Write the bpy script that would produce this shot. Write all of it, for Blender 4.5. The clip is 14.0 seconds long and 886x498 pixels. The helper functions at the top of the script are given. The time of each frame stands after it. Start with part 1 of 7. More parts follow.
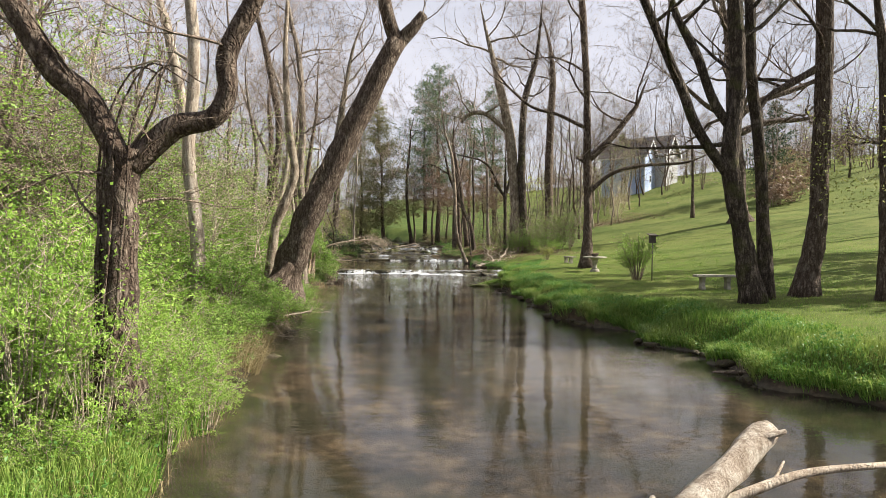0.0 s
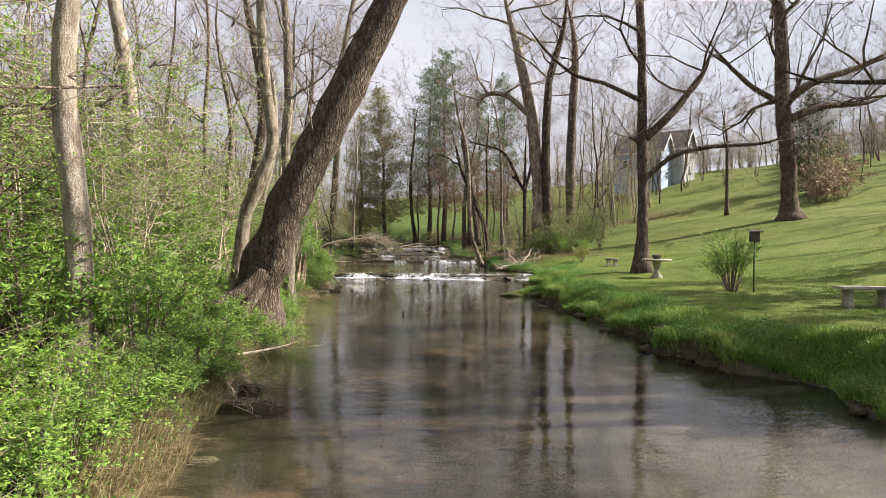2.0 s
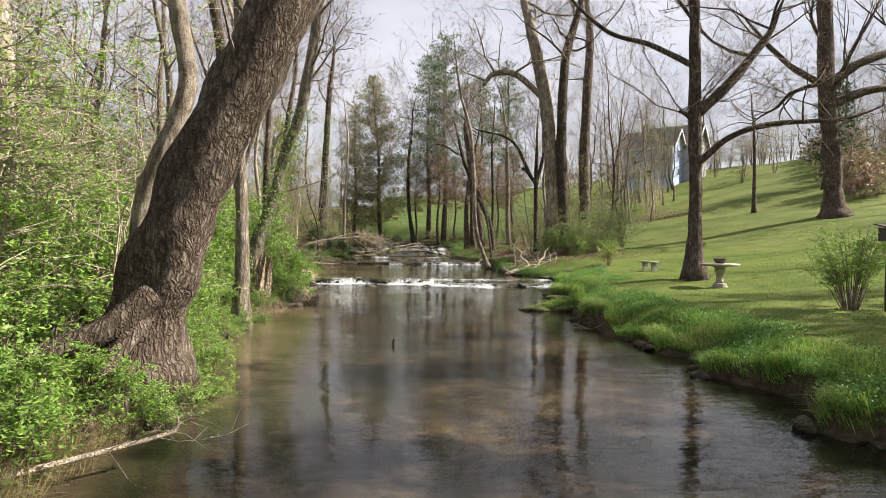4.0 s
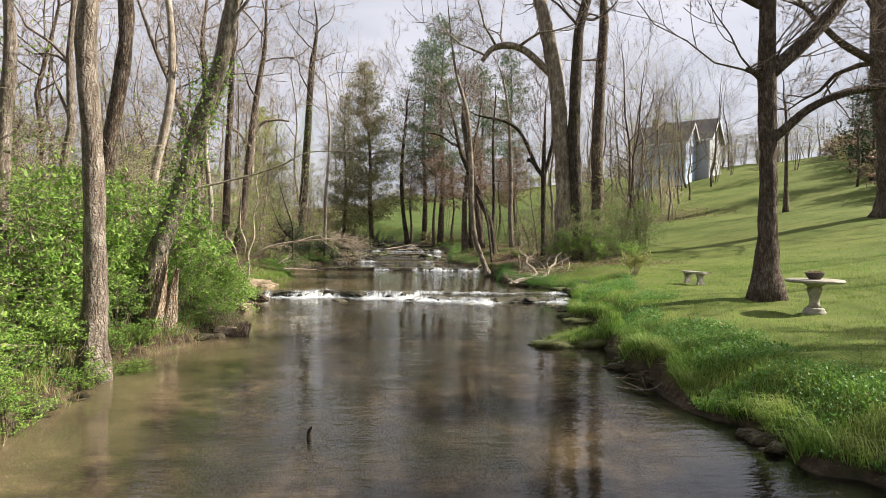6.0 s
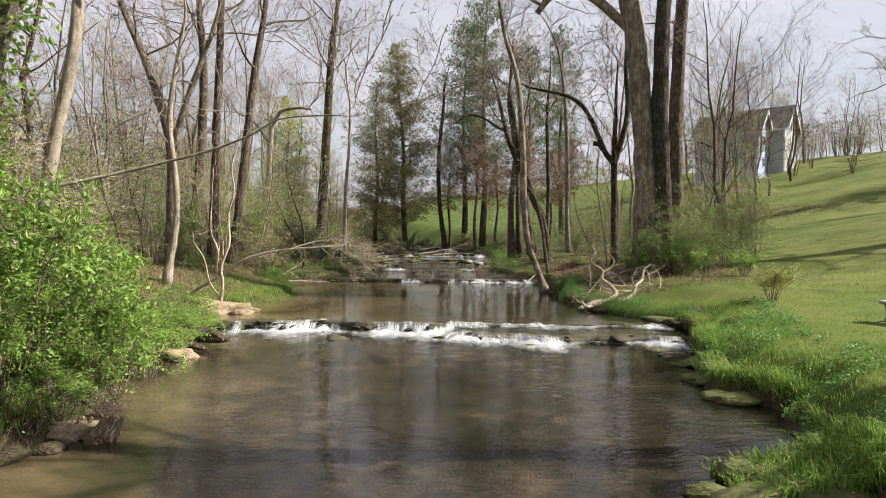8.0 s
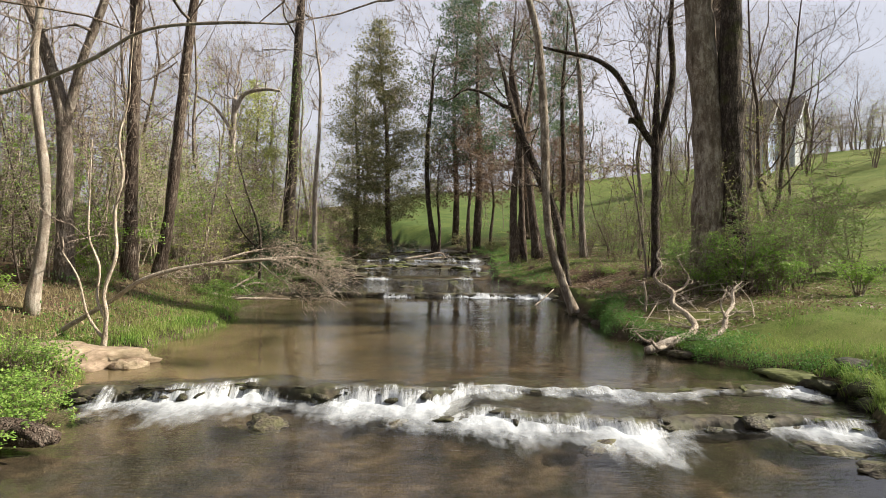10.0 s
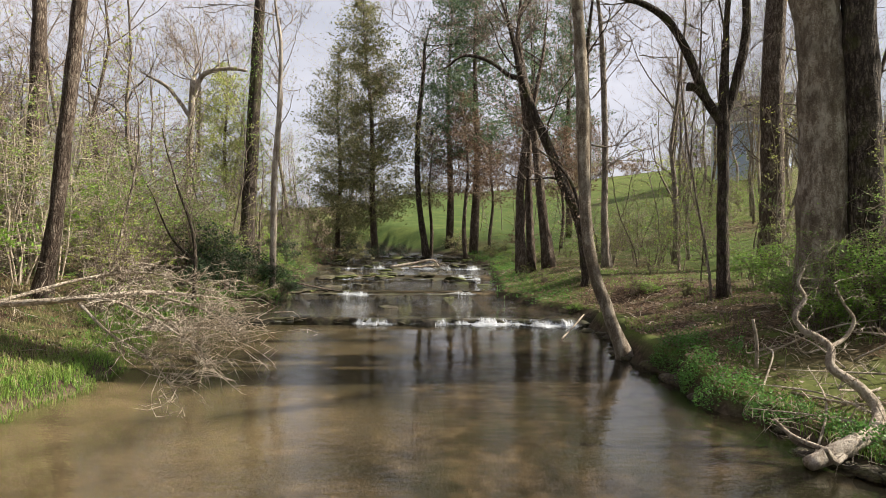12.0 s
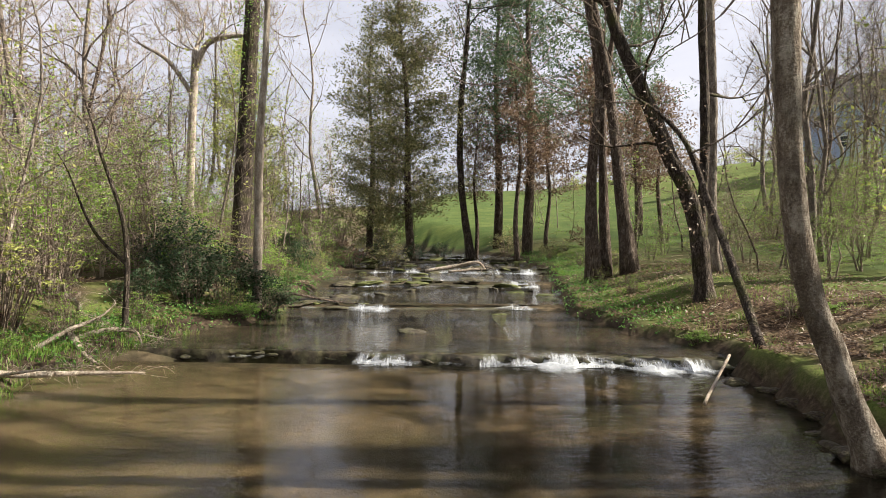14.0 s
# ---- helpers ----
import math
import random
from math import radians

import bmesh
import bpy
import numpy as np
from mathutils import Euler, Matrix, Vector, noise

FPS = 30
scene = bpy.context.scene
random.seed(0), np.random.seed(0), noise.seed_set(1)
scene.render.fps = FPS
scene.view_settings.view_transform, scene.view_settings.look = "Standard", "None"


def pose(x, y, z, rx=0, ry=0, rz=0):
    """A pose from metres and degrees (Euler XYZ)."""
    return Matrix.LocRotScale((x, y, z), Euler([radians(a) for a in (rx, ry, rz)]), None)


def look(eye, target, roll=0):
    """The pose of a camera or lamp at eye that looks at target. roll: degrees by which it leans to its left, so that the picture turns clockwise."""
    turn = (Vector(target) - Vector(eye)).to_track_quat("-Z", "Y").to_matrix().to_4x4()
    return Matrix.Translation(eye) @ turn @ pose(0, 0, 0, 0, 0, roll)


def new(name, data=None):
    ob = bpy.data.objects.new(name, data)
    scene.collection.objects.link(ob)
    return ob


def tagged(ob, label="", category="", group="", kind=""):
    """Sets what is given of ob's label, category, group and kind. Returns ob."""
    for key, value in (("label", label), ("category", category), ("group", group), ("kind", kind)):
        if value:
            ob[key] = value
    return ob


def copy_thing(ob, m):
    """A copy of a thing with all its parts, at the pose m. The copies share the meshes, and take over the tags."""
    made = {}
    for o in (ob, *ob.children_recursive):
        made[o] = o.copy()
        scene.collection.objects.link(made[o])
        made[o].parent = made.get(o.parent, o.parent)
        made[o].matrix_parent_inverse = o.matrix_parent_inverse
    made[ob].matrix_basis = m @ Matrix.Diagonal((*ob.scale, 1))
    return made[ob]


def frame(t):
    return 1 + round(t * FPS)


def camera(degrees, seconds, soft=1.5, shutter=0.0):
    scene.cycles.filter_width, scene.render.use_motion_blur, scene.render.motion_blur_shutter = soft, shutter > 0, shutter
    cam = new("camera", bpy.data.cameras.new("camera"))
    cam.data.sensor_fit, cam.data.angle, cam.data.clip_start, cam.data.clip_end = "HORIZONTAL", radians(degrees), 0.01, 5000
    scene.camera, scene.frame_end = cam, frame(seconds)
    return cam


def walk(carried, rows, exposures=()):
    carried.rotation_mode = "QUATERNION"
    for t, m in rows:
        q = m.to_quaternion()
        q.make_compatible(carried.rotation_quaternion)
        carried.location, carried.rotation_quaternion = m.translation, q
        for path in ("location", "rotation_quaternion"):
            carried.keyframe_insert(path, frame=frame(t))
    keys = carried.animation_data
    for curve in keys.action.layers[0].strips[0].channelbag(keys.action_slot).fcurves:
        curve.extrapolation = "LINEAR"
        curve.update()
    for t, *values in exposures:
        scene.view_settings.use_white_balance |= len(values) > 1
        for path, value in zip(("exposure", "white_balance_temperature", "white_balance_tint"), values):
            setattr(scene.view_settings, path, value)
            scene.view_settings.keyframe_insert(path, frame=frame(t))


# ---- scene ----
cam = camera(71.1, 14.0, soft=0.6)
METRES, EYE, TILT, LEAN, TURN = 36.0, 1.8, 0.0, 0.0, -2.2
ROWS = [
    (0.0, 0.0, 0.0, 0.0, 0.0, -1.09, -0.24),
    (0.5, -0.0051, 0.0356, -0.0011, -0.0, -1.1, -0.26),
    (1.0, -0.011, 0.0728, -0.0015, -0.07, -1.1, -0.37),
    (1.5, -0.0172, 0.1093, -0.0019, -0.09, -1.09, -0.36),
    (2.0, -0.0226, 0.1421, -0.0028, -0.14, -1.09, -0.38),
    (2.5, -0.0255, 0.1703, -0.0038, -0.18, -1.09, -0.38),
    (3.0, -0.027, 0.1988, -0.0053, -0.2, -1.1, -0.38),
    (5.5, -0.0174, 0.3639, -0.0021, -0.45, -1.07, -0.54),
    (6.0, -0.0135, 0.3942, -0.0022, -0.12, -1.06, -0.54),
    (6.5, -0.0111, 0.4318, -0.0021, 0.42, -1.06, -0.52),
    (7.0, -0.0109, 0.4755, -0.0014, 1.63, -1.03, -0.43),
    (7.5, -0.0126, 0.5201, 0.0005, 3.81, -1.04, -0.45),
    (10.0, -0.0317, 0.7077, 0.0062, 2.34, -1.16, -0.31),
    (10.5, -0.035, 0.7427, 0.0082, 2.08, -1.19, -0.33),
    (11.0, -0.0369, 0.7765, 0.01, 1.89, -1.18, -0.34),
    (11.5, -0.0371, 0.8097, 0.0107, 1.78, -1.12, -0.38),
    (12.0, -0.0369, 0.8439, 0.0101, 1.67, -1.08, -0.36),
    (12.5, -0.0367, 0.8797, 0.0094, 1.61, -1.06, -0.31),
    (13.0, -0.0376, 0.9174, 0.0088, 3.24, -1.04, -0.28),
    (13.5, -0.0396, 0.9563, 0.0077, 3.44, -1.02, -0.29),
    (14.0, -0.0422, 0.9953, 0.0051, 5.98, -0.95, -0.21),
]
walk(cam, [(t, pose(0, 0, EYE, TILT, LEAN, TURN) @ pose(METRES * x, METRES * y, METRES * z, 90 + pitch, roll, yaw)) for t, x, y, z, yaw, pitch, roll in ROWS],
     exposures=[(0.0, 1.43), (3.2, 1.47), (5.5, 1.42), (9.8, 1.3), (10.5, 1.26), (11.0, 1.18), (11.5, 1.21), (12.0, 1.34), (12.5, 1.53), (13.0, 1.56), (13.5, 1.52), (14.0, 1.53)])

# ---- world, sun, exposure ----
SUN_EL, SUN_AZ = radians(36), radians(4)          # azimuth measured from +x towards +y
sun_vec = Vector((math.cos(SUN_EL) * math.cos(SUN_AZ), math.cos(SUN_EL) * math.sin(SUN_AZ), math.sin(SUN_EL)))
world = bpy.data.worlds.new("sky")
scene.world = world
world.use_nodes = True
wt = world.node_tree
wt.nodes.clear()
w_out = wt.nodes.new("ShaderNodeOutputWorld")
w_bg = wt.nodes.new("ShaderNodeBackground")
w_sky = wt.nodes.new("ShaderNodeTexSky")
w_sky.sky_type, w_sky.sun_disc = "NISHITA", False
w_sky.sun_elevation, w_sky.sun_rotation = SUN_EL, radians(90) - SUN_AZ
w_sky.dust_density, w_sky.air_density = 2.5, 1.0
w_geo = wt.nodes.new("ShaderNodeTexCoord")
w_map = wt.nodes.new("ShaderNodeMapping")
w_map.inputs["Scale"].default_value = (1.0, 1.0, 3.2)
w_noise = wt.nodes.new("ShaderNodeTexNoise")
w_noise.inputs["Scale"].default_value, w_noise.inputs["Detail"].default_value = 2.4, 7.0
w_ramp = wt.nodes.new("ShaderNodeMapRange")
w_ramp.inputs["From Min"].default_value, w_ramp.inputs["From Max"].default_value = 0.3, 0.68
w_ramp.inputs["To Min"].default_value, w_ramp.inputs["To Max"].default_value = 0.5, 0.95
w_mix = wt.nodes.new("ShaderNodeMix")
w_mix.data_type = "RGBA"
w_mix.inputs[7].default_value = (8.65, 8.55, 9.3, 1)      # thin bright cloud
wt.links.new(w_geo.outputs["Generated"], w_map.inputs["Vector"])
wt.links.new(w_map.outputs[0], w_noise.inputs["Vector"])
wt.links.new(w_noise.outputs["Fac"], w_ramp.inputs["Value"])
w_sep = wt.nodes.new("ShaderNodeSeparateXYZ")
w_high = wt.nodes.new("ShaderNodeMapRange")              # the cloud veil thins overhead
w_high.inputs["From Min"].default_value, w_high.inputs["From Max"].default_value = 0.3, 0.9
w_high.inputs["To Min"].default_value, w_high.inputs["To Max"].default_value = 1.0, 0.8
w_thin = wt.nodes.new("ShaderNodeMath")
w_thin.operation = "MULTIPLY"
wt.links.new(w_geo.outputs["Generated"], w_sep.inputs[0])
wt.links.new(w_sep.outputs[2], w_high.inputs["Value"])
wt.links.new(w_high.outputs[0], w_thin.inputs[0])
wt.links.new(w_ramp.outputs[0], w_thin.inputs[1])
wt.links.new(w_thin.outputs[0], w_mix.inputs[0])
wt.links.new(w_sky.outputs[0], w_mix.inputs[6])
wt.links.new(w_mix.outputs[2], w_bg.inputs["Color"])
w_bg.inputs["Strength"].default_value = 0.041
wt.links.new(w_bg.outputs[0], w_out.inputs[0])

sun_data = bpy.data.lights.new("sun", "SUN")
sun_data.energy, sun_data.angle, sun_data.color = 5.0, radians(0.6), (1.0, 0.92, 0.79)
sun_ob = new("sun", sun_data)
sun_ob.matrix_world = look(sun_vec * 100, (0, 0, 0))


# ---- materials ----
class Nodes:
    """Short hand for building one node material."""

    def __init__(self, name):
        self.mat = bpy.data.materials.new(name)
        self.mat.use_nodes = True
        self.t = self.mat.node_tree
        self.bsdf = self.t.nodes["Principled BSDF"]
        self.out = self.t.nodes["Material Output"]
        self.coord = self.t.nodes.new("ShaderNodeTexCoord")

    def link(self, a, b):
        self.t.links.new(a, b)

    def scaled(self, scale, source="Object"):
        m = self.t.nodes.new("ShaderNodeMapping")
        m.inputs["Scale"].default_value = scale
        self.link(self.coord.outputs[source], m.inputs["Vector"])
        return m.outputs[0]

    def noise(self, scale, detail=5.0, vec=None, rough=0.55):
        n = self.t.nodes.new("ShaderNodeTexNoise")
        n.inputs["Scale"].default_value = scale
        n.inputs["Detail"].default_value = detail
        n.inputs["Roughness"].default_value = rough
        self.link(vec if vec else self.coord.outputs["Object"], n.inputs["Vector"])
        return n.outputs["Fac"]

    def voronoi(self, scale, vec=None, feature="F1"):
        n = self.t.nodes.new("ShaderNodeTexVoronoi")
        n.feature = feature
        n.inputs["Scale"].default_value = scale
        self.link(vec if vec else self.coord.outputs["Object"], n.inputs["Vector"])
        return n.outputs["Distance"]

    def ramp(self, fac, stops):
        n = self.t.nodes.new("ShaderNodeValToRGB")
        e = n.color_ramp.elements
        while len(e) < len(stops):
            e.new(0.5)
        for k, (p, c) in enumerate(stops):
            e[k].position, e[k].color = p, (*c, 1)
        self.link(fac, n.inputs[0])
        return n.outputs[0]

    def mix(self, fac, a, b, mode="MIX"):
        n = self.t.nodes.new("ShaderNodeMix")
        n.data_type, n.blend_type = "RGBA", mode
        for sock, v in ((0, fac), (6, a), (7, b)):
            if hasattr(v, "is_linked"):
                self.link(v, n.inputs[sock])
            elif isinstance(v, tuple):
                n.inputs[sock].default_value = (*v, 1)
            else:
                n.inputs[sock].default_value = v
        return n.outputs[2]

    def math(self, op, a, b):
        n = self.t.nodes.new("ShaderNodeMath")
        n.operation = op
        for sock, v in ((0, a), (1, b)):
            if hasattr(v, "is_linked"):
                self.link(v, n.inputs[sock])
            else:
                n.inputs[sock].default_value = v
        return n.outputs[0]

    def range(self, v, a, b, c=0.0, d=1.0):
        n = self.t.nodes.new("ShaderNodeMapRange")
        for k, x in zip(("From Min", "From Max", "To Min", "To Max"), (a, b, c, d)):
            n.inputs[k].default_value = x
        self.link(v, n.inputs["Value"])
        return n.outputs[0]

    def bump(self, height, strength, distance):
        n = self.t.nodes.new("ShaderNodeBump")
        n.inputs["Strength"].default_value, n.inputs["Distance"].default_value = strength, distance
        self.link(height, n.inputs["Height"])
        self.link(n.outputs[0], self.bsdf.inputs["Normal"])

    def done(self, colour, rough=0.9, spec=0.2):
        if hasattr(colour, "is_linked"):
            self.link(colour, self.bsdf.inputs["Base Color"])
        else:
            self.bsdf.inputs["Base Color"].default_value = (*colour, 1)
        if hasattr(rough, "is_linked"):
            self.link(rough, self.bsdf.inputs["Roughness"])
        else:
            self.bsdf.inputs["Roughness"].default_value = rough
        self.bsdf.inputs["Specular IOR Level"].default_value = spec
        return self.mat


def bark_material(name, dark, mid, light, moss=0.0, fine=1.0, cracks=0.5):
    """Furrowed bark: upright plates with dark cracks, weathered light faces, broad stains."""
    n = Nodes(name)
    v = n.scaled((fine, fine, 0.26 * fine))
    warp = n.t.nodes.new("ShaderNodeMixRGB")
    warp.blend_type = "ADD"
    warp.inputs[0].default_value = 0.14
    n.link(v, warp.inputs[1])
    n.link(n.noise(6, 4), warp.inputs[2])
    plates = n.range(n.voronoi(19, warp.outputs[0], "DISTANCE_TO_EDGE"), 0.0, 0.26)
    ridge = n.noise(8, 9, n.scaled((2.0 * fine, 2.0 * fine, 0.55 * fine)), 0.72)
    grain = n.noise(48, 5, None, 0.65)
    tone = n.math("ADD", n.math("MULTIPLY", ridge, 0.62), n.math("MULTIPLY", grain, 0.38))
    col = n.ramp(tone, [(0.37, dark), (0.5, mid), (0.62, light)])
    col = n.mix(n.range(n.noise(5.5, 7, n.scaled((1.0, 1.0, 0.55)), 0.68), 0.52, 0.62, 0.0, 0.7), col, light)
    col = n.mix(n.range(n.noise(1.3, 6, None, 0.6), 0.5, 0.66, 0.0, 0.65), col, tuple(0.5 * c for c in mid))
    col = n.mix(n.math("MULTIPLY", n.math("SUBTRACT", 1.0, plates), min(1.0, cracks * 1.3)), col, dark)
    if moss:
        col = n.mix(n.range(n.noise(2.6, 6), 0.52, 0.66, 0.0, moss), col, (0.11, 0.12, 0.03))
    n.bump(n.math("ADD", n.math("MULTIPLY", plates, cracks), n.math("MULTIPLY", tone, 1.2)), 1.0, 0.05)
    return n.done(col, 0.93, 0.15)


def leaf_material(name, a, b, c, through_light=0.35, patches=None):
    n = Nodes(name)
    geo = n.t.nodes.new("ShaderNodeNewGeometry")
    col = n.ramp(geo.outputs["Random Per Island"], [(0.0, a), (0.5, b), (1.0, c)])
    info = n.t.nodes.new("ShaderNodeObjectInfo")
    col = n.mix(n.range(info.outputs["Random"], 0, 1, 0.0, 0.35), col, b)
    if patches:
        col = n.mix(n.range(n.noise(0.9, 4), 0.45, 0.65, 0.0, 0.6), col, patches)
    n.done(col, 0.5, 0.35)
    tl = n.t.nodes.new("ShaderNodeBsdfTranslucent")
    n.link(col, tl.inputs["Color"])
    ms = n.t.nodes.new("ShaderNodeMixShader")
    ms.inputs[0].default_value = through_light
    n.link(n.bsdf.outputs[0], ms.inputs[1])
    n.link(tl.outputs[0], ms.inputs[2])
    n.link(ms.outputs[0], n.out.inputs[0])
    return n.mat


BARK_DARK = bark_material("bark_dark", (0.018, 0.0139, 0.0107), (0.0697, 0.0541, 0.0426), (0.2214, 0.1804, 0.1476), moss=0.3)
BARK_BROWN = bark_material("bark_brown", (0.0328, 0.023, 0.0172), (0.123, 0.0902, 0.0697), (0.3034, 0.2542, 0.205))
BARK_GREY = bark_material("bark_grey", (0.0656, 0.0508, 0.0394), (0.2132, 0.1722, 0.1394), (0.41, 0.3608, 0.3034), fine=0.8, cracks=0.35)
BARK_PALE = bark_material("bark_pale", (0.1312, 0.0984, 0.0738), (0.2952, 0.246, 0.1968), (0.492, 0.451, 0.3854), fine=0.6, cracks=0.08)
BARK_MOSS = bark_material("bark_moss", (0.041, 0.0328, 0.0246), (0.1804, 0.1517, 0.1189), (0.3772, 0.3362, 0.2788), moss=0.2, fine=0.8, cracks=0.15)
TWIG = bark_material("twig", (0.13, 0.096, 0.074), (0.285, 0.222, 0.175), (0.5, 0.42, 0.345))
TWIG_PALE = bark_material("twig_pale", (0.236, 0.179, 0.132), (0.453, 0.377, 0.292), (0.641, 0.566, 0.471), cracks=0.2)
BARK_SYCAMORE = bark_material("bark_sycamore", (0.075, 0.056, 0.041), (0.2, 0.16, 0.12), (0.47, 0.42, 0.345), fine=0.6, cracks=0.12)
SPLIT_WOOD = bark_material("split_wood", (0.11, 0.058, 0.032), (0.5, 0.38, 0.27), (0.78, 0.7, 0.57), fine=1.4, cracks=0.6)
DEADWOOD = bark_material("deadwood", (0.1312, 0.0984, 0.0738), (0.369, 0.3034, 0.2378), (0.5576, 0.492, 0.41), fine=1.3, cracks=0.08)
LEAF_SPRING = leaf_material("leaf_spring", (0.172, 0.318, 0.047), (0.283, 0.449, 0.074), (0.431, 0.560, 0.147), 0.5)
LEAF_GREEN = leaf_material("leaf_green", (0.10, 0.205, 0.036), (0.205, 0.345, 0.062), (0.385, 0.52, 0.13), 0.45)
LEAF_LOW = leaf_material("leaf_low", (0.060, 0.150, 0.029), (0.100, 0.230, 0.046), (0.170, 0.310, 0.065), 0.4)
LEAF_BUD = leaf_material("leaf_bud", (0.248, 0.292, 0.064), (0.386, 0.419, 0.110), (0.478, 0.468, 0.184), 0.5)
LEAF_CEDAR = leaf_material("leaf_cedar", (0.115, 0.135, 0.055), (0.235, 0.232, 0.1), (0.4, 0.35, 0.18), 0.5)
LEAF_PINE = leaf_material("leaf_pine", (0.0444, 0.0814, 0.0444), (0.0962, 0.148, 0.074), (0.185, 0.2368, 0.111), 0.4)
LEAF_DRY = leaf_material("leaf_dry", (0.0962, 0.0555, 0.0333), (0.1924, 0.1258, 0.0814), (0.296, 0.2146, 0.1406), 0.3)
LEAF_DARK = leaf_material("leaf_dark", (0.0148, 0.037, 0.0148), (0.0333, 0.0666, 0.0222), (0.0592, 0.1036, 0.037), 0.2)
GRASS = leaf_material("grass_blade", (0.066, 0.158, 0.024), (0.152, 0.282, 0.042), (0.329, 0.411, 0.105), 0.35, (0.263, 0.288, 0.086))
GRASS_DRY = leaf_material("grass_dry", (0.222, 0.1776, 0.0814), (0.3108, 0.2516, 0.1332), (0.3848, 0.333, 0.1998), 0.3)


def ground_material():
    n = Nodes("ground")
    attr = n.t.nodes.new("ShaderNodeVertexColor")
    attr.layer_name = "cover"                     # r: mown lawn, g: leaf litter and some tree shade, b: wet stream bed
    sep = n.t.nodes.new("ShaderNodeSeparateColor")
    n.link(attr.outputs["Color"], sep.inputs[0])
    fine, mid, big = n.noise(38, 6), n.noise(3.5, 5), n.noise(0.35, 4)
    lawn = n.ramp(fine, [(0.25, (0.0246, 0.0470, 0.0080)), (0.5, (0.078, 0.112, 0.0211)), (0.75, (0.165, 0.183, 0.0520))])
    lawn = n.mix(n.range(mid, 0.5, 0.7, 0.0, 0.5), lawn, (0.1315, 0.1270, 0.0508))
    lawn = n.mix(n.range(big, 0.42, 0.6, 0.0, 0.7), lawn, (0.135, 0.152, 0.043))
    lawn = n.mix(n.range(n.noise(1.1, 6, None, 0.65), 0.53, 0.66, 0.0, 0.55), lawn, (0.036, 0.062, 0.013))
    spot = n.t.nodes.new("ShaderNodeSeparateXYZ")
    n.link(n.coord.outputs["Object"], spot.inputs[0])
    rough = n.math("MULTIPLY", n.range(spot.outputs[1], 45.0, 54.0, 0.0, 0.75), n.range(spot.outputs[0], 22.0, 11.0))
    lawn = n.mix(n.math("MULTIPLY", rough, n.range(n.noise(0.6, 6, None, 0.65), 0.36, 0.56, 0.35, 1.0)), lawn, (0.036, 0.066, 0.016))   # tree shade over the meadow by the rapids, put in as darker green
    litter = n.ramp(n.voronoi(22), [(0.0, (0.16, 0.108, 0.068)), (0.4, (0.082, 0.051, 0.031)), (0.8, (0.03, 0.02, 0.013))])
    litter = n.mix(n.range(n.noise(9, 4), 0.52, 0.7, 0.0, 0.8), litter, (0.19, 0.14, 0.088))
    soil = n.ramp(n.noise(14, 7), [(0.3, (0.022, 0.016, 0.011)), (0.55, (0.06, 0.042, 0.029)), (0.75, (0.125, 0.092, 0.061))])
    bed = n.ramp(n.noise(2.6, 8, None, 0.65), [(0.34, (0.014, 0.012, 0.008)), (0.5, (0.048, 0.038, 0.024)), (0.68, (0.135, 0.102, 0.062))])
    bed = n.mix(n.range(n.noise(0.75, 5), 0.46, 0.58, 0.0, 0.8), bed, (0.024, 0.026, 0.014))
    bed = n.mix(n.range(n.voronoi(4.5), 0.12, 0.03, 0.0, 0.3), bed, (0.16, 0.13, 0.09))
    place = n.t.nodes.new("ShaderNodeSeparateXYZ")
    n.link(n.coord.outputs["Object"], place.inputs[0])
    bar = n.range(n.math("ADD", place.outputs[0], n.math("MULTIPLY", n.noise(0.8, 6, None, 0.62), 6.5)), 0.1, 3.4)
    shore = n.range(n.math("ADD", place.outputs[0], n.math("MULTIPLY", n.noise(1.1, 5), 2.6)), -2.3, -1.2)
    shore = n.math("MAXIMUM", n.math("MAXIMUM", shore, n.range(place.outputs[1], 15.0, 12.0)), n.range(place.outputs[1], 28.0, 30.5))
    bar = n.math("MAXIMUM", bar, n.range(place.outputs[1], 43.5, 46.5))
    upper = n.range(place.outputs[1], 32.0, 34.0)
    bar = n.math("ADD", n.math("MULTIPLY", bar, upper), n.math("MULTIPLY", shore, n.math("SUBTRACT", 1.0, upper)))
    bed = n.mix(bar, n.mix(0.5, bed, (0.225, 0.178, 0.108)), bed)      # sand along the wooded side; its sunlit look is put into the colour too
    sky_sheen = n.math("MULTIPLY", n.range(n.math("ADD", place.outputs[0], n.math("MULTIPLY", n.noise(0.9, 5), 2.4)), 2.0, 3.6), n.math("MULTIPLY", n.range(place.outputs[1], 14.5, 12.0), n.range(place.outputs[1], 7.0, 9.5)))
    bed = n.mix(n.math("MULTIPLY", sky_sheen, 0.6), bed, (0.2, 0.185, 0.16))    # the sky mirrored by the lawn's edge, painted as a pale patch of bed
    col = n.mix(sep.outputs[0], soil, lawn)
    col = n.mix(sep.outputs[1], col, litter)
    col = n.mix(sep.outputs[2], col, bed)
    n.bump(n.mix(0.5, fine, mid), 0.5, 0.05)
    return n.done(col, 0.95, 0.1)


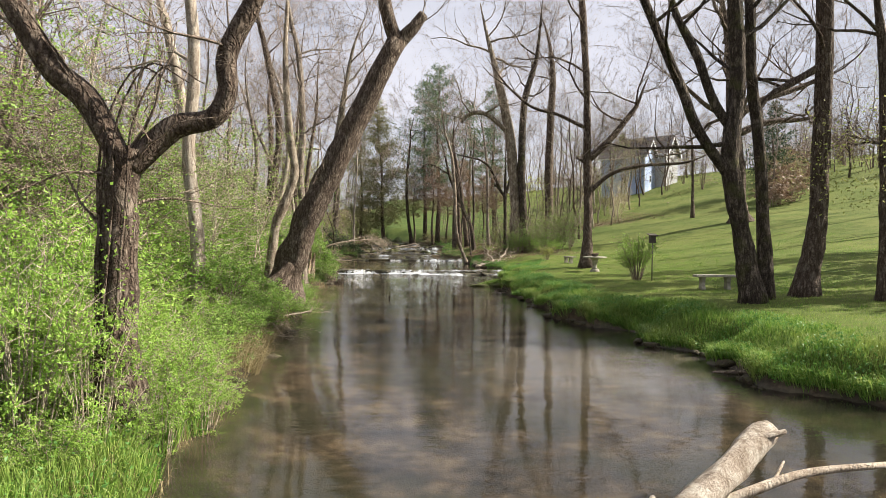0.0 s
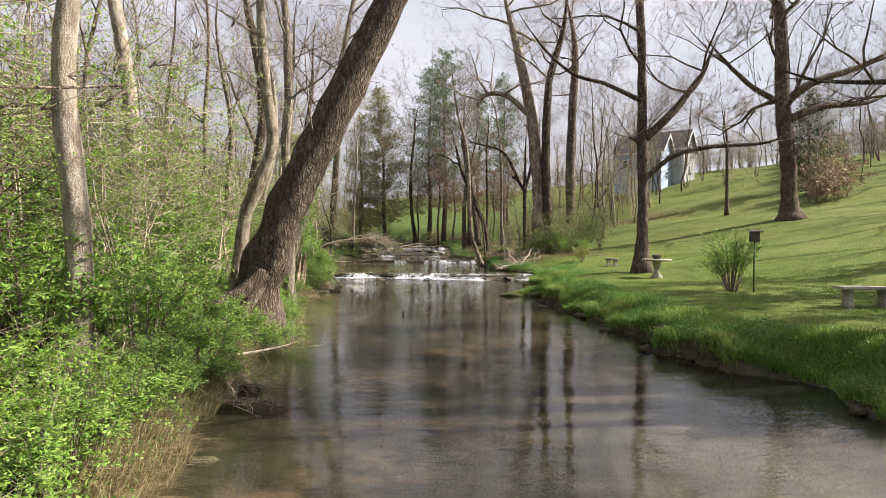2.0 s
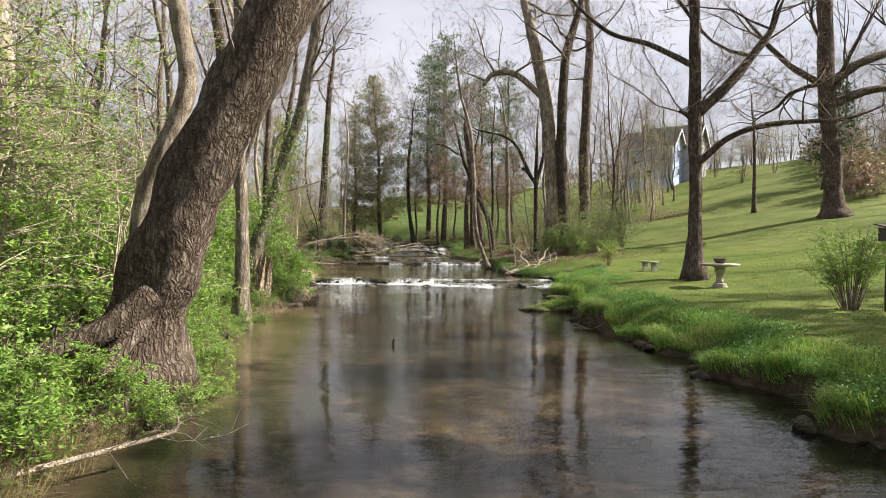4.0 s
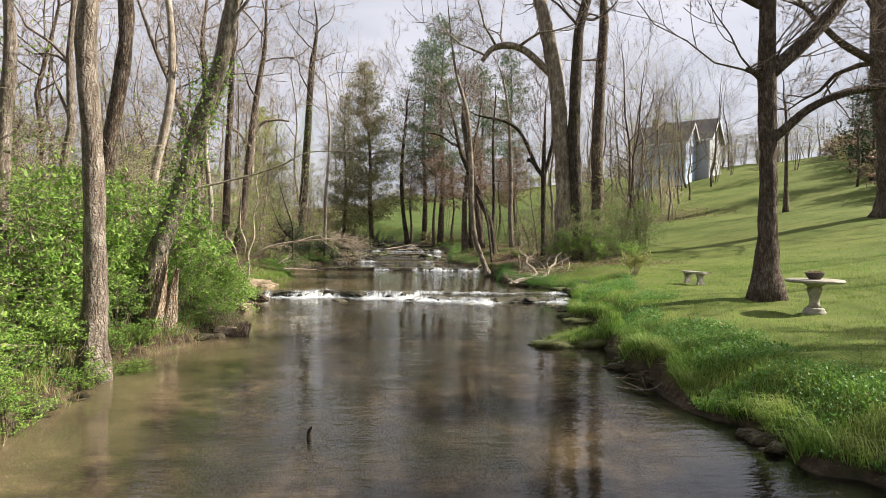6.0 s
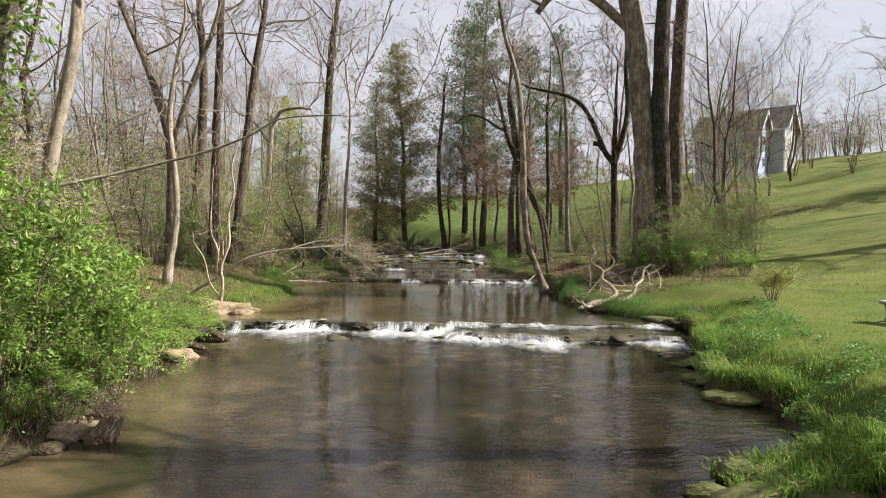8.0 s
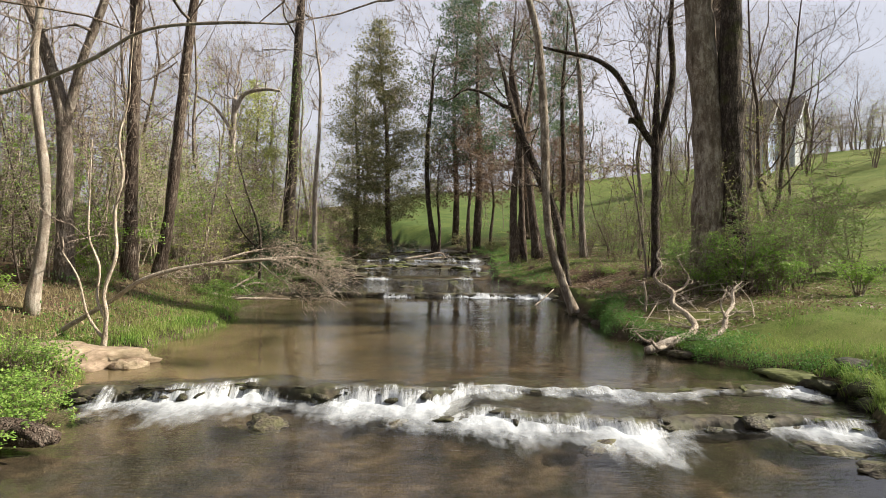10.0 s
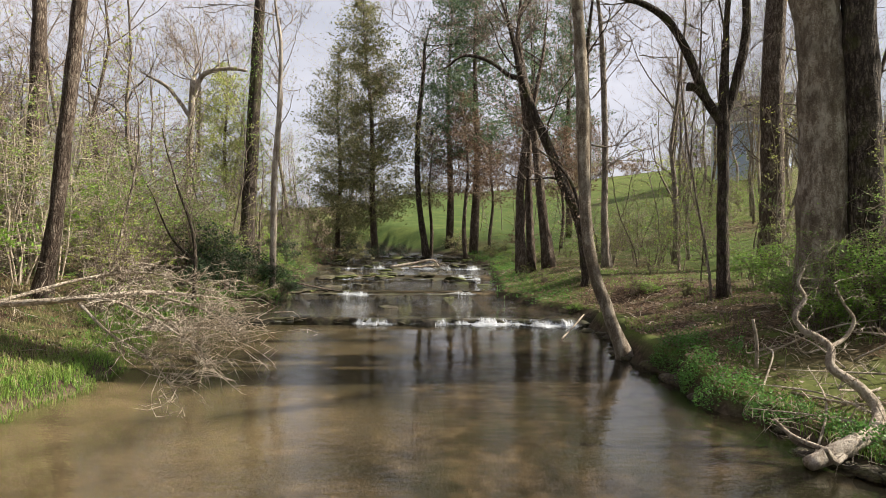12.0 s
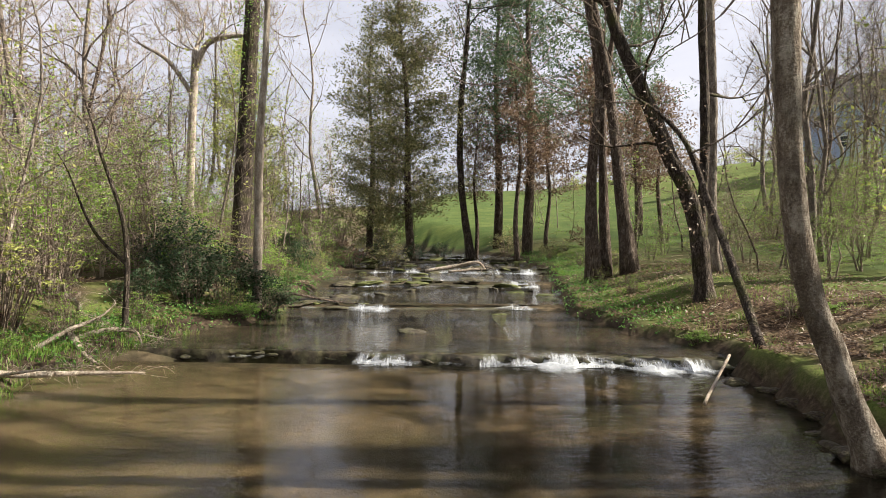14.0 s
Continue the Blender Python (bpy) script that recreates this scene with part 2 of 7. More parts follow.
def water_material(name="stream_water", ripple=0.22, fine=5.0, murk=((0.25, 0.24, 0.222), (0.36, 0.343, 0.315)), clear=0.985, gloss=(0.0, 0.03), quick=1.9):
    """Slow water: long low swells, short cross-stream ripples that come and go in patches, slightly soft mirror."""
    n = Nodes(name)
    swell = n.noise(0.9, 2, n.scaled((0.5, 1.3, 1.0)))
    short = n.noise(fine, 3, n.scaled((0.45, 1.7, 1.0)), 0.55)
    tiny = n.noise(fine * 3.1, 2, n.scaled((0.6, 1.6, 1.0)), 0.5)
    patch = n.range(n.noise(0.33, 4, n.scaled((1.3, 0.6, 1.0)), 0.6), 0.38, 0.66, 0.12, 0.62)
    place = n.t.nodes.new("ShaderNodeSeparateXYZ")
    n.link(n.coord.outputs["Object"], place.inputs[0])
    run = n.range(place.outputs[1], 4.0, 27.0, 0.4, quick)            # it quickens towards the falls
    patch = n.math("MULTIPLY", patch, run)
    h = n.math("ADD", n.math("MULTIPLY", n.math("ADD", short, n.math("MULTIPLY", tiny, 0.42)), patch), n.math("MULTIPLY", swell, 0.7))
    n.bump(h, ripple, 0.06)
    n.bsdf.inputs["IOR"].default_value = 1.33
    n.bsdf.inputs["Transmission Weight"].default_value = clear
    tint = n.ramp(n.noise(0.5, 4), [(0.35, murk[0]), (0.65, murk[1])])
    n.done(tint, n.range(n.noise(0.35, 4, n.scaled((1.6, 0.5, 1.0))), 0.4, 0.64, gloss[0], gloss[1]), 0.5)
    return n.mat


def rock_material(name, moss, base=((0.06, 0.048, 0.035), (0.2, 0.165, 0.12), (0.38, 0.33, 0.26)), green=(0.09, 0.102, 0.026)):
    n = Nodes(name)
    r = n.noise(7, 8, None, 0.65)
    col = n.ramp(r, [(0.3, base[0]), (0.52, base[1]), (0.75, base[2])])
    if moss:
        col = n.mix(n.range(n.noise(3.2, 5), 0.42 - 0.14 * (moss > 0.9), 0.6 - 0.14 * (moss > 0.9), 0.0, moss), col, green)
    n.bump(n.mix(0.5, r, n.voronoi(9)), 0.9, 0.03)
    return n.done(col, 0.75, 0.35)


GROUND, WATER = ground_material(), water_material()
WATER_MID = water_material("pool_water", 0.24, 5.5, ((0.3, 0.27, 0.205), (0.45, 0.4, 0.3)), 0.985, (0.0, 0.02), 1.2)
WATER_FAST = water_material("rapid_water", 0.8, 7.0, ((0.16, 0.14, 0.11), (0.24, 0.21, 0.17)), 0.95)
ROCK_WET = rock_material("rock_wet", 0.35, ((0.0164, 0.0139, 0.0107), (0.0615, 0.0492, 0.0328), (0.164, 0.1353, 0.0984)))
ROCK_MOSS = rock_material("rock_mossy", 0.95, ((0.02, 0.017, 0.011), (0.055, 0.047, 0.03), (0.13, 0.115, 0.075)))
ROCK_TAN = rock_material("rock_tan", 0.25, ((0.12, 0.085, 0.055), (0.27, 0.2, 0.14), (0.45, 0.36, 0.27)))
ROCK_DAMP = rock_material("rock_damp_moss", 0.6, ((0.01, 0.009, 0.007), (0.036, 0.03, 0.02), (0.12, 0.095, 0.06)), (0.05, 0.054, 0.018))
EARTH = rock_material("wet_earth", 0.3, ((0.015, 0.011, 0.007), (0.045, 0.032, 0.020), (0.098, 0.071, 0.045)))
CONCRETE = rock_material("concrete", 0.25, ((0.1804, 0.164, 0.1312), (0.328, 0.3034, 0.2542), (0.4756, 0.451, 0.3936)))


def plain(name, a, b, scale=6.0, rough=0.8, spec=0.3):
    n = Nodes(name)
    return n.done(n.mix(n.noise(scale, 6), a, b), rough, spec)


SIDING = plain("siding_blue", (0.299, 0.377, 0.572), (0.403, 0.481, 0.676), 3.0, 0.6)
SIDING_PALE = plain("siding_grey", (0.3, 0.31, 0.33), (0.4, 0.41, 0.42), 3.0, 0.6)
ROOFING = plain("roof_shingle", (0.0984, 0.0902, 0.0861), (0.1968, 0.1804, 0.1722), 5.0, 0.9)
TRIM_WHITE = plain("trim_white", (0.6068, 0.615, 0.6232), (0.6724, 0.6724, 0.6724), 3.0, 0.5)
BRICK_RED = plain("chimney_brick", (0.13, 0.11, 0.1), (0.24, 0.2, 0.18), 12.0, 0.9)
PANE = plain("pane_dark", (0.02, 0.025, 0.03), (0.04, 0.05, 0.06), 1.0, 0.08, 0.6)
METAL_DARK = plain("metal_dark", (0.03, 0.03, 0.03), (0.06, 0.055, 0.05), 20.0, 0.6)
WOOD_BOX = plain("weathered_box", (0.05, 0.045, 0.04), (0.12, 0.1, 0.085), 14.0, 0.85)


# ---- mesh helpers ----
class Geo:
    """Collects vertices and faces of one mesh."""

    def __init__(self):
        self.v, self.f = [], []

    def tube(self, pts, radii, sides=6, wobble=0.0, rng=None, cap=True):
        pts = [Vector(p) for p in pts]
        base, n = len(self.v), len(pts)
        ref = Vector((0.31, 0.87, 0.37))
        for i, p in enumerate(pts):
            d = (pts[min(i + 1, n - 1)] - pts[max(i - 1, 0)])
            if d.length < 1e-9:
                d = Vector((0, 0, 1))
            d.normalize()
            u = d.cross(ref)
            if u.length < 0.05:
                u = d.cross(Vector((1, 0, 0)))
            u.normalize()
            w = d.cross(u)
            for k in range(sides):
                a = 2 * math.pi * k / sides
                r = radii[i]
                if wobble and rng:
                    r *= 1 + wobble * noise.noise(p * 2.3 + Vector((math.cos(a), math.sin(a), 0)) * 1.4)
                self.v.append(p + (u * math.cos(a) + w * math.sin(a)) * r)
        for i in range(n - 1):
            for k in range(sides):
                a, b = base + i * sides + k, base + i * sides + (k + 1) % sides
                self.f.append((a, b, b + sides, a + sides))
        if cap:
            self.f.append(tuple(base + (n - 1) * sides + k for k in range(sides)))
            self.f.append(tuple(base + sides - 1 - k for k in range(sides)))

    def twig(self, p, q, r, bend):
        """A thin three-sided tapering twig of two segments."""
        p, q = Vector(p), Vector(q)
        m = (p + q) * 0.5 + bend
        d = (q - p)
        u = d.orthogonal().normalized()
        w = d.cross(u).normalized()
        b = len(self.v)
        for c, s in ((p, r), (m, r * 0.7)):
            for k in range(3):
                a = 2.094 * k
                self.v.append(c + (u * math.cos(a) + w * math.sin(a)) * s)
        self.v.append(q)
        for k in range(3):
            j = (k + 1) % 3
            self.f.append((b + k, b + j, b + 3 + j, b + 3 + k))
            self.f.append((b + 3 + k, b + 3 + j, b + 6))

    def spike(self, p, q, r):
        """The thinnest twig: one tapering three-sided spike."""
        d = q - p
        u = d.orthogonal().normalized() * r
        w = d.cross(u).normalized() * r
        b = len(self.v)
        self.v += [p + u, p - u * 0.5 + w * 0.87, p - u * 0.5 - w * 0.87, q]
        self.f += [(b, b + 1, b + 3), (b + 1, b + 2, b + 3), (b + 2, b, b + 3)]

    def leaf(self, p, along, side, length, width):
        b = len(self.v)
        lift = along.cross(side) * (width * 0.25)
        self.v += [p, p + along * length * 0.5 + side * width * 0.5 + lift, p + along * length, p + along * length * 0.5 - side * width * 0.5 + lift]
        self.f += [(b, b + 1, b + 2), (b, b + 2, b + 3)]

    def box(self, c, s, bend=None):
        b = len(self.v)
        for dx in (-1, 1):
            for dy in (-1, 1):
                for dz in (-1, 1):
                    self.v.append(Vector((c[0] + dx * s[0] / 2, c[1] + dy * s[1] / 2, c[2] + dz * s[2] / 2)))
        for f in ((0, 1, 3, 2), (4, 6, 7, 5), (0, 4, 5, 1), (2, 3, 7, 6), (0, 2, 6, 4), (1, 5, 7, 3)):
            self.f.append(tuple(b + k for k in f))

    def mesh(self, name, material, smooth=True):
        me = bpy.data.meshes.new(name)
        me.from_pydata([tuple(v) for v in self.v], [], self.f)
        me.materials.append(material)
        if smooth:
            me.polygons.foreach_set("use_smooth", [True] * len(me.polygons))
        me.update()
        return me


def part(name, geo, material, parent, label="", smooth=True):
    me = geo if isinstance(geo, bpy.types.Mesh) else geo.mesh(name, material, smooth)
    ob = new(name, me)
    ob.parent = parent
    if label:
        ob["label"] = label
    return ob


def empty(name, at, label, category, group="", kind=""):
    ob = new(name)
    ob.location = at
    return tagged(ob, label, category, group, kind)


def spline(pts, per=5):
    """Smooth curve (Catmull-Rom) through points of any dimension."""
    p = np.array(pts, float)
    p = np.vstack([2 * p[0] - p[1], p, 2 * p[-1] - p[-2]])
    out = []
    for i in range(1, len(p) - 2):
        for k in range(per):
            s = k / per
            out.append(0.5 * (2 * p[i] + (p[i + 1] - p[i - 1]) * s + (2 * p[i - 1] - 5 * p[i] + 4 * p[i + 1] - p[i + 2]) * s * s
                              + (3 * p[i] - p[i - 1] - 3 * p[i + 1] + p[i + 2]) * s ** 3))
    out.append(p[-2])
    return np.array(out)


def sstep(a, b, x):
    t = np.clip((x - a) / (b - a), 0, 1)
    return t * t * (3 - 2 * t)


# ---- the lie of the land ----
LEFT_Y = (-60, 5, 8, 12, 16, 20, 23.3, 25, 26.6, 29, 31, 33, 36, 38.4, 41.5, 43.4, 46, 48, 50, 56, 62, 68, 76, 90)
LEFT_X = (-2.6, -2.0, -2.4, -2.8, -3.4, -3.7, -4.3, -3.95, -3.6, -4.9, -4.7, -5.2, -5.6, -4.9, -5.6, -6.2, -6.1, -5.0, -5.0, -5.6, -6.0, -6.2, -9.0, -16.0)
RIGHT_Y = (-60, 5, 7, 8, 10, 13, 16, 19, 21, 23.5, 25, 29, 31.4, 33, 34, 35, 36, 38, 40.3, 43, 45.3, 46.6, 47.8, 50, 52, 56, 60, 66, 72, 80, 90)
RIGHT_X = (6.8, 6.2, 5.6, 5, 4.65, 4.1, 3.7, 3.4, 3.1, 3.4, 3.4, 3.9, 4.45, 5, 4.95, 4.6, 3.75, 3.3, 3.3, 3.3, 3.6, 3.2, 2.5, 1.9, 1.9, 2.2, 2.3, 1.2, -1, -5, -12)


def soft(v, s):
    return s * np.logaddexp(0, np.asarray(v, float) / s)


def water_level(y):
    return np.interp(y, (33.55, 33.8, 45.2, 45.5, 51.0, 51.3, 56.0, 56.3, 60.0, 60.4, 64, 64.5, 70), (-0.2, 0.02, 0.05, 0.2, 0.24, 0.36, 0.4, 0.58, 0.62, 0.82, 0.86, 1.05, 1.1))


def land(x, y):
    """Height of the ground away from the stream."""
    x, y = np.asarray(x, float), np.asarray(y, float)
    base = np.interp(y, (-60, 0, 13, 17, 21, 25, 27.5, 32, 41, 50, 55, 66, 80), (0.3, 0.4, 0.42, 0.28, 0.36, 0.37, 0.48, 0.5, 0.8, 1.0, 1.12, 1.55, 2.0))
    slope = np.interp(y, (20, 42, 54, 78, 120), (0.12, 0.155, 0.19, 0.215, 0.2))
    h = slope * soft(x - 10, 2.0) + 0.115 * soft(y - 74, 5.0) * sstep(-45, 0, x)
    h = h - soft(h - 12.5, 1.5)
    h = h - 0.04 * soft(y - 150, 10) * (y < 400) * 0.3
    left = 0.1 * soft(-x - 9, 2.0)
    left = left - soft(left - 5, 1.0)
    roll = 0.12 * np.sin(x * 0.31 + y * 0.17) + 0.08 * np.sin(y * 0.41 - x * 0.22)
    return base + h + left + roll * sstep(8, 20, np.abs(x))


def notch(y):
    """Bays and tufted points along the lawn's bank."""
    return (0.26 * np.sin(y * 1.31 + 0.5) * np.sin(y * 0.47 + 1.0) + 0.1 * np.sin(y * 3.3 + 0.4) + 0.05 * np.sin(y * 7.9)) * sstep(33.5, 30.0, y)


def wiggle(x, y):
    return 0.16 * np.sin(y * 2.1 + 0.7 * np.sin(y * 0.9)) + 0.1 * np.sin(y * 4.7 + x) + 0.06 * np.sin(y * 9.3 - 1.3)


def ground(x, y):
    """Height of the one ground sheet: banks, bed and land."""
    x, y = np.asarray(x, float), np.asarray(y, float)
    wl = water_level(y)
    dl = np.interp(y, LEFT_Y, LEFT_X) - x + 0.7 * wiggle(x, y)
    dr = x - np.interp(y, RIGHT_Y, RIGHT_X) + 0.7 * wiggle(x, y + 31) + notch(y)
    d = np.maximum(dl, dr)
    depth = 0.05 + 0.3 * sstep(0, 1.6, -d) * np.where(y > 46, 0.35, 1.0)
    top = land(x, y)
    cut = np.clip(0.38 + 0.2 * np.sin(y * 0.83 + 1) + 0.14 * np.sin(y * 2.3), 0.14, 0.66) * (0.55 + 0.45 * sstep(10, 15, y))
    right_rise = sstep(-0.03, 0.17, d) * cut + sstep(0.12, 1.0, d) * (0.82 - cut) + sstep(0.6, 2.6, d) * 0.18
    left_rise = sstep(-0.05, 0.5, d) * 0.4 + sstep(0.4, 3.0, d) * 0.6
    steep = 0.28 + 0.24 * sstep(37.5, 39.5, y) * sstep(46.0, 44.5, y) * (dr > dl)
    low = sstep(-0.05, 0.3, d) * steep + sstep(0.2, 3.2, d) * (1 - steep)
    up_right, up_left = sstep(33.5, 36, y), sstep(31, 34, y)
    right_rise = right_rise * (1 - up_right) + low * up_right
    left_rise = left_rise * (1 - up_left) + low * up_left
    rise = np.where(dr > dl, right_rise, left_rise)
    return np.where(d < 0, wl - depth, (wl - 0.05) + (top - wl + 0.05) * rise)


def gz(x, y):
    return float(ground(x, y))


def axis(lo, hi, step, far_lo, far_hi):
    a = list(np.arange(lo, hi, step))
    s, v = step, a[-1]
    while v < far_hi:
        s *= 1.13
        v += s
        a.append(v)
    s, v = step, lo
    while v > far_lo:
        s *= 1.13
        v -= s
        a.insert(0, v)
    return np.array(a)


def build_ground():
    xs, ys = axis(-8, 9, 0.12, -600, 600), axis(3, 66, 0.25, -120, 900)
    X, Y = np.meshgrid(xs, ys)
    Z = ground(X, Y)
    rough = np.array([noise.noise(Vector((x * 1.7, y * 1.7, 0))) for x, y in zip(X.ravel(), Y.ravel())]).reshape(X.shape)
    Z = Z + rough * np.where(np.abs(X) < 30, 0.035, 0.0)
    nx, ny = len(xs), len(ys)
    idx = np.arange(nx * ny).reshape(ny, nx)
    faces = np.stack([idx[:-1, :-1], idx[:-1, 1:], idx[1:, 1:], idx[1:, :-1]], -1).reshape(-1, 4)
    me = bpy.data.meshes.new("ground")
    me.from_pydata(np.stack([X.ravel(), Y.ravel(), Z.ravel()], 1).tolist(), [], faces.tolist())
    wl = water_level(Y)
    xl, xr = np.interp(Y, LEFT_Y, LEFT_X), np.interp(Y, RIGHT_Y, RIGHT_X)
    d = np.maximum(xl - X + 0.7 * wiggle(X, Y), X - xr + 0.7 * wiggle(X, Y + 31) + notch(Y))
    bed = sstep(0.06, -0.02, Z - wl)
    grass = np.where((X > 0) | ((Y > 66) & (X > -14)), sstep(0.1, 0.34, d + 0.12 * rough) * sstep(0.1, 0.25, Z - wl), 0.75 * sstep(0.3, 0.7, rough * 0.8 + 0.5) * sstep(0.3, 1.2, d))
    # first spot spreads real litter over shaded bank; last two paint the meadow's shade
    spot = sstep(1.0, 0.55, np.hypot((X - 6.0) / 3.8, (Y - 43) / 7.0)) + sstep(1.0, 0.3, np.hypot((X - 5) / 2.2, (Y - 47) / 3.5)) + sstep(1.0, 0.4, np.hypot((X - 16) / 9, (Y - 64) / 5)) + 0.65 * sstep(1.0, 0.3, np.hypot((X - 6) / 5.5, (Y - 57) / 10)) + 0.6 * sstep(1.0, 0.3, np.hypot((X + 1) / 9, (Y - 69) / 4.5))
    woods = ((X < 0) & ~((Y > 66) & (X > -14))) * (sstep(1.5, 4.0, d) * 0.5 + 0.4 * sstep(0.6, 1.6, d) * sstep(33, 35, Y) * sstep(47, 44, Y))
    litter = np.clip(0.95 * spot * sstep(-0.6, 0.1, rough) + woods, 0, 1) * sstep(0.3, 0.6, d)
    col = np.stack([grass.ravel(), litter.ravel(), bed.ravel(), np.ones(X.size)], 1)
    layer = me.color_attributes.new("cover", "FLOAT_COLOR", "POINT")
    layer.data.foreach_set("color", col.ravel())
    me.materials.append(GROUND)
    me.polygons.foreach_set("use_smooth", [True] * len(me.polygons))
    tagged(new("ground", me), "grassy valley floor with mown lawn, leaf litter and a brown stream bed", "ground", kind="structure")


build_ground()


def build_water(y0, y1, label, material):
    ys = np.arange(y0, y1 + 0.01, (y1 - y0) / max(2, int((y1 - y0) / 0.5)))
    g = Geo()
    for y in ys:
        z = float(water_level(y))
        g.v += [Vector((float(np.interp(y, LEFT_Y, LEFT_X)) - 1.2, y, z)), Vector((float(np.interp(y, RIGHT_Y, RIGHT_X)) + 1.2, y, z))]
    for i in range(len(ys) - 1):
        g.f.append((2 * i, 2 * i + 1, 2 * i + 3, 2 * i + 2))
    ob = new("water", g.mesh("water", material))
    ob.visible_shadow = False
    tagged(ob, label, "water", kind="structure")


build_water(-60, 33.55, "calm murky brown pool of the stream, reflecting bare trees", WATER)
build_water(33.78, 45.2, "shallow clear brown pool above the first ledge", WATER_MID)
build_water(45.5, 51.0, "dark shallow water between two rock ledges", WATER_FAST)
for a, b in ((51.3, 56.0), (56.3, 60.0), (60.4, 64.0), (64.5, 88)):
    build_water(a, b, "shallow water running over stepped rock shelves", WATER_FAST)


# ---- trees ----
def grow(geo_limb, geo_twig, rng, start, way, length, radius, level, up=0.25, twigs=5, wander=0.25, tip=0.004):
    """One crooked branch and what grows from it; thin ones go into the twig mesh."""
    n = 5 if level > 0 else 3
    p, d = Vector(start), Vector(way).normalized()
    pts, rad = [p.copy()], [radius]
    for k in range(n):
        d = (d + Vector((rng.gauss(0, wander), rng.gauss(0, wander), rng.gauss(0, wander) + up * 0.25))).normalized()
        p = p + d * (length / n)
        pts.append(p.copy())
        rad.append(max(tip, radius * (1 - 0.8 * (k + 1) / n)))
    if radius > 0.03:
        geo_limb.tube(pts, rad, 6 if radius > 0.07 else 5, cap=False)
    elif level > 0:
        geo_twig.tube(pts, rad, 3, cap=False)
    if level > 0:
        for k in range(twigs):
            f = 0.25 + 0.75 * (k + rng.random()) / twigs
            i = min(n - 1, int(f * n))
            q = pts[i].lerp(pts[i + 1], f * n - i)
            axis_d = (pts[i + 1] - pts[i]).normalized()
            out = Vector((rng.gauss(0, 1), rng.gauss(0, 1), rng.gauss(0, 0.8) + 0.25)).normalized()
            nd = (axis_d * 0.75 + out * 0.8).normalized()
            grow(geo_limb, geo_twig, rng, q, nd, length * rng.uniform(0.4, 0.65), max(tip, rad[i] * rng.uniform(0.45, 0.65)), level - 1, up, twigs, wander, tip)
    else:
        for k in range(1, len(pts)):
            for _ in range(3 if tip < 0.0105 else 2):
                out = Vector((rng.gauss(0, 1), rng.gauss(0, 1), rng.gauss(0, 0.7) + 0.3)).normalized()
                q = pts[k] + (out + d * 1.1).normalized() * length * rng.uniform(0.2, 0.5)
                geo_twig.spike(pts[k], q, max(tip * 0.6, rad[k] * 0.4))


def tree(name, stems, bark, label, seed=1, crown=(6, 2.2, 0.05, 2), limb_from=0.45, twig_mat=None, category="tree", flare=1.5, twigs=5, more=8.0, tip=0.005, group=""):
    """A hand-set tree: stems are rows (x, y, z, radius); the first is the trunk. Each stem goes on above its last point by
    `more` metres (0: it is broken there) and carries twigs."""
    rng = random.Random(seed)
    x0, y0, z0 = stems[0][0][:3]
    tip = max(tip, 0.004 + 0.00022 * y0)
    base = Vector((x0, y0, z0))
    top = empty(name, base, label, category, group)
    trunk, tw = Geo(), Geo()
    for s, rows in enumerate(stems):
        body = trunk if s == 0 else Geo()
        go_on = more if not isinstance(rows, dict) else rows["more"]
        rows = list(rows if not isinstance(rows, dict) else rows["rows"])
        if go_on:
            a, b = Vector(rows[-2][:3]), Vector(rows[-1][:3])
            d = (b - a).normalized()
            ground_gap = go_on * (1 if s == 0 else 0.6)
            r = rows[-1][3]
            for k in (1, 2, 3):
                d = (d + Vector((rng.gauss(0, 0.13), rng.gauss(0, 0.13), 0.12))).normalized()
                b = b + d * ground_gap / 3
                rows.append((*b, r * (1 - 0.3 * k)))
        c = spline(rows, 6)
        pts = [Vector(p[:3]) - base for p in c]
        rad = [max(0.01, float(p[3])) for p in c]
        if s == 0 and flare > 1:
            for k in range(min(4, len(rad))):
                rad[k] *= 1 + (flare - 1) * (0.45 ** k)
            pts[0].z -= 0.25
        body.tube(pts, rad, 12 if rad[0] > 0.1 else 8, 0.22, rng)
        count, length, radius, level = crown
        count = count if s == 0 else max(2, count // 2)
        n = len(pts)
        for k in range(count):
            f = (limb_from if s == 0 else 0.3) + (1 - (limb_from if s == 0 else 0.3)) * (k + rng.random()) / count
            i = min(n - 2, int(f * (n - 1)))
            a = rng.uniform(0, 6.283)
            way = Vector((math.cos(a), math.sin(a), rng.uniform(0.1, 0.9)))
            grow(body, tw, rng, pts[i], way, length * rng.uniform(0.6, 1.2), min(radius, rad[i] * 0.5), level, 0.3, twigs, 0.22, tip)
        if s:
            part("limb", body, bark, top)
    part("trunk", trunk, bark, top)
    if tw.v:
        part("crown", tw, twig_mat or TWIG, top, "bare thin twigs")
    return top


def g3(x, y, z=None, sink=0.0):
    return (x, y, gz(x, y) - sink if z is None else z)


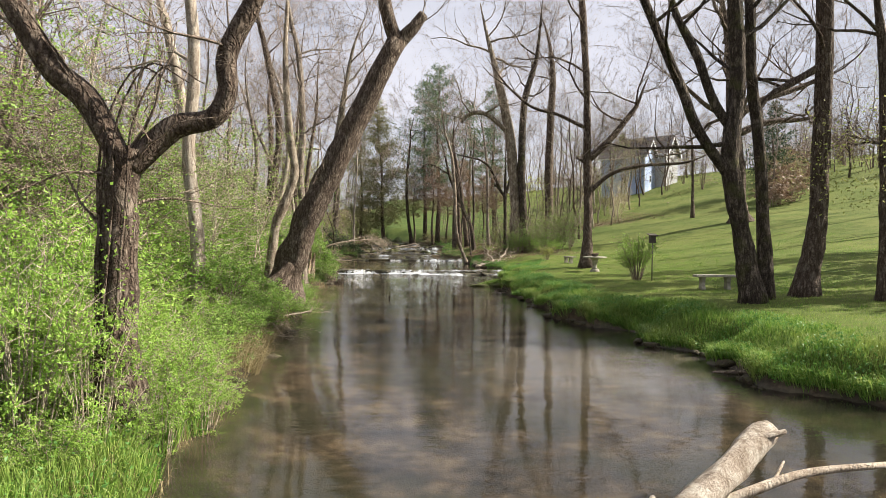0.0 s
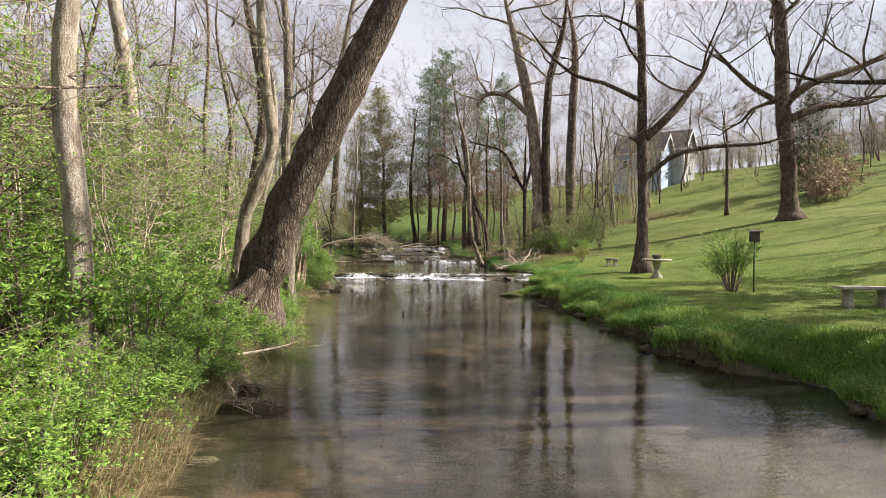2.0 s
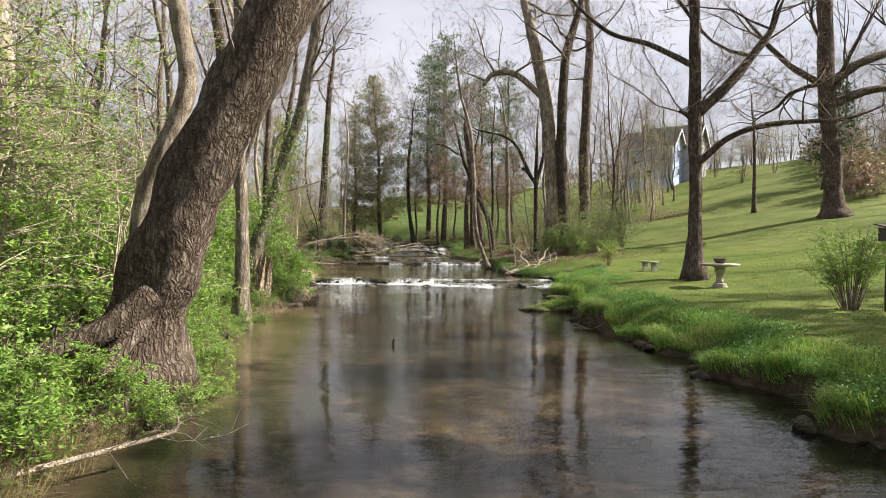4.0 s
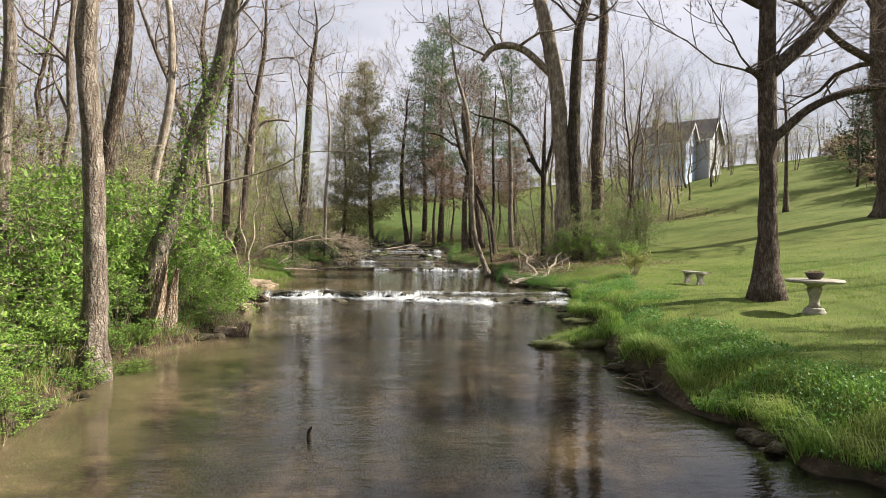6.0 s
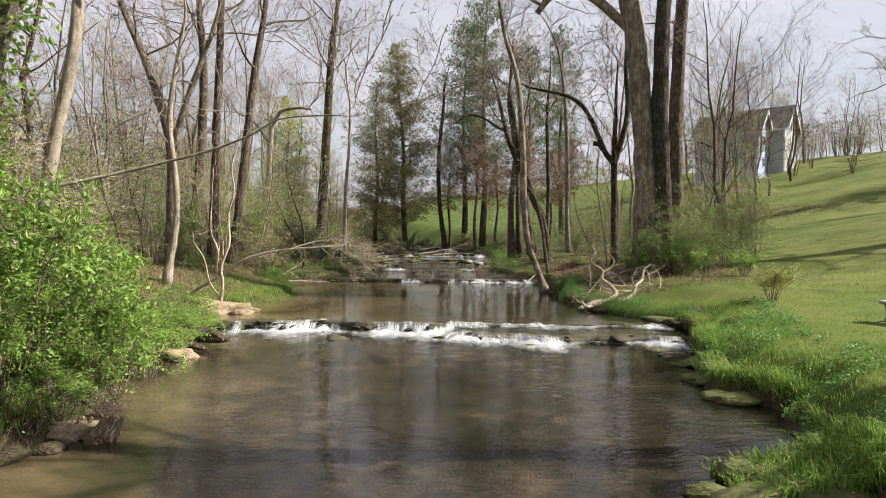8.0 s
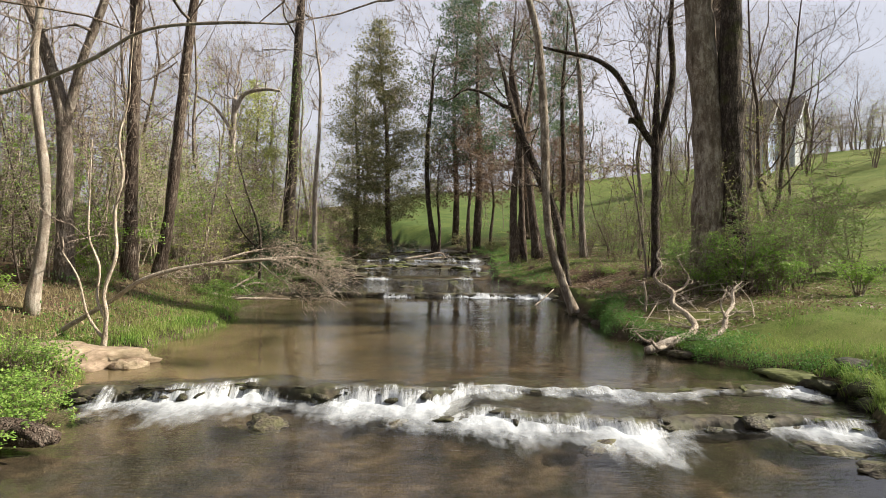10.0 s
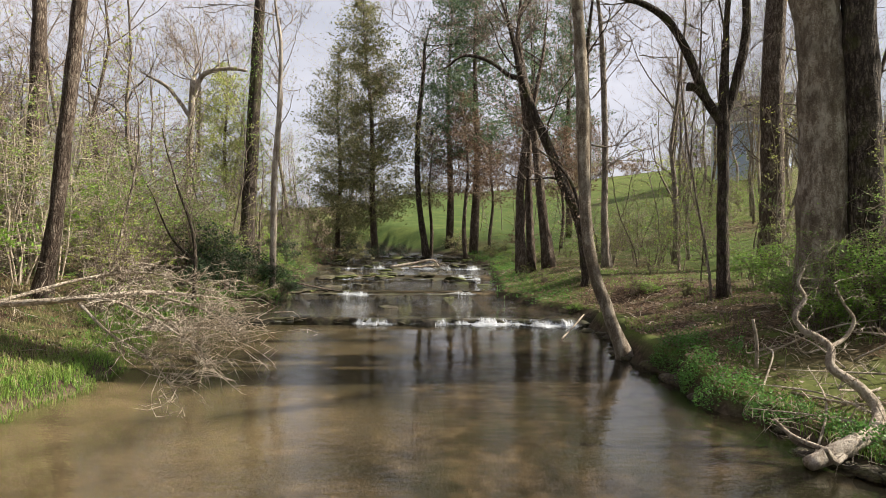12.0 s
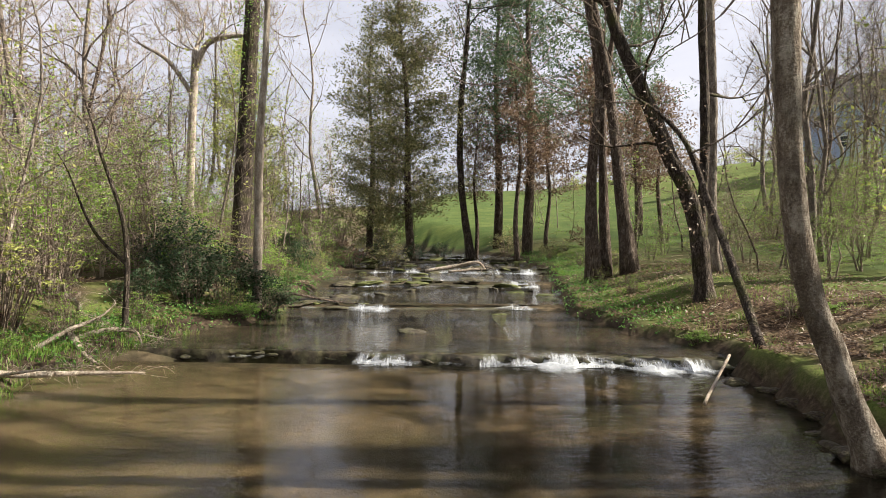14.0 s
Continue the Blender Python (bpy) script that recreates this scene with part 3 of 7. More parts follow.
tree("tree", [[(-2.78, 5.8, 0.2, 0.2), (-2.75, 5.8, 1.45, 0.155), (-2.72, 5.8, 2.25, 0.15), (-2.68, 5.8, 2.6, 0.17)],
              {"rows": [(-2.7, 5.8, 2.4, 0.1), (-2.97, 5.75, 2.98, 0.12), (-3.3, 5.7, 3.33, 0.11), (-3.65, 5.65, 3.95, 0.1)], "more": 3},
              {"rows": [(-2.68, 5.8, 2.4, 0.11), (-2.3, 5.85, 2.78, 0.105), (-1.95, 5.9, 2.9, 0.1), (-1.8, 5.9, 3.15, 0.095), (-1.8, 5.9, 3.5, 0.09), (-1.57, 5.9, 3.97, 0.085)], "more": 3}],
     BARK_BROWN, "gnarled old riverside tree with vine-wrapped trunk and two crooked limbs", seed=3, crown=(5, 1.2, 0.02, 2), more=0, flare=1.5, tip=0.003, twigs=4)
tree("tree", [[(-3.62, 16.35, 0.25, 0.46), (-3.4, 16.3, 0.95, 0.4), (-3.12, 16.2, 1.65, 0.35), (-2.84, 16.2, 2.37, 0.34), (-2.3, 16.2, 3.5, 0.33), (-1.58, 16.2, 4.9, 0.3), (-0.6, 16.2, 6.9, 0.25)],
              {"rows": [(-0.62, 16.2, 6.8, 0.2), (-0.92, 16.2, 7.9, 0.17)], "more": 4},
              {"rows": [(-0.6, 16.2, 6.8, 0.19), (-0.2, 16.2, 7.2, 0.16), (0.1, 16.2, 7.58, 0.12)], "more": 0}],
     BARK_BROWN, "thick dark tree leaning over water, forked with broken stub", seed=5, crown=(5, 2.2, 0.02, 2), limb_from=0.6, more=0, twigs=4)
tree("tree", [[(*g3(6.98, 12.7), 0.23), (6.74, 12.7, 1.83, 0.185), (6.5, 12.7, 3.0, 0.18), (6.45, 12.7, 3.6, 0.18), (6.6, 12.7, 5.08, 0.16), (6.5, 12.7, 6.74, 0.14)],
              [(6.5, 12.7, 3.0, 0.1), (5.71, 12.6, 4.05, 0.11), (5.38, 12.5, 4.74, 0.1), (4.86, 12.4, 5.79, 0.09), (4.4, 12.3, 6.7, 0.08)],
              [(6.53, 12.7, 4.0, 0.1), (6.16, 12.8, 4.64, 0.09), (5.83, 12.9, 5.63, 0.09), (5.47, 13.0, 6.4, 0.08)]],
     BARK_DARK, "dark multi-limbed lawn tree with spreading crooked branches", seed=7, crown=(9, 3.2, 0.055, 2), limb_from=0.4, more=4, twigs=5)
tree("tree", [[(*g3(7.66, 13.4), 0.15), (7.5, 13.4, 3.5, 0.125), (7.25, 13.4, 5.5, 0.12), (7.21, 13.4, 7.02, 0.11)]],
     BARK_DARK, "slim dark tree trunk standing close beside another", seed=8, crown=(8, 2.8, 0.045, 2), limb_from=0.35, more=5, twigs=5)
tree("tree", [[(*g3(8.75, 13.8), 0.27), (8.96, 13.7, 1.84, 0.215), (9.04, 13.7, 3.19, 0.19), (9.1, 13.7, 7.17, 0.17)],
              {"rows": [(8.95, 13.7, 5.65, 0.09), (8.28, 13.6, 5.26, 0.08), (7.77, 13.5, 4.99, 0.06), (7.45, 13.4, 4.62, 0.04)], "more": 0}],
     BARK_BROWN, "sturdy brown-barked lawn tree with flared roots", seed=9, crown=(10, 3.2, 0.05, 2), limb_from=0.3, more=5, twigs=5)
tassel_tree = tree("tree", [[(*g3(9.55, 12.3), 0.17), (9.55, 12.3, 2.07, 0.15), (9.5, 12.3, 4.37, 0.13)]], BARK_BROWN, "slim brown tree with pale tassel-like spring buds", seed=10, crown=(10, 2.2, 0.04, 2), limb_from=0.3, more=4, twigs=6)
tassels = Geo()
tassel_rng = random.Random(6)
for _ in range(260):
    p = Vector((tassel_rng.gauss(-0.1, 0.55), tassel_rng.gauss(-0.1, 0.6), tassel_rng.uniform(2.3, 4.2)))
    al = Vector((tassel_rng.gauss(0, 0.25), tassel_rng.gauss(0, 0.25), -1)).normalized()
    tassels.leaf(p, al, al.orthogonal().normalized(), tassel_rng.uniform(0.08, 0.16), 0.03)
part("spring_growth", tassels, GRASS_DRY, tassel_tree, "pale hanging spring tassels", smooth=False)["kind"] = "stuff"
tree("tree", [[(*g3(7.3, 26.8), 0.24), (7.38, 26.9, 2.54, 0.18), (7.36, 27.0, 5.18, 0.175), (7.3, 27.0, 8.4, 0.15), (7.06, 27.0, 12.1, 0.14)],
              [(7.4, 27.0, 3.75, 0.1), (8.4, 26.9, 4.6, 0.09), (9.6, 26.8, 4.95, 0.08), (11.2, 26.7, 5.05, 0.06)],
              [(7.4, 27.0, 5.2, 0.15), (8.36, 27.0, 6.12, 0.14), (9.28, 27.0, 7.25, 0.11)],
              [(7.3, 27.0, 6.6, 0.09), (6.04, 27.1, 7.2, 0.08), (4.93, 27.2, 7.54, 0.06), (4.0, 27.3, 8.33, 0.05)],
              {"rows": [(7.35, 27.0, 5.0, 0.07), (7.05, 26.9, 5.2, 0.06), (6.85, 26.9, 5.28, 0.05)], "more": 0}],
     BARK_BROWN, "tall straight lawn tree with dark furrowed bark beside the birdbath", seed=11, crown=(13, 3.6, 0.06, 2), limb_from=0.42, more=3, twigs=6, flare=2.0)
tree("tree", [[(*g3(22.75, 43.2), 0.56), (22.65, 43.2, 4.6, 0.48), (22.60, 43.2, 6.62, 0.47), (22.20, 43.2, 9.52, 0.45), (21.93, 43.2, 15.3, 0.38)],
              [(22.35, 43.2, 10.3, 0.3), (24.00, 43.2, 11.49, 0.24), (26.92, 43.2, 12.51, 0.18)],
              [(22.50, 43.2, 9.2, 0.28), (24.69, 43.2, 10.04, 0.22), (26.97, 43.2, 10.24, 0.15)],
              [(22.10, 43.2, 10.2, 0.2), (20.35, 43.2, 11.1, 0.16), (19.01, 43.2, 12.2, 0.13)]],
     BARK_BROWN, "massive old lawn tree with wide flared roots on the slope", seed=12, crown=(13, 6.5, 0.16, 2), limb_from=0.42, more=5, twigs=6, flare=2.0)
tree("tree", [[(*g3(6.4, 40.9), 0.42), (6.38, 40.9, 4.6, 0.38), (6.15, 40.9, 6.6, 0.36), (5.94, 40.9, 8.75, 0.33), (5.33, 40.9, 11.5, 0.28)],
              {"rows": [(5.95, 40.9, 8.6, 0.16), (4.53, 41.0, 9.88, 0.15), (3.37, 41.0, 9.97, 0.13), (2.75, 41.0, 9.35, 0.09)], "more": 0}],
     BARK_SYCAMORE, "tall pale sycamore with one arching hooked limb", seed=13, flare=1.15, crown=(8, 4.0, 0.1, 2), limb_from=0.6, more=6, twigs=6)
tree("tree", [[(*g3(6.95, 40.5), 0.3), (6.8, 40.5, 3.68, 0.26), (6.68, 40.5, 6.4, 0.25), (6.8, 40.5, 10.1, 0.22), (7.05, 40.5, 11.5, 0.2)]],
     BARK_DARK, "dark shaggy-barked trunk close beside the pale sycamore", seed=14, crown=(9, 3.6, 0.07, 2), limb_from=0.45, more=6, twigs=6)
tree("tree", [[(*g3(6.15, 44.0), 0.13), (6.12, 44, 2.5, 0.12), (6.1, 44.0, 4.8, 0.12)],
              {"rows": [(6.1, 44.0, 4.7, 0.11), (5.73, 44.0, 5.2, 0.1), (5.13, 44.0, 6.53, 0.085), (4.39, 44.0, 7.25, 0.07), (2.93, 44.0, 7.59, 0.04)], "more": 1.5},
              [(6.1, 44.0, 4.7, 0.1), (6.38, 44.0, 5.67, 0.1), (6.58, 44.0, 6.83, 0.09), (6.49, 44.0, 8.27, 0.08)],
              {"rows": [(5.75, 44.0, 5.14, 0.07), (5.5, 44.0, 5.45, 0.09), (5.3, 44.0, 5.5, 0.1)], "more": 0}],
     BARK_DARK, "slim forked tree with an arching branch and a cut stub", seed=15, crown=(6, 2.4, 0.03, 2), limb_from=0.6, more=4)
tree("tree", [[(*g3(10.6, 50.2), 0.36), (10.55, 50.2, 5.0, 0.34), (10.5, 50.2, 6.9, 0.33), (10.65, 50.2, 11.4, 0.3), (10.8, 50.2, 14.5, 0.26)]],
     BARK_BROWN, "tall brown straight trunk at the wood's edge", seed=16, crown=(9, 3.6, 0.07, 2), limb_from=0.45, more=6, twigs=6)
tree("tree", [[(3.2, 41.35, 0.0, 0.14), (2.85, 41.3, 0.9, 0.11), (2.55, 41.3, 1.8, 0.105), (2.42, 41.3, 3.0, 0.1), (2.35, 41.3, 5.0, 0.11), (2.15, 41.3, 7.2, 0.09)]],
     BARK_SYCAMORE, "slender grey tree curving up from the water's edge", seed=17, crown=(6, 2.4, 0.03, 2), limb_from=0.65, more=5, flare=1.4)
tree("tree", [[(*g3(4.3, 48.7), 0.21), (4.27, 48.7, 1.2, 0.18), (4.15, 48.7, 2.2, 0.17), (3.93, 48.7, 3.0, 0.165), (3.64, 48.7, 3.55, 0.155), (3.18, 48.7, 4.67, 0.14), (2.63, 48.7, 5.9, 0.125), (2.3, 48.7, 6.9, 0.11)],
              {"rows": [(4.22, 48.7, 2.0, 0.09), (4.27, 48.7, 3.2, 0.095), (4.28, 48.7, 4.6, 0.09), (4.2, 48.7, 6.8, 0.08)], "more": 6},
              {"rows": [(2.55, 48.7, 6.1, 0.085), (2.3, 48.7, 6.75, 0.08), (1.9, 48.7, 6.95, 0.07), (1.3, 48.7, 7.35, 0.055), (0.6, 48.7, 7.5, 0.045), (0.15, 48.7, 7.2, 0.03)], "more": 0.8},
              {"rows": [(3.76, 44.8, 0.42, 0.07), (3.76, 45.8, 1.5, 0.068), (3.73, 46.8, 2.56, 0.06), (3.46, 47.2, 3.67, 0.045), (3.0, 47.3, 4.25, 0.035), (2.55, 47.4, 4.6, 0.02)], "more": 0.8}],
     BARK_DARK, "dark forked tree leaning toward the stream with curled dead leaves", seed=18, crown=(8, 2.4, 0.035, 2), limb_from=0.4, more=3, flare=1.3)
tree("tree", [[(*g3(5.9, 52.5), 0.16), (5.8, 52.5, 3.0, 0.12), (5.8, 52.5, 5.35, 0.11), (5.7, 52.5, 8.0, 0.1)]], BARK_GREY, "straight grey tree by the rapids", seed=19, crown=(8, 2.6, 0.04, 2), limb_from=0.5, more=6)
for k, rows in enumerate(([(3.2, 55.0), (3.1, 55.0, 3.59, 0.17), (3.31, 55.0, 6.67, 0.12), (2.95, 55.0, 9.23, 0.1)],
                          [(3.65, 55.4), (3.5, 55.4, 5.82, 0.12), (3.8, 55.4, 8.2, 0.09)],
                          [(4.3, 55.0), (3.9, 55.0, 4.11, 0.17), (3.6, 55.0, 6.67, 0.14), (3.12, 55.0, 9.23, 0.1)])):
    tree("tree", [[(*g3(*rows[0]), (0.22, 0.15, 0.23)[k]), *rows[1:]]], BARK_BROWN, "slender brown tree of a leaning clump beside the rapids", seed=20 + k, crown=(7, 2.6, 0.04, 2), limb_from=0.5, more=4, group="clump of trees beside the rapids")
tree("tree", [[(*g3(-0.75, 66), 0.19), (-1.25, 66.0, 4.53, 0.16), (-1.3, 66.0, 8.09, 0.14), (-0.97, 66.0, 11.89, 0.1)]], BARK_DARK, "slender curved dark tree at the head of the rapids", seed=24, crown=(9, 3.4, 0.04, 2), limb_from=0.4, more=3, twigs=6)
tree("tree", [[(*g3(-4.2, 22.5), 0.17), (-4.16, 22.5, 1.4, 0.14), (-4.2, 22.5, 2.8, 0.125), (-4.28, 22.5, 4.2, 0.13), (-4.2, 22.5, 5.4, 0.12), (-4.3, 22.5, 8, 0.1)]], BARK_GREY, "upright shaggy grey tree on the shrubby bank", seed=25, crown=(8, 2.6, 0.04, 2), limb_from=0.5, more=5, twigs=6)
tree("tree", [[(*g3(-4.95, 25.8), 0.24), (-4.75, 25.8, 1.26, 0.19), (-4.29, 25.8, 2.56, 0.15), (-4.03, 25.8, 3.64, 0.13), (-3.6, 25.8, 4.83, 0.14), (-3.29, 25.8, 6.45, 0.13)]], BARK_MOSS, "leaning ivy-grown tree with a split pale dead base", seed=26, crown=(8, 2.6, 0.04, 2), limb_from=0.5, more=5, twigs=6)
tree("tree", [[(*g3(-6.35, 24.0), 0.12), (-6.3, 24.0, 3.2, 0.1), (-6.2, 24.0, 4.4, 0.09), (-6.25, 24.0, 5.4, 0.07)]], BARK_GREY, "thin crooked grey tree in the thicket", seed=27, crown=(8, 2.2, 0.03, 2), limb_from=0.4, more=4)
tree("tree", [[(*g3(-8.3, 41.5), 0.16), (-8.2, 41.5, 5.0, 0.14), (-8.1, 41.5, 7.2, 0.13), (-8.0, 41.5, 10, 0.11)]], BARK_BROWN, "leaning brown woodland tree", seed=28, crown=(9, 3.2, 0.05, 2), limb_from=0.45, more=6, twigs=6)
tree("tree", [[(*g3(-9.0, 39.9), 0.18), (-9.0, 39.9, 4.5, 0.16), (-9.4, 39.9, 6.2, 0.14), (-9.9, 39.9, 7.6, 0.12)], [(-9.0, 39.9, 4.4, 0.11), (-8.6, 39.9, 5.9, 0.1), (-8.0, 39.9, 7.5, 0.09)]], BARK_GREY, "forked pale grey woodland tree", seed=29, crown=(8, 3, 0.04, 2), limb_from=0.5, more=6, twigs=6)
tree("tree", [[(*g3(-11.9, 48), 0.22), (-11.7, 48.0, 3.3, 0.2), (-11.4, 48, 6.5, 0.19), (-11.35, 48, 10, 0.17)]], BARK_BROWN, "straight dark woodland trunk", seed=30, crown=(8, 3.2, 0.05, 2), limb_from=0.5, more=6, twigs=6)
tree("tree", [[(*g3(-8.5, 43.5), 0.17), (-8.2, 43.5, 2.3, 0.155), (-7.85, 43.5, 5.2, 0.145), (-7.5, 43.5, 8.2, 0.13)]], BARK_BROWN, "slightly leaning brown woodland trunk", seed=31, crown=(8, 3, 0.05, 2), limb_from=0.5, more=7, twigs=6)
tree("tree", [[(*g3(-7.3, 53.6), 0.3), (-7.2, 53.6, 3.2, 0.26), (-6.95, 53.6, 7.6, 0.22), (-6.7, 53.6, 12, 0.18)]], BARK_DARK, "tall dark tree wrapped with ivy high on its trunk", seed=32, crown=(9, 3.4, 0.05, 2), limb_from=0.45, more=5, twigs=6)
tree("tree", [[(*g3(-5.4, 49.4), 0.12), (-5.2, 49.4, 0.75, 0.1), (-5.15, 49.4, 3.8, 0.085), (-5.0, 49.4, 6.0, 0.07), (-4.95, 49.4, 8.0, 0.055)]], BARK_PALE, "thin pale-barked tree on a small islet", seed=33, crown=(7, 1.8, 0.025, 2), limb_from=0.4, more=3)
tree("tree", [[(*g3(-5.75, 35.6), 0.04), (-5.68, 35.6, 0.7, 0.034), (-5.72, 35.6, 1.1, 0.032), (-5.52, 35.6, 1.7, 0.03), (-5.56, 35.65, 2.4, 0.026), (-5.4, 35.6, 3.0, 0.022), (-5.46, 35.6, 3.6, 0.018), (-5.3, 35.6, 4.2, 0.014)], [(-5.68, 35.6, 0.6, 0.026), (-5.85, 35.62, 1.0, 0.024), (-5.82, 35.65, 1.5, 0.021), (-6.02, 35.7, 2.0, 0.018), (-6.0, 35.7, 2.7, 0.014)], {"rows": [(-5.72, 35.6, 0.3, 0.025), (-6.05, 35.7, 0.7, 0.022), (-6.2, 35.7, 1.3, 0.018), (-6.5, 35.8, 1.7, 0.012)], "more": 0.5}], TWIG_PALE, "pale slender sapling on the bank", seed=34, crown=(8, 1.2, 0.015, 1), limb_from=0.3, more=1.5)
tree("tree", [[(*g3(24.1, 53.9), 0.15), (24.1, 53.9, 6.5, 0.12), (24.0, 53.9, 10, 0.08)]], BARK_BROWN, "young straight tree on the open slope", seed=35, crown=(12, 2.2, 0.04, 2), limb_from=0.3, more=3)
tree("tree", [[(*g3(-7.4, 20.0), 0.2), (-7.3, 20, 4, 0.17), (-7.6, 20, 6.5, 0.15), (-8, 20, 8.5, 0.13)]], BARK_PALE, "pale-barked tree in the shrubby wood", seed=36, crown=(9, 2.8, 0.04, 2), limb_from=0.4, more=5, twigs=6)
tree("tree", [[(*g3(-4.15, 11.7), 0.14), (-4.12, 11.7, 1.8, 0.125), (-4.3, 11.75, 3.3, 0.12), (-4.2, 11.8, 5.0, 0.11), (-4.35, 11.8, 7, 0.09)]], BARK_PALE, "upright grey tree in the bank thicket", seed=37, crown=(9, 2.6, 0.04, 2), limb_from=0.4, more=5, twigs=6)
tree("tree", [[(*g3(-4.25, 17.6), 0.15), (-4.06, 17.6, 1.95, 0.13), (-3.85, 17.6, 2.57, 0.13), (-3.5, 17.6, 3.5, 0.115), (-3.6, 17.6, 4.4, 0.11), (-3.7, 17.6, 5.4, 0.1)]], BARK_SYCAMORE, "pale crooked tree close behind the leaning giant", seed=39, crown=(6, 2.2, 0.03, 2), limb_from=0.5, more=5)
tree("tree", [[(*g3(-6.9, 27.8), 0.17), (-6.6, 27.8, 3.4, 0.15), (-6.2, 27.8, 6.4, 0.15), (-6.75, 27.8, 9.8, 0.13)]], BARK_BROWN, "brown crooked tree behind the leaning giant", seed=38, crown=(8, 2.8, 0.04, 2), limb_from=0.4, more=4, twigs=6)


tree("tree", [[(*g3(-12.6, 61.3), 0.2), (-12.5, 61.3, 5, 0.17), (-12.3, 61.3, 9.3, 0.15)],
              {"rows": [(-12.3, 61.3, 9.0, 0.12), (-11.7, 61.2, 10.1, 0.12), (-10.6, 61.2, 10.4, 0.1), (-9.6, 61.2, 10.3, 0.07)], "more": 0},
              {"rows": [(-12.4, 61.3, 8.0, 0.1), (-13.4, 61.2, 9.4, 0.09), (-14.4, 61.2, 10.0, 0.06)], "more": 1}],
     BARK_PALE, "pale half-dead tree with a broken sideways limb", seed=51, crown=(8, 2.4, 0.04, 2), limb_from=0.4, more=2)
tree("tree", [[(*g3(-6.35, 46.2), 0.05), (-6.3, 46.2, 1.6, 0.045), (-6.4, 46.2, 2.4, 0.04), (-6.75, 46.2, 3.4, 0.03)], {"rows": [(-6.3, 46.2, 1.5, 0.03), (-6.9, 46.2, 2.1, 0.025), (-7.3, 46.2, 3.0, 0.015)], "more": 0.8}],
     BARK_DARK, "thin dark crooked sapling at the water's edge", seed=52, crown=(10, 1.2, 0.015, 1), limb_from=0.3, more=1.5, flare=1.2)
tree("tree", [[(*g3(-7.2, 31.0), 0.13), (-7.0, 31.0, 3.0, 0.11), (-6.5, 31.0, 5.6, 0.1), (-6.6, 31.0, 8, 0.08)],
              {"rows": [(-7.0, 31.0, 2.7, 0.034), (-5.8, 31.4, 3.05, 0.03), (-4.53, 31.6, 3.41, 0.025), (-3.69, 31.6, 3.71, 0.02), (-3.08, 31.6, 4.03, 0.016), (-2.31, 31.6, 4.1, 0.015), (-1.76, 31.6, 4.09, 0.007)], "more": 0.3}], BARK_PALE, "slender pale tree with one long limb over the shrubs", seed=53, crown=(10, 2.4, 0.03, 2), limb_from=0.3, more=4)
tree("tree", [[(*g3(-7.6, 36.6), 0.1), (-7.3, 36.6, 2.6, 0.085), (-7.5, 36.6, 5, 0.07), (-7.2, 36.6, 7, 0.05)]], BARK_PALE, "slender pale tree on the low bank", seed=54, crown=(12, 2.0, 0.025, 2), limb_from=0.25, more=2)


# ---- evergreens ----
def conifer(name, at, height, spread, bare, material, label, seed, droop=-0.1, spray=0.2, rows=34, lean=0.0, fill=7, group="", cone=0.75):
    """A conifer with a straight trunk, ragged limbs and small sprays of foliage."""
    rng = random.Random(seed)
    top = empty(name, at, label, "tree", group)
    trunk, limbs, leaf = Geo(), Geo(), Geo()
    spine = [Vector((lean * height * f + 0.1 * math.sin(f * 9 + seed), 0.08 * math.sin(f * 7), height * f)) for f in np.linspace(0, 1, 12)]
    trunk.tube([p - Vector((0, 0, 0.2)) if k == 0 else p for k, p in enumerate(spine)], [0.02 + 0.0135 * height * (1 - f) for f in np.linspace(0, 1, 12)], 9, 0.15, rng)
    for k in range(rows * 3):
        f = bare + (1 - bare) * (k + rng.uniform(-2, 2)) / (rows * 3)
        f = min(0.985, max(bare * 0.9, f))
        i = min(10, int(f * 11))
        p = spine[i].lerp(spine[i + 1], f * 11 - i)
        g = max(0.0, (f - bare) / (1 - bare))
        reach = spread * (1 - g) ** cone * (0.6 + 0.4 * min(1, g * 5)) * rng.uniform(0.45, 1.2) + 0.2
        a = rng.uniform(0, 6.283)
        d = Vector((math.cos(a), math.sin(a), rng.uniform(-0.15, 0.5) + droop + 0.4 * g))
        tip_p = p + d * reach
        limbs.twig(p, tip_p, 0.012 + reach * 0.006, Vector((0, 0, reach * 0.08)))
        for s in range(int(fill * reach) + 3):
            u = rng.uniform(0.2, 1.08)
            q = p.lerp(tip_p, u) + Vector((rng.gauss(0, 0.16), rng.gauss(0, 0.16), rng.gauss(0, 0.13))) * (0.5 + reach * 0.35)
            for _ in range(4):
                al = (d * 0.5 + Vector((rng.gauss(0, 0.7), rng.gauss(0, 0.7), rng.gauss(0, 0.6)))).normalized()
                sd = al.cross(Vector((rng.gauss(0, 1), rng.gauss(0, 1), 1))).normalized()
                leaf.leaf(q + Vector((rng.gauss(0, 0.12), rng.gauss(0, 0.12), rng.gauss(0, 0.09))), al, sd, spray * rng.uniform(0.5, 1.3), spray * rng.uniform(0.22, 0.45))
    part("trunk", trunk, BARK_BROWN, top)
    part("branchwork", limbs, TWIG, top)["kind"] = "stuff"
    part("foliage", leaf, material, top, smooth=False)
    return top


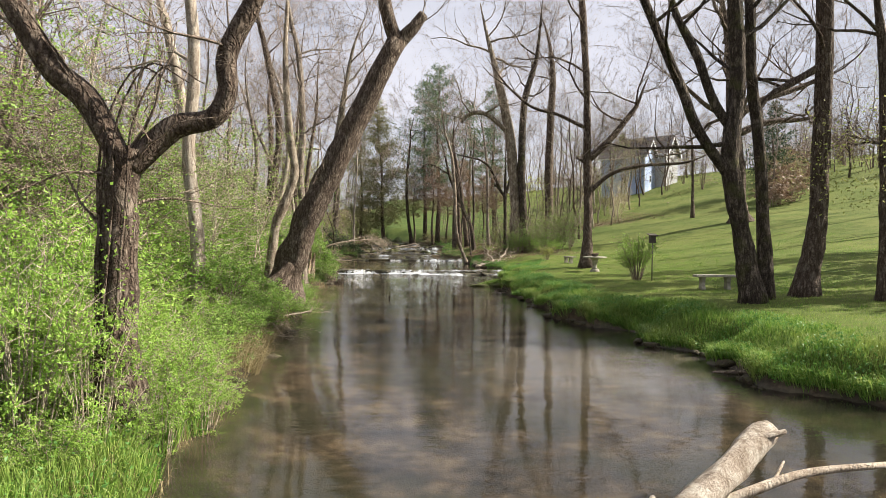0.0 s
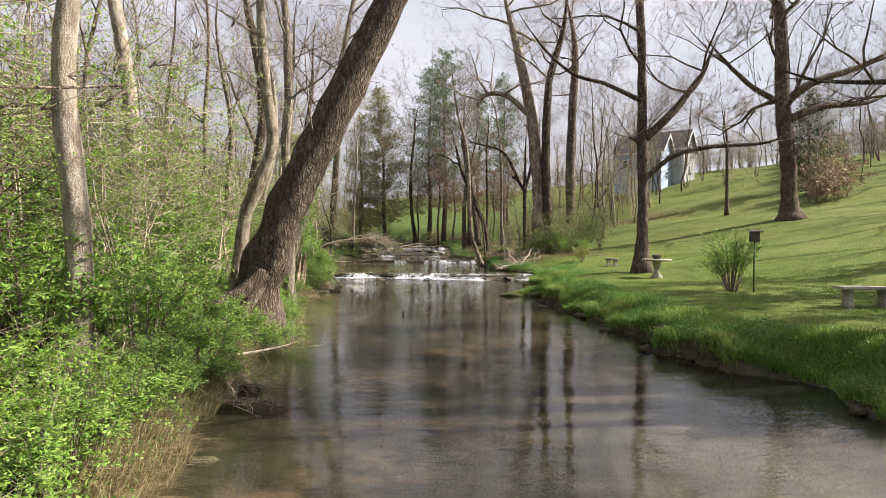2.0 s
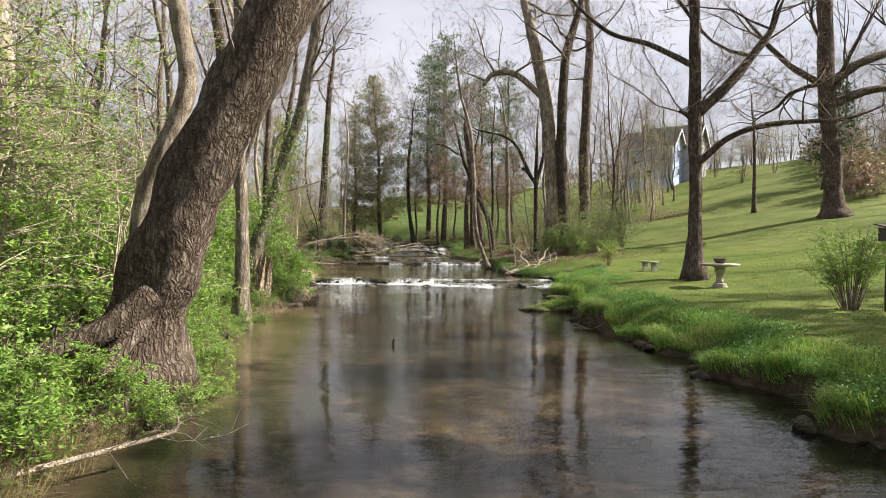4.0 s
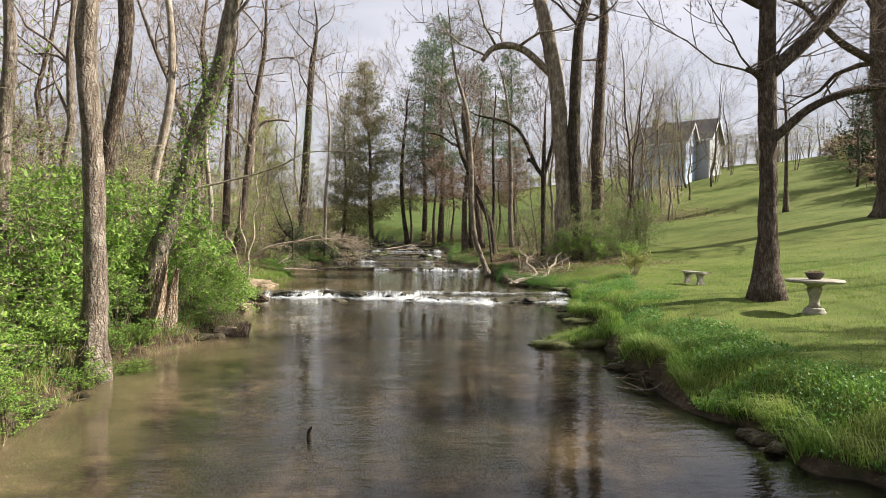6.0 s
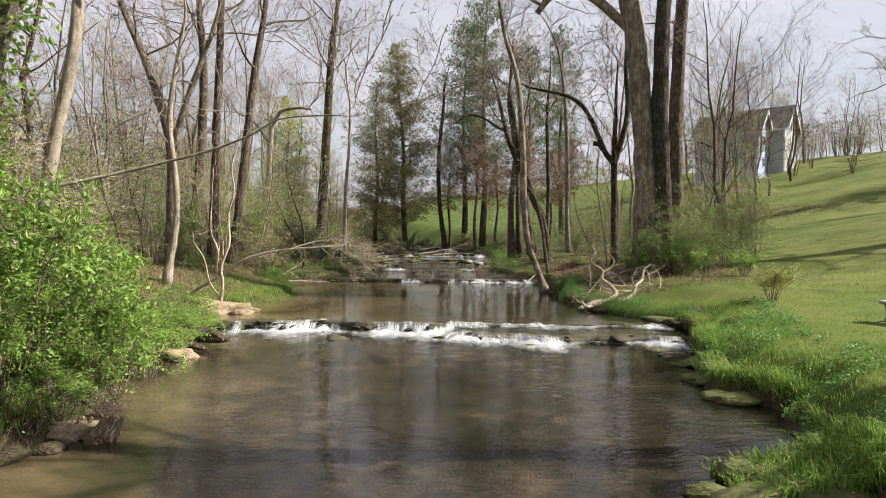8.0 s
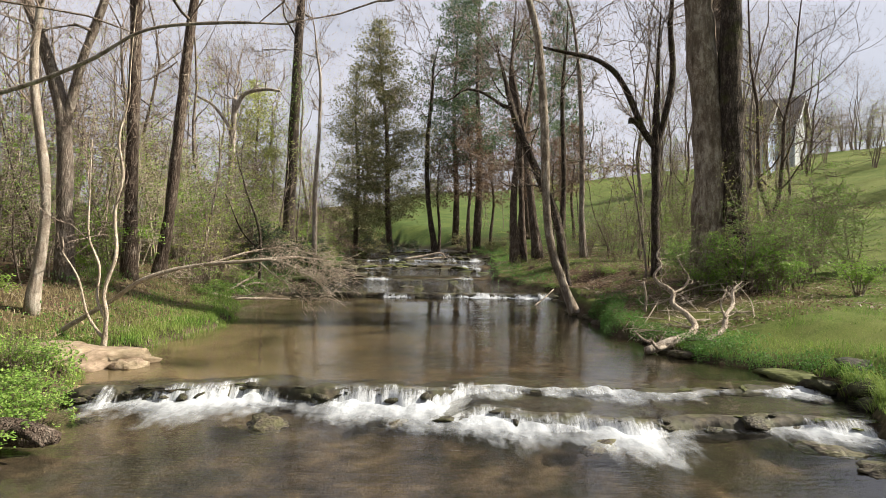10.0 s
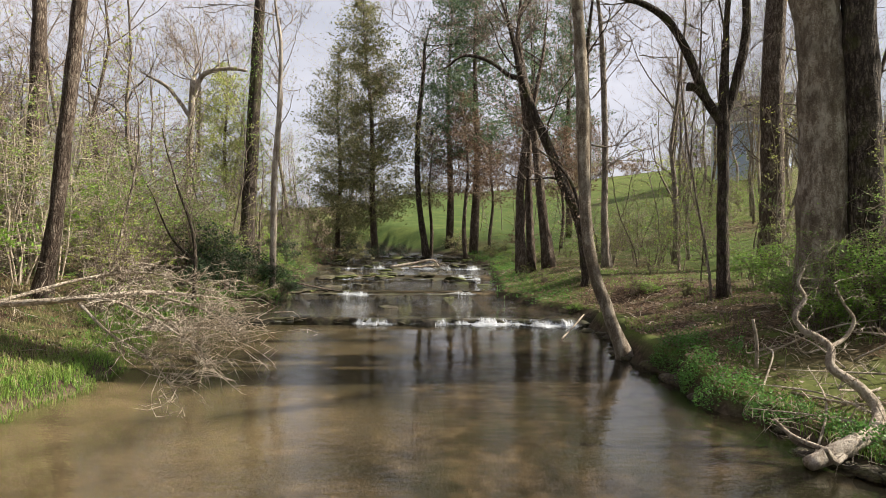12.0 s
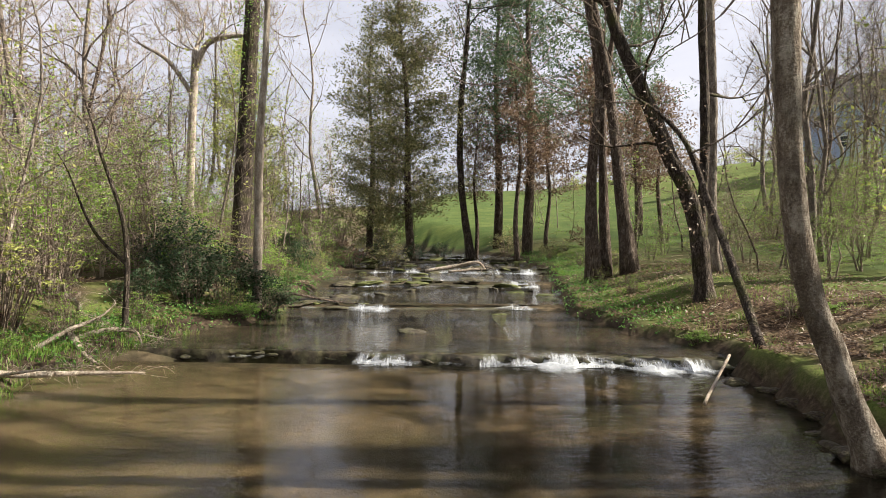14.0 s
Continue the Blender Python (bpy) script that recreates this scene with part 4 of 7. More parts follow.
conifer("cedar_tree", g3(-3.75, 67), 15.5, 4.4, 0.13, LEAF_CEDAR, "conical olive-brown cedar at the head of the rapids", 41, rows=66, lean=-0.05, fill=18, spray=0.19, cone=0.8)
conifer("cedar_tree", g3(-6.6, 71), 13.5, 3.5, 0.05, LEAF_CEDAR, "smaller olive-brown cedar behind the other", 42, rows=48, fill=11, spray=0.2)
conifer("pine_tree", g3(2.0, 66), 18.5, 3.4, 0.3, LEAF_PINE, "tall dark green pine with open branches", 43, rows=46, fill=12, spray=0.21, cone=0.5)
conifer("pine_tree", g3(0.6, 71), 18, 3.6, 0.28, LEAF_PINE, "tall green pine with open branches", 44, rows=44, fill=12, spray=0.21, cone=0.5)
conifer("pine_tree", g3(8.6, 72), 17, 3.0, 0.25, LEAF_PINE, "blue-green pine at the foot of the hill", 45, rows=44, fill=12, spray=0.21, cone=0.6)
conifer("pine_tree", g3(5.6, 69), 15, 2.6, 0.4, LEAF_PINE, "open-branched pine by the lawn's edge", 46, rows=34, fill=6, spray=0.26, cone=0.5)
conifer("cedar_tree", g3(1.4, 64.5), 9, 2.0, 0.4, LEAF_DRY, "small reddish-brown cedar below the pines", 47, rows=34, fill=8)
conifer("cedar_tree", g3(4.3, 62), 8, 1.8, 0.42, LEAF_DRY, "small reddish-brown evergreen by the rapids", 48, rows=30, fill=7)
for x, y, h, k in ((3.0, 66.8, 7.0, 61), (6.6, 64.0, 6.5, 62), (-0.6, 69.5, 8.0, 63), (8.2, 66.0, 7.5, 64)):
    conifer("cedar_tree", g3(x, y), h, 1.9, 0.4, LEAF_DRY, "small reddish-brown evergreen below the pines", k, rows=26, fill=8, spray=0.17)
conifer("leafing_tree", g3(-13.6, 70), 10.5, 3.2, 0.08, LEAF_BUD, "rounded yellow-green tree just coming into leaf", 57, rows=46, fill=9, spray=0.22, cone=0.55)
conifer("pine_tree", (36, 62, gz(36, 62)), 9, 3.2, 0.1, LEAF_DARK, "dark evergreen on the open hill", 49, rows=34, fill=6, spray=0.3)
# unseen evergreens, added right of the view to throw shade on lawn and bank
for x, y, h, w, k in ((18.8, 16.4, 14.0, 3.0, 71), (20.8, 19.9, 14.5, 3.0, 72), (24.0, 23.2, 15.0, 2.4, 73)):
    conifer("pine_tree", (x, y, gz(x, y)), h, w, 0.2, LEAF_DARK, "unseen dark evergreen added beside the lawn to shade it", k, rows=26, fill=5, spray=0.34)
conifer("pine_tree", (19.5, 13.3, gz(19.5, 13.3)), 10.5, 2.6, 0.2, LEAF_DARK, "unseen broad dark evergreen added to shade the lawn", 50, rows=34, fill=6, spray=0.35)


# ---- background woods: a few bare trees, repeated ----
def wood_tree(seed, height, bark, buds=None, level=2, limbs=10, twigs=TWIG):
    rng = random.Random(seed)
    top = empty("tree", (0, 0, -200 - seed), "bare grey-brown woodland tree in early spring", "tree", "bare woodland trees")
    trunk, tw = Geo(), Geo()
    lean = Vector((rng.gauss(0, 0.06), rng.gauss(0, 0.06), 1))
    pts, p = [], Vector((0, 0, -0.3))
    for k in range(9):
        pts.append(p.copy())
        p = p + (lean + Vector((rng.gauss(0, 0.13), rng.gauss(0, 0.13), 0))) * height / 8
    rad = [0.012 + 0.0085 * height * (1 - k / 8.4) for k in range(9)]
    trunk.tube(pts, rad, 7, 0.15, rng)
    for k in range(limbs):
        f = 0.2 + 0.8 * (k + rng.random()) / limbs
        i = min(7, int(f * 8))
        a = rng.uniform(0, 6.283)
        grow(trunk, tw, rng, pts[i].lerp(pts[i + 1], f * 8 - i), Vector((math.cos(a), math.sin(a), rng.uniform(0.5, 1.3))), height * rng.uniform(0.2, 0.36), rad[i] * 0.45, level, 0.35, 4 if level > 1 else 5, 0.2, 0.011 if level > 1 else 0.022)
    part("trunk", trunk, bark, top)
    part("crown", tw, twigs, top)
    if buds:
        lf = Geo()
        for _ in range(420):
            q = Vector(rng.choice(tw.v))
            al = Vector((rng.gauss(0, 1), rng.gauss(0, 1), rng.gauss(0, 1))).normalized()
            lf.leaf(q, al, al.orthogonal().normalized(), rng.uniform(0.06, 0.13), rng.uniform(0.04, 0.08))
        part("spring_foliage", lf, buds, top, smooth=False)
    return top


WOODS = [wood_tree(s, h, b, l) for s, h, b, l in ((1, 15, BARK_GREY, None), (2, 18, BARK_GREY, LEAF_BUD), (3, 13, BARK_PALE, LEAF_SPRING), (4, 17, BARK_GREY, LEAF_BUD), (5, 20, BARK_GREY, None), (6, 11, BARK_PALE, LEAF_BUD), (7, 9, BARK_GREY, LEAF_SPRING))]
WOODS_FAR = [wood_tree(s, h, b, None, 1, 13) for s, h, b in ((11, 15, BARK_GREY), (12, 18, BARK_BROWN), (13, 12, BARK_GREY))]
WOODS_DARK = [wood_tree(s, h, BARK_BROWN, None, 2, 12, BARK_BROWN) for s, h in ((21, 13), (22, 15))]
wood_rng = random.Random(77)


def plant(x, y, kinds=WOODS, low=0.75, high=1.2):
    src = wood_rng.choice(kinds)
    s = wood_rng.uniform(low, high)
    ob = copy_thing(src, pose(x, y, gz(x, y) - 0.1, wood_rng.gauss(0, 2), wood_rng.gauss(0, 2), wood_rng.uniform(0, 360)))
    ob.scale = (s, s, s)
    return ob


def scatter(count, x0, x1, y0, y1, keep, gap, taken, **kw):
    done = tries = 0
    while done < count and tries < count * 40:
        tries += 1
        x, y = wood_rng.uniform(x0, x1), wood_rng.uniform(y0, y1)
        if not keep(x, y) or any((x - a) ** 2 + (y - b) ** 2 < gap * gap for a, b in taken):
            continue
        taken.append((x, y))
        plant(x, y, **kw)
        done += 1


taken = [tuple(o.location[:2]) for o in scene.objects if o.parent is None and o.name.split('.')[0] in ('tree', 'cedar_tree', 'pine_tree') and o.location.z > -100]
scatter(24, -19, -8, 4, 40, lambda x, y: x < -9 and -x < 0.9 * (y + 6), 1.7, taken, low=0.65, high=1.1)
scatter(15, -19, -8, 40, 78, lambda x, y: x < -9.5, 2.2, taken, low=0.6, high=1.0)
scatter(26, -36, -19, 15, 80, lambda x, y: -x < 0.8 * (y + 3), 2.6, taken, kinds=WOODS_FAR, low=0.8, high=1.2)
scatter(20, -70, -30, 30, 110, lambda x, y: -x < 0.8 * (y + 3), 4, taken, kinds=WOODS_FAR, low=0.9, high=1.4)
scatter(18, 7, 26, 48, 78, lambda x, y: x < 9 + (y - 48) * 0.66 and x > 6 + (y - 48) * 0.36, 1.6, taken, low=0.6, high=0.95)
scatter(30, -30, 60, 150, 200, lambda x, y: True, 4, taken, kinds=WOODS_FAR, low=0.8, high=1.2)
scatter(24, 40, 110, 60, 160, lambda x, y: 48 + 0.1 * y < x < 0.8 * y + 6, 4, taken, kinds=WOODS_FAR, low=0.8, high=1.2)
for x, y in ((17, 14.5), (21.5, 19), (25, 24), (30, 30), (27.5, 27), (32, 34), (35, 38.5), (37, 42), (41, 47), (44, 52)):
    plant(x, y, low=0.9, high=1.1)                  # unseen trees, added outside the view so their shadows band the lawn
scatter(9, 15, 29, 58, 86, lambda x, y: abs(x - (y - 19) * 0.43) < 2.4, 1.3, taken, low=0.6, high=0.9)
scatter(22, 33, 72, 94, 122, lambda x, y: True, 2.5, taken, kinds=WOODS_FAR, low=0.5, high=0.85)
scatter(14, 30, 50, 52, 74, lambda x, y: x > 30 + 0.12 * (y - 52), 3, taken, kinds=WOODS_FAR, low=0.5, high=0.8)
scatter(12, -28, -8, 78, 110, lambda x, y: True, 3, taken)
scatter(4, 9, 19, 47, 66, lambda x, y: 9.5 + 0.25 * (y - 47) < x < 12 + 0.5 * (y - 47), 2.6, taken, kinds=WOODS_DARK, low=0.65, high=1.0)
scatter(7, 20, 40, 66, 92, lambda x, y: abs(x - (y - 19) * 0.47) < 3.5, 1.6, taken, kinds=WOODS_DARK, low=0.7, high=1.0)
for k, w in enumerate(WOODS + WOODS_FAR + WOODS_DARK):
    w.location = (-40 - 7 * k, 40, gz(-40 - 7 * k, 40))


def sapling_kind(seed, height, bark, leaf_mat):
    rng = random.Random(seed)
    top = empty("sapling", (0, 0, -200 - seed), "thin bare woodland sapling with a few young leaves", "sapling", "woodland saplings")
    st, tw, lf = Geo(), Geo(), Geo()
    p, d, pts = Vector((0, 0, -0.2)), Vector((rng.gauss(0, 0.12), rng.gauss(0, 0.12), 1)), []
    for k in range(8):
        pts.append(p.copy())
        d = (d + Vector((rng.gauss(0, 0.13), rng.gauss(0, 0.13), 0.1))).normalized()
        p = p + d * height / 7
    st.tube(pts, [0.006 * height * (1 - k / 8.5) for k in range(8)], 5, cap=False)
    for k in range(22):
        f = 0.2 + 0.8 * k / 22
        i = min(6, int(f * 7))
        q = pts[i].lerp(pts[i + 1], f * 7 - i)
        a = rng.uniform(0, 6.283)
        e = q + Vector((math.cos(a), math.sin(a), rng.uniform(0.1, 1.0))) * height * rng.uniform(0.12, 0.26) * (1.1 - 0.6 * f)
        tw.twig(q, e, 0.011, Vector((rng.gauss(0, 0.06), rng.gauss(0, 0.06), 0.05)))
        for _ in range(7):
            m = q.lerp(e, rng.uniform(0.25, 1))
            tip = m + Vector((rng.gauss(0, 0.22), rng.gauss(0, 0.22), rng.gauss(0.12, 0.18)))
            tw.spike(m, tip, 0.006)
            if leaf_mat and rng.random() < 0.75:
                for _ in range(2):
                    al = Vector((rng.gauss(0, 1), rng.gauss(0, 1), rng.gauss(0, 0.6))).normalized()
                    lf.leaf(m.lerp(tip, rng.random()), al, al.orthogonal().normalized(), rng.uniform(0.05, 0.1), rng.uniform(0.03, 0.06))
    part("stem", st, bark, top)
    part("crown", tw, TWIG, top)["kind"] = "stuff"
    if lf.v:
        part("foliage", lf, leaf_mat, top, smooth=False)
    return top


def right_of(x, y):
    return x > np.interp(y, RIGHT_Y, RIGHT_X) + 1.2 and not (9 < x and y < 46)


SAPLINGS = [sapling_kind(201, 5.5, BARK_GREY, LEAF_BUD), sapling_kind(202, 7.0, BARK_BROWN, None), sapling_kind(203, 4.5, BARK_PALE, LEAF_SPRING), sapling_kind(204, 6.5, BARK_GREY, LEAF_BUD), sapling_kind(205, 5.0, BARK_BROWN, LEAF_SPRING)]
spots = []
scatter(95, -16, -6.0, 3, 66, lambda x, y: x < np.interp(y, LEFT_Y, LEFT_X) - 1.6, 0.7, spots, kinds=SAPLINGS, low=0.7, high=1.15)
scatter(22, 5.5, 16, 38, 66, lambda x, y: right_of(x, y) and x < 8.5 + (y - 42) * 0.35, 0.8, spots, kinds=SAPLINGS, low=0.55, high=1.0)
scatter(14, -9, 8, 64, 80, lambda x, y: x < -6 or x > 3, 1.0, spots, kinds=SAPLINGS, low=0.7, high=1.1)
for k, w in enumerate(SAPLINGS):
    w.location = (-20 - 2 * k, 25, gz(-20 - 2 * k, 25))


# ---- shrubs ----
def shrub_kind(seed, radius, height, leaves, material, leaf_len, stems, stem_mat, name, label, group):
    rng = random.Random(seed)
    top = empty(name, (0, 0, -200 - seed), label, "shrub", group)
    st, lf = Geo(), Geo()
    tips = []
    for _ in range(stems):
        a, r = rng.uniform(0, 6.283), radius * math.sqrt(rng.random())
        q = Vector((math.cos(a) * r, math.sin(a) * r, height * rng.uniform(0.45, 1.05) * (1 - 0.45 * (r / radius) ** 2)))
        p = Vector((q.x * 0.25, q.y * 0.25, -0.1))
        m = p.lerp(q, 0.5) + Vector((-q.x * 0.1, -q.y * 0.1, height * 0.12))
        st.tube([p, m, q], [0.014, 0.009, 0.003], 3, cap=False)
        tips.append((p, m, q))
        for _ in range(4):
            u = rng.uniform(0.4, 1)
            s = m.lerp(q, u)
            st.spike(s, s + Vector((rng.gauss(0, 0.25), rng.gauss(0, 0.25), rng.gauss(0.1, 0.15))), 0.006)
    for _ in range(max(1, leaves // 16)):
        p, m, q = rng.choice(tips)
        u = rng.random() ** 0.55
        c = (m.lerp(q, u) if rng.random() < 0.85 else p.lerp(m, rng.random())) + Vector((rng.gauss(0, 0.13), rng.gauss(0, 0.13), rng.gauss(0, 0.09)))
        way = Vector((rng.gauss(0, 1), rng.gauss(0, 1), rng.gauss(0.15, 0.4))).normalized()
        reach = leaf_len * rng.uniform(1.6, 3.4)
        st.spike(c - way * reach * 0.6, c + way * reach, 0.004)
        for k in range(16):
            e = c + way * reach * rng.uniform(-0.7, 1.1) + Vector((rng.gauss(0, 0.55), rng.gauss(0, 0.55), rng.gauss(0, 0.3))) * leaf_len
            e.z = max(0.02, e.z)
            al = (way * 0.6 + Vector((rng.gauss(0, 0.8), rng.gauss(0, 0.8), rng.gauss(0, 0.35)))).normalized()
            sd = al.cross(Vector((rng.gauss(0, 0.4), rng.gauss(0, 0.4), 1))).normalized()
            lf.leaf(e, al, sd, leaf_len * rng.uniform(0.6, 1.4), leaf_len * rng.uniform(0.4, 0.75))
    part("branchwork", st, stem_mat, top)["kind"] = "stuff"
    if lf.v:
        part("foliage", lf, material, top, smooth=False)
    return top


SH_SPRING = [shrub_kind(100 + k, 0.95, 1.5, 2300, LEAF_SPRING, 0.064, 24, TWIG_PALE, "shrub", "leafy yellow-green spring shrub on the stream bank", "shrubs along the bank") for k in range(3)]
SH_NEAR = [shrub_kind(170 + k, 0.95, 1.5, 3400, LEAF_SPRING, 0.05, 28, TWIG_PALE, "shrub", "leafy yellow-green spring shrub on the near bank", "shrubs along the bank") for k in range(2)]
SH_GREEN = [shrub_kind(110 + k, 1.0, 1.9, 2250, LEAF_GREEN, 0.08, 26, TWIG, "shrub", "dense fresh green shrub on the stream bank", "shrubs along the bank") for k in range(3)]
SH_THIN = [shrub_kind(120 + k, 1.2, 2.6, 1050, (LEAF_BUD, LEAF_SPRING)[k], 0.07, 60, TWIG, "shrub", "sparse twiggy understory shrub just leafing out", "thin understory shrubs") for k in range(2)]
SH_DARK = [shrub_kind(130, 1.0, 1.6, 2600, LEAF_DARK, 0.08, 26, TWIG, "shrub", "dark evergreen shrub at the water's edge", "dark shrubs")]
SH_TALL = [shrub_kind(140 + k, 1.5, 3.6, 1100, m, 0.11, 36, TWIG, "shrub", "tall loose understory shrub with young leaves", "tall understory shrubs") for k, m in enumerate((LEAF_SPRING, LEAF_GREEN))]


def brush_kind(seed, height, spread, leaves, leaf_mat, twig_mat, big=1.0, sides=15, fine=4):
    """A tall twiggy understory bush with long level side twigs and a mist of tiny leaves."""
    rng = random.Random(seed)
    top = empty("brush", (0, 0, -200 - seed), "tall twiggy understory bush misted with tiny young leaves", "shrub", "twiggy understory brush")
    st, lf = Geo(), Geo()
    tips = []
    for _ in range(6):
        a, h = rng.uniform(0, 6.283), height * rng.uniform(0.6, 1.05)
        out = Vector((math.cos(a), math.sin(a), 0)) * spread * rng.uniform(0.2, 0.6)
        pts = [Vector((0, 0, -0.15)) + out * 0.15]
        for k in range(1, 6):
            f = k / 5
            pts.append(out * (0.15 + 0.85 * f) + Vector((rng.gauss(0, 0.09), rng.gauss(0, 0.09), h * f)))
        st.tube(pts, [0.026 * big * (1 - k / 5.6) for k in range(6)], 4, cap=False)
        for k in range(sides):
            f = rng.uniform(0.15, 0.98)
            i = min(4, int(f * 5))
            p = pts[i].lerp(pts[i + 1], f * 5 - i)
            b = rng.uniform(0, 6.283)
            q = p + Vector((math.cos(b), math.sin(b), rng.gauss(0.12, 0.22))) * spread * rng.uniform(0.4, 1.05) * (1.15 - 0.55 * f)
            bend = Vector((rng.gauss(0, 0.06), rng.gauss(0, 0.06), rng.gauss(0.06, 0.08)))
            st.twig(p, q, 0.009 * big, bend)
            tips.append((p, q))
            for _ in range(fine):
                m = p.lerp(q, rng.uniform(0.3, 1))
                e = m + ((q - p).normalized() * rng.uniform(0.1, 0.4) + Vector((rng.gauss(0, 0.17), rng.gauss(0, 0.17), rng.gauss(0, 0.12)))) * big
                st.spike(m, e, 0.0055 * big)
                tips.append((m, e))
    for _ in range(leaves):
        p, q = rng.choice(tips)
        c = p.lerp(q, rng.random()) + Vector((rng.gauss(0, 0.03), rng.gauss(0, 0.03), rng.gauss(0, 0.03)))
        al = Vector((rng.gauss(0, 1), rng.gauss(0, 1), rng.gauss(0, 0.5))).normalized()
        lf.leaf(c, al, al.cross(Vector((rng.gauss(0, 0.5), rng.gauss(0, 0.5), 1))).normalized(), rng.uniform(0.03, 0.07) * big, rng.uniform(0.02, 0.042) * big)
    part("branchwork", st, twig_mat, top)["kind"] = "stuff"
    part("foliage", lf, leaf_mat, top, smooth=False)
    return top


BRUSH = [brush_kind(301, 4.2, 1.7, 1300, LEAF_BUD, TWIG_PALE, 1.0, 14, 3), brush_kind(302, 5.2, 1.9, 1100, LEAF_SPRING, TWIG, 1.0, 14, 3), brush_kind(303, 3.2, 1.5, 800, LEAF_BUD, TWIG_PALE, 1.0, 14, 3), brush_kind(304, 3.6, 1.6, 1900, LEAF_SPRING, TWIG, 1.0, 14, 3)]
BRUSH_LEAFY = [brush_kind(305, 4.4, 1.6, 2600, LEAF_SPRING, TWIG_PALE, 1.0, 16, 4), brush_kind(306, 3.8, 1.7, 2400, LEAF_GREEN, TWIG, 1.0, 16, 4)]
BRUSH_FAR = [brush_kind(311, 9.0, 3.6, 700, LEAF_BUD, TWIG, 2.4, 14, 4), brush_kind(312, 7.0, 3.2, 800, LEAF_BUD, TWIG, 2.2, 14, 4), brush_kind(313, 8.0, 3.4, 500, LEAF_DRY, TWIG, 2.4, 15, 5)]
SH_BACK = [shrub_kind(160 + k, 1.0, 1.8, 1300, m, 0.1, 18, TWIG, "shrub", "leafy green shrub further back on the bank", "shrubs along the bank") for k, m in enumerate((LEAF_SPRING, LEAF_GREEN))]
SH_FAR = [shrub_kind(150 + k, 1.6, 2.6, 420, m, 0.24, 30, TWIG, "shrub", "brown-green brush along the far edge of the field", "far hedgerow shrubs") for k, m in enumerate((LEAF_BUD, LEAF_DRY, LEAF_CEDAR))]


def bush(kinds, x, y, s=1.0, squash=1.0, dz=0.0):
    ob = copy_thing(wood_rng.choice(kinds), pose(x, y, gz(x, y) - 0.05 + dz, 0, 0, wood_rng.uniform(0, 360)))
    ob.scale = (s, s, s * squash)
    return ob


def waves(x, y):
    return 0.16 * math.sin(y * 2.1 + 0.7 * math.sin(y * 0.9)) + 0.1 * math.sin(y * 4.7 + x) + 0.06 * math.sin(y * 9.3 - 1.3)


def left_edge(y):
    x = float(np.interp(y, LEFT_Y, LEFT_X))
    return x + 0.7 * waves(x, y)


def right_edge(y):
    x = float(np.interp(y, RIGHT_Y, RIGHT_X))
    return x - 0.7 * waves(x, y + 31) - float(notch(y))


# rows of shrubs back from the water along the wooded bank
for row, (off, step, size) in enumerate(((0.35, 0.95, 0.42), (0.95, 1.0, 0.6), (1.8, 1.15, 0.8), (2.9, 1.4, 0.95), (4.3, 1.8, 1.1))):
    y = 5.4 + 0.3 * row if row else 6.4
    while y < 31.5:
        near_old_tree = abs(y - 16.0) < 1.3 and row < 2
        gap = (row < 1 and (20.6 < y < 26.6)) or near_old_tree
        if not gap:
            kinds = SH_BACK if row > 2 else SH_NEAR if y < 8.5 and row < 2 else SH_SPRING if y < 11.5 + wood_rng.gauss(0, 1) else SH_GREEN
            bush(kinds, left_edge(y) - off + wood_rng.gauss(0, 0.15), y, size * wood_rng.uniform(0.85, 1.2), wood_rng.uniform(0.75, 1.05) * (0.8 if y < 8 else 1.35 if y > 17 and row > 0 else 1.0))
        y += step * wood_rng.uniform(0.8, 1.2)
for x, y, s, q in ((-4.6, 4.6, 0.8, 0.9), (-5.8, 4.2, 1.0, 1.0), (-7.2, 5.2, 1.1, 1.1), (-4.4, 3.6, 0.6, 0.7)):
    bush(SH_SPRING, x, y, s, q)
for x, y, s, q in ((7.3, 40.0, 0.7, 1.0), (6.3, 39.8, 0.4, 0.8), (8.1, 41.0, 0.75, 1.0), (8.9, 42.6, 0.8, 1.0), (9.8, 44.6, 0.8, 0.9), (6.6, 41.9, 0.7, 0.9), (7.6, 45.2, 0.8, 0.9), (5.4, 46.4, 0.35, 0.6), (3.4, 46.4, 0.3, 0.5), (-5.1, 48.4, 0.4, 0.5), (-5.5, 48.0, 0.35, 0.5), (-4.95, 32.2, 0.5, 0.75), (-5.4, 33.0, 0.55, 0.8), (-5.3, 31.9, 0.55, 0.8), (-5.7, 33.9, 0.45, 0.7), (-4.9, 29.7, 0.5, 0.7), (-5.3, 30.3, 0.6, 0.8), (-6.2, 31.4, 0.7, 0.7), (-6.4, 33.6, 0.5, 0.6), (-5.9, 32.6, 0.35, 0.6)):
    bush(SH_GREEN, x, y, s, q)
for x, y in ((-9.6, 36.5), (-10.2, 34), (-7.6, 44.8), (-8.2, 46.8), (-9.6, 42), (-10.5, 38.5), (-10.8, 45), (-7.2, 51), (-8.4, 50), (-9.6, 53), (-8, 57), (-9, 60), (-11, 56), (-12, 50),
             (9.4, 44.8), (7.6, 43), (6.6, 55.5), (-8.6, 65), (-10, 69), (14, 64), (9, 61), (-7.3, 62), (-7.6, 67)):
    bush(SH_THIN, x, y, wood_rng.uniform(0.7, 1.05), wood_rng.uniform(0.8, 1.1))
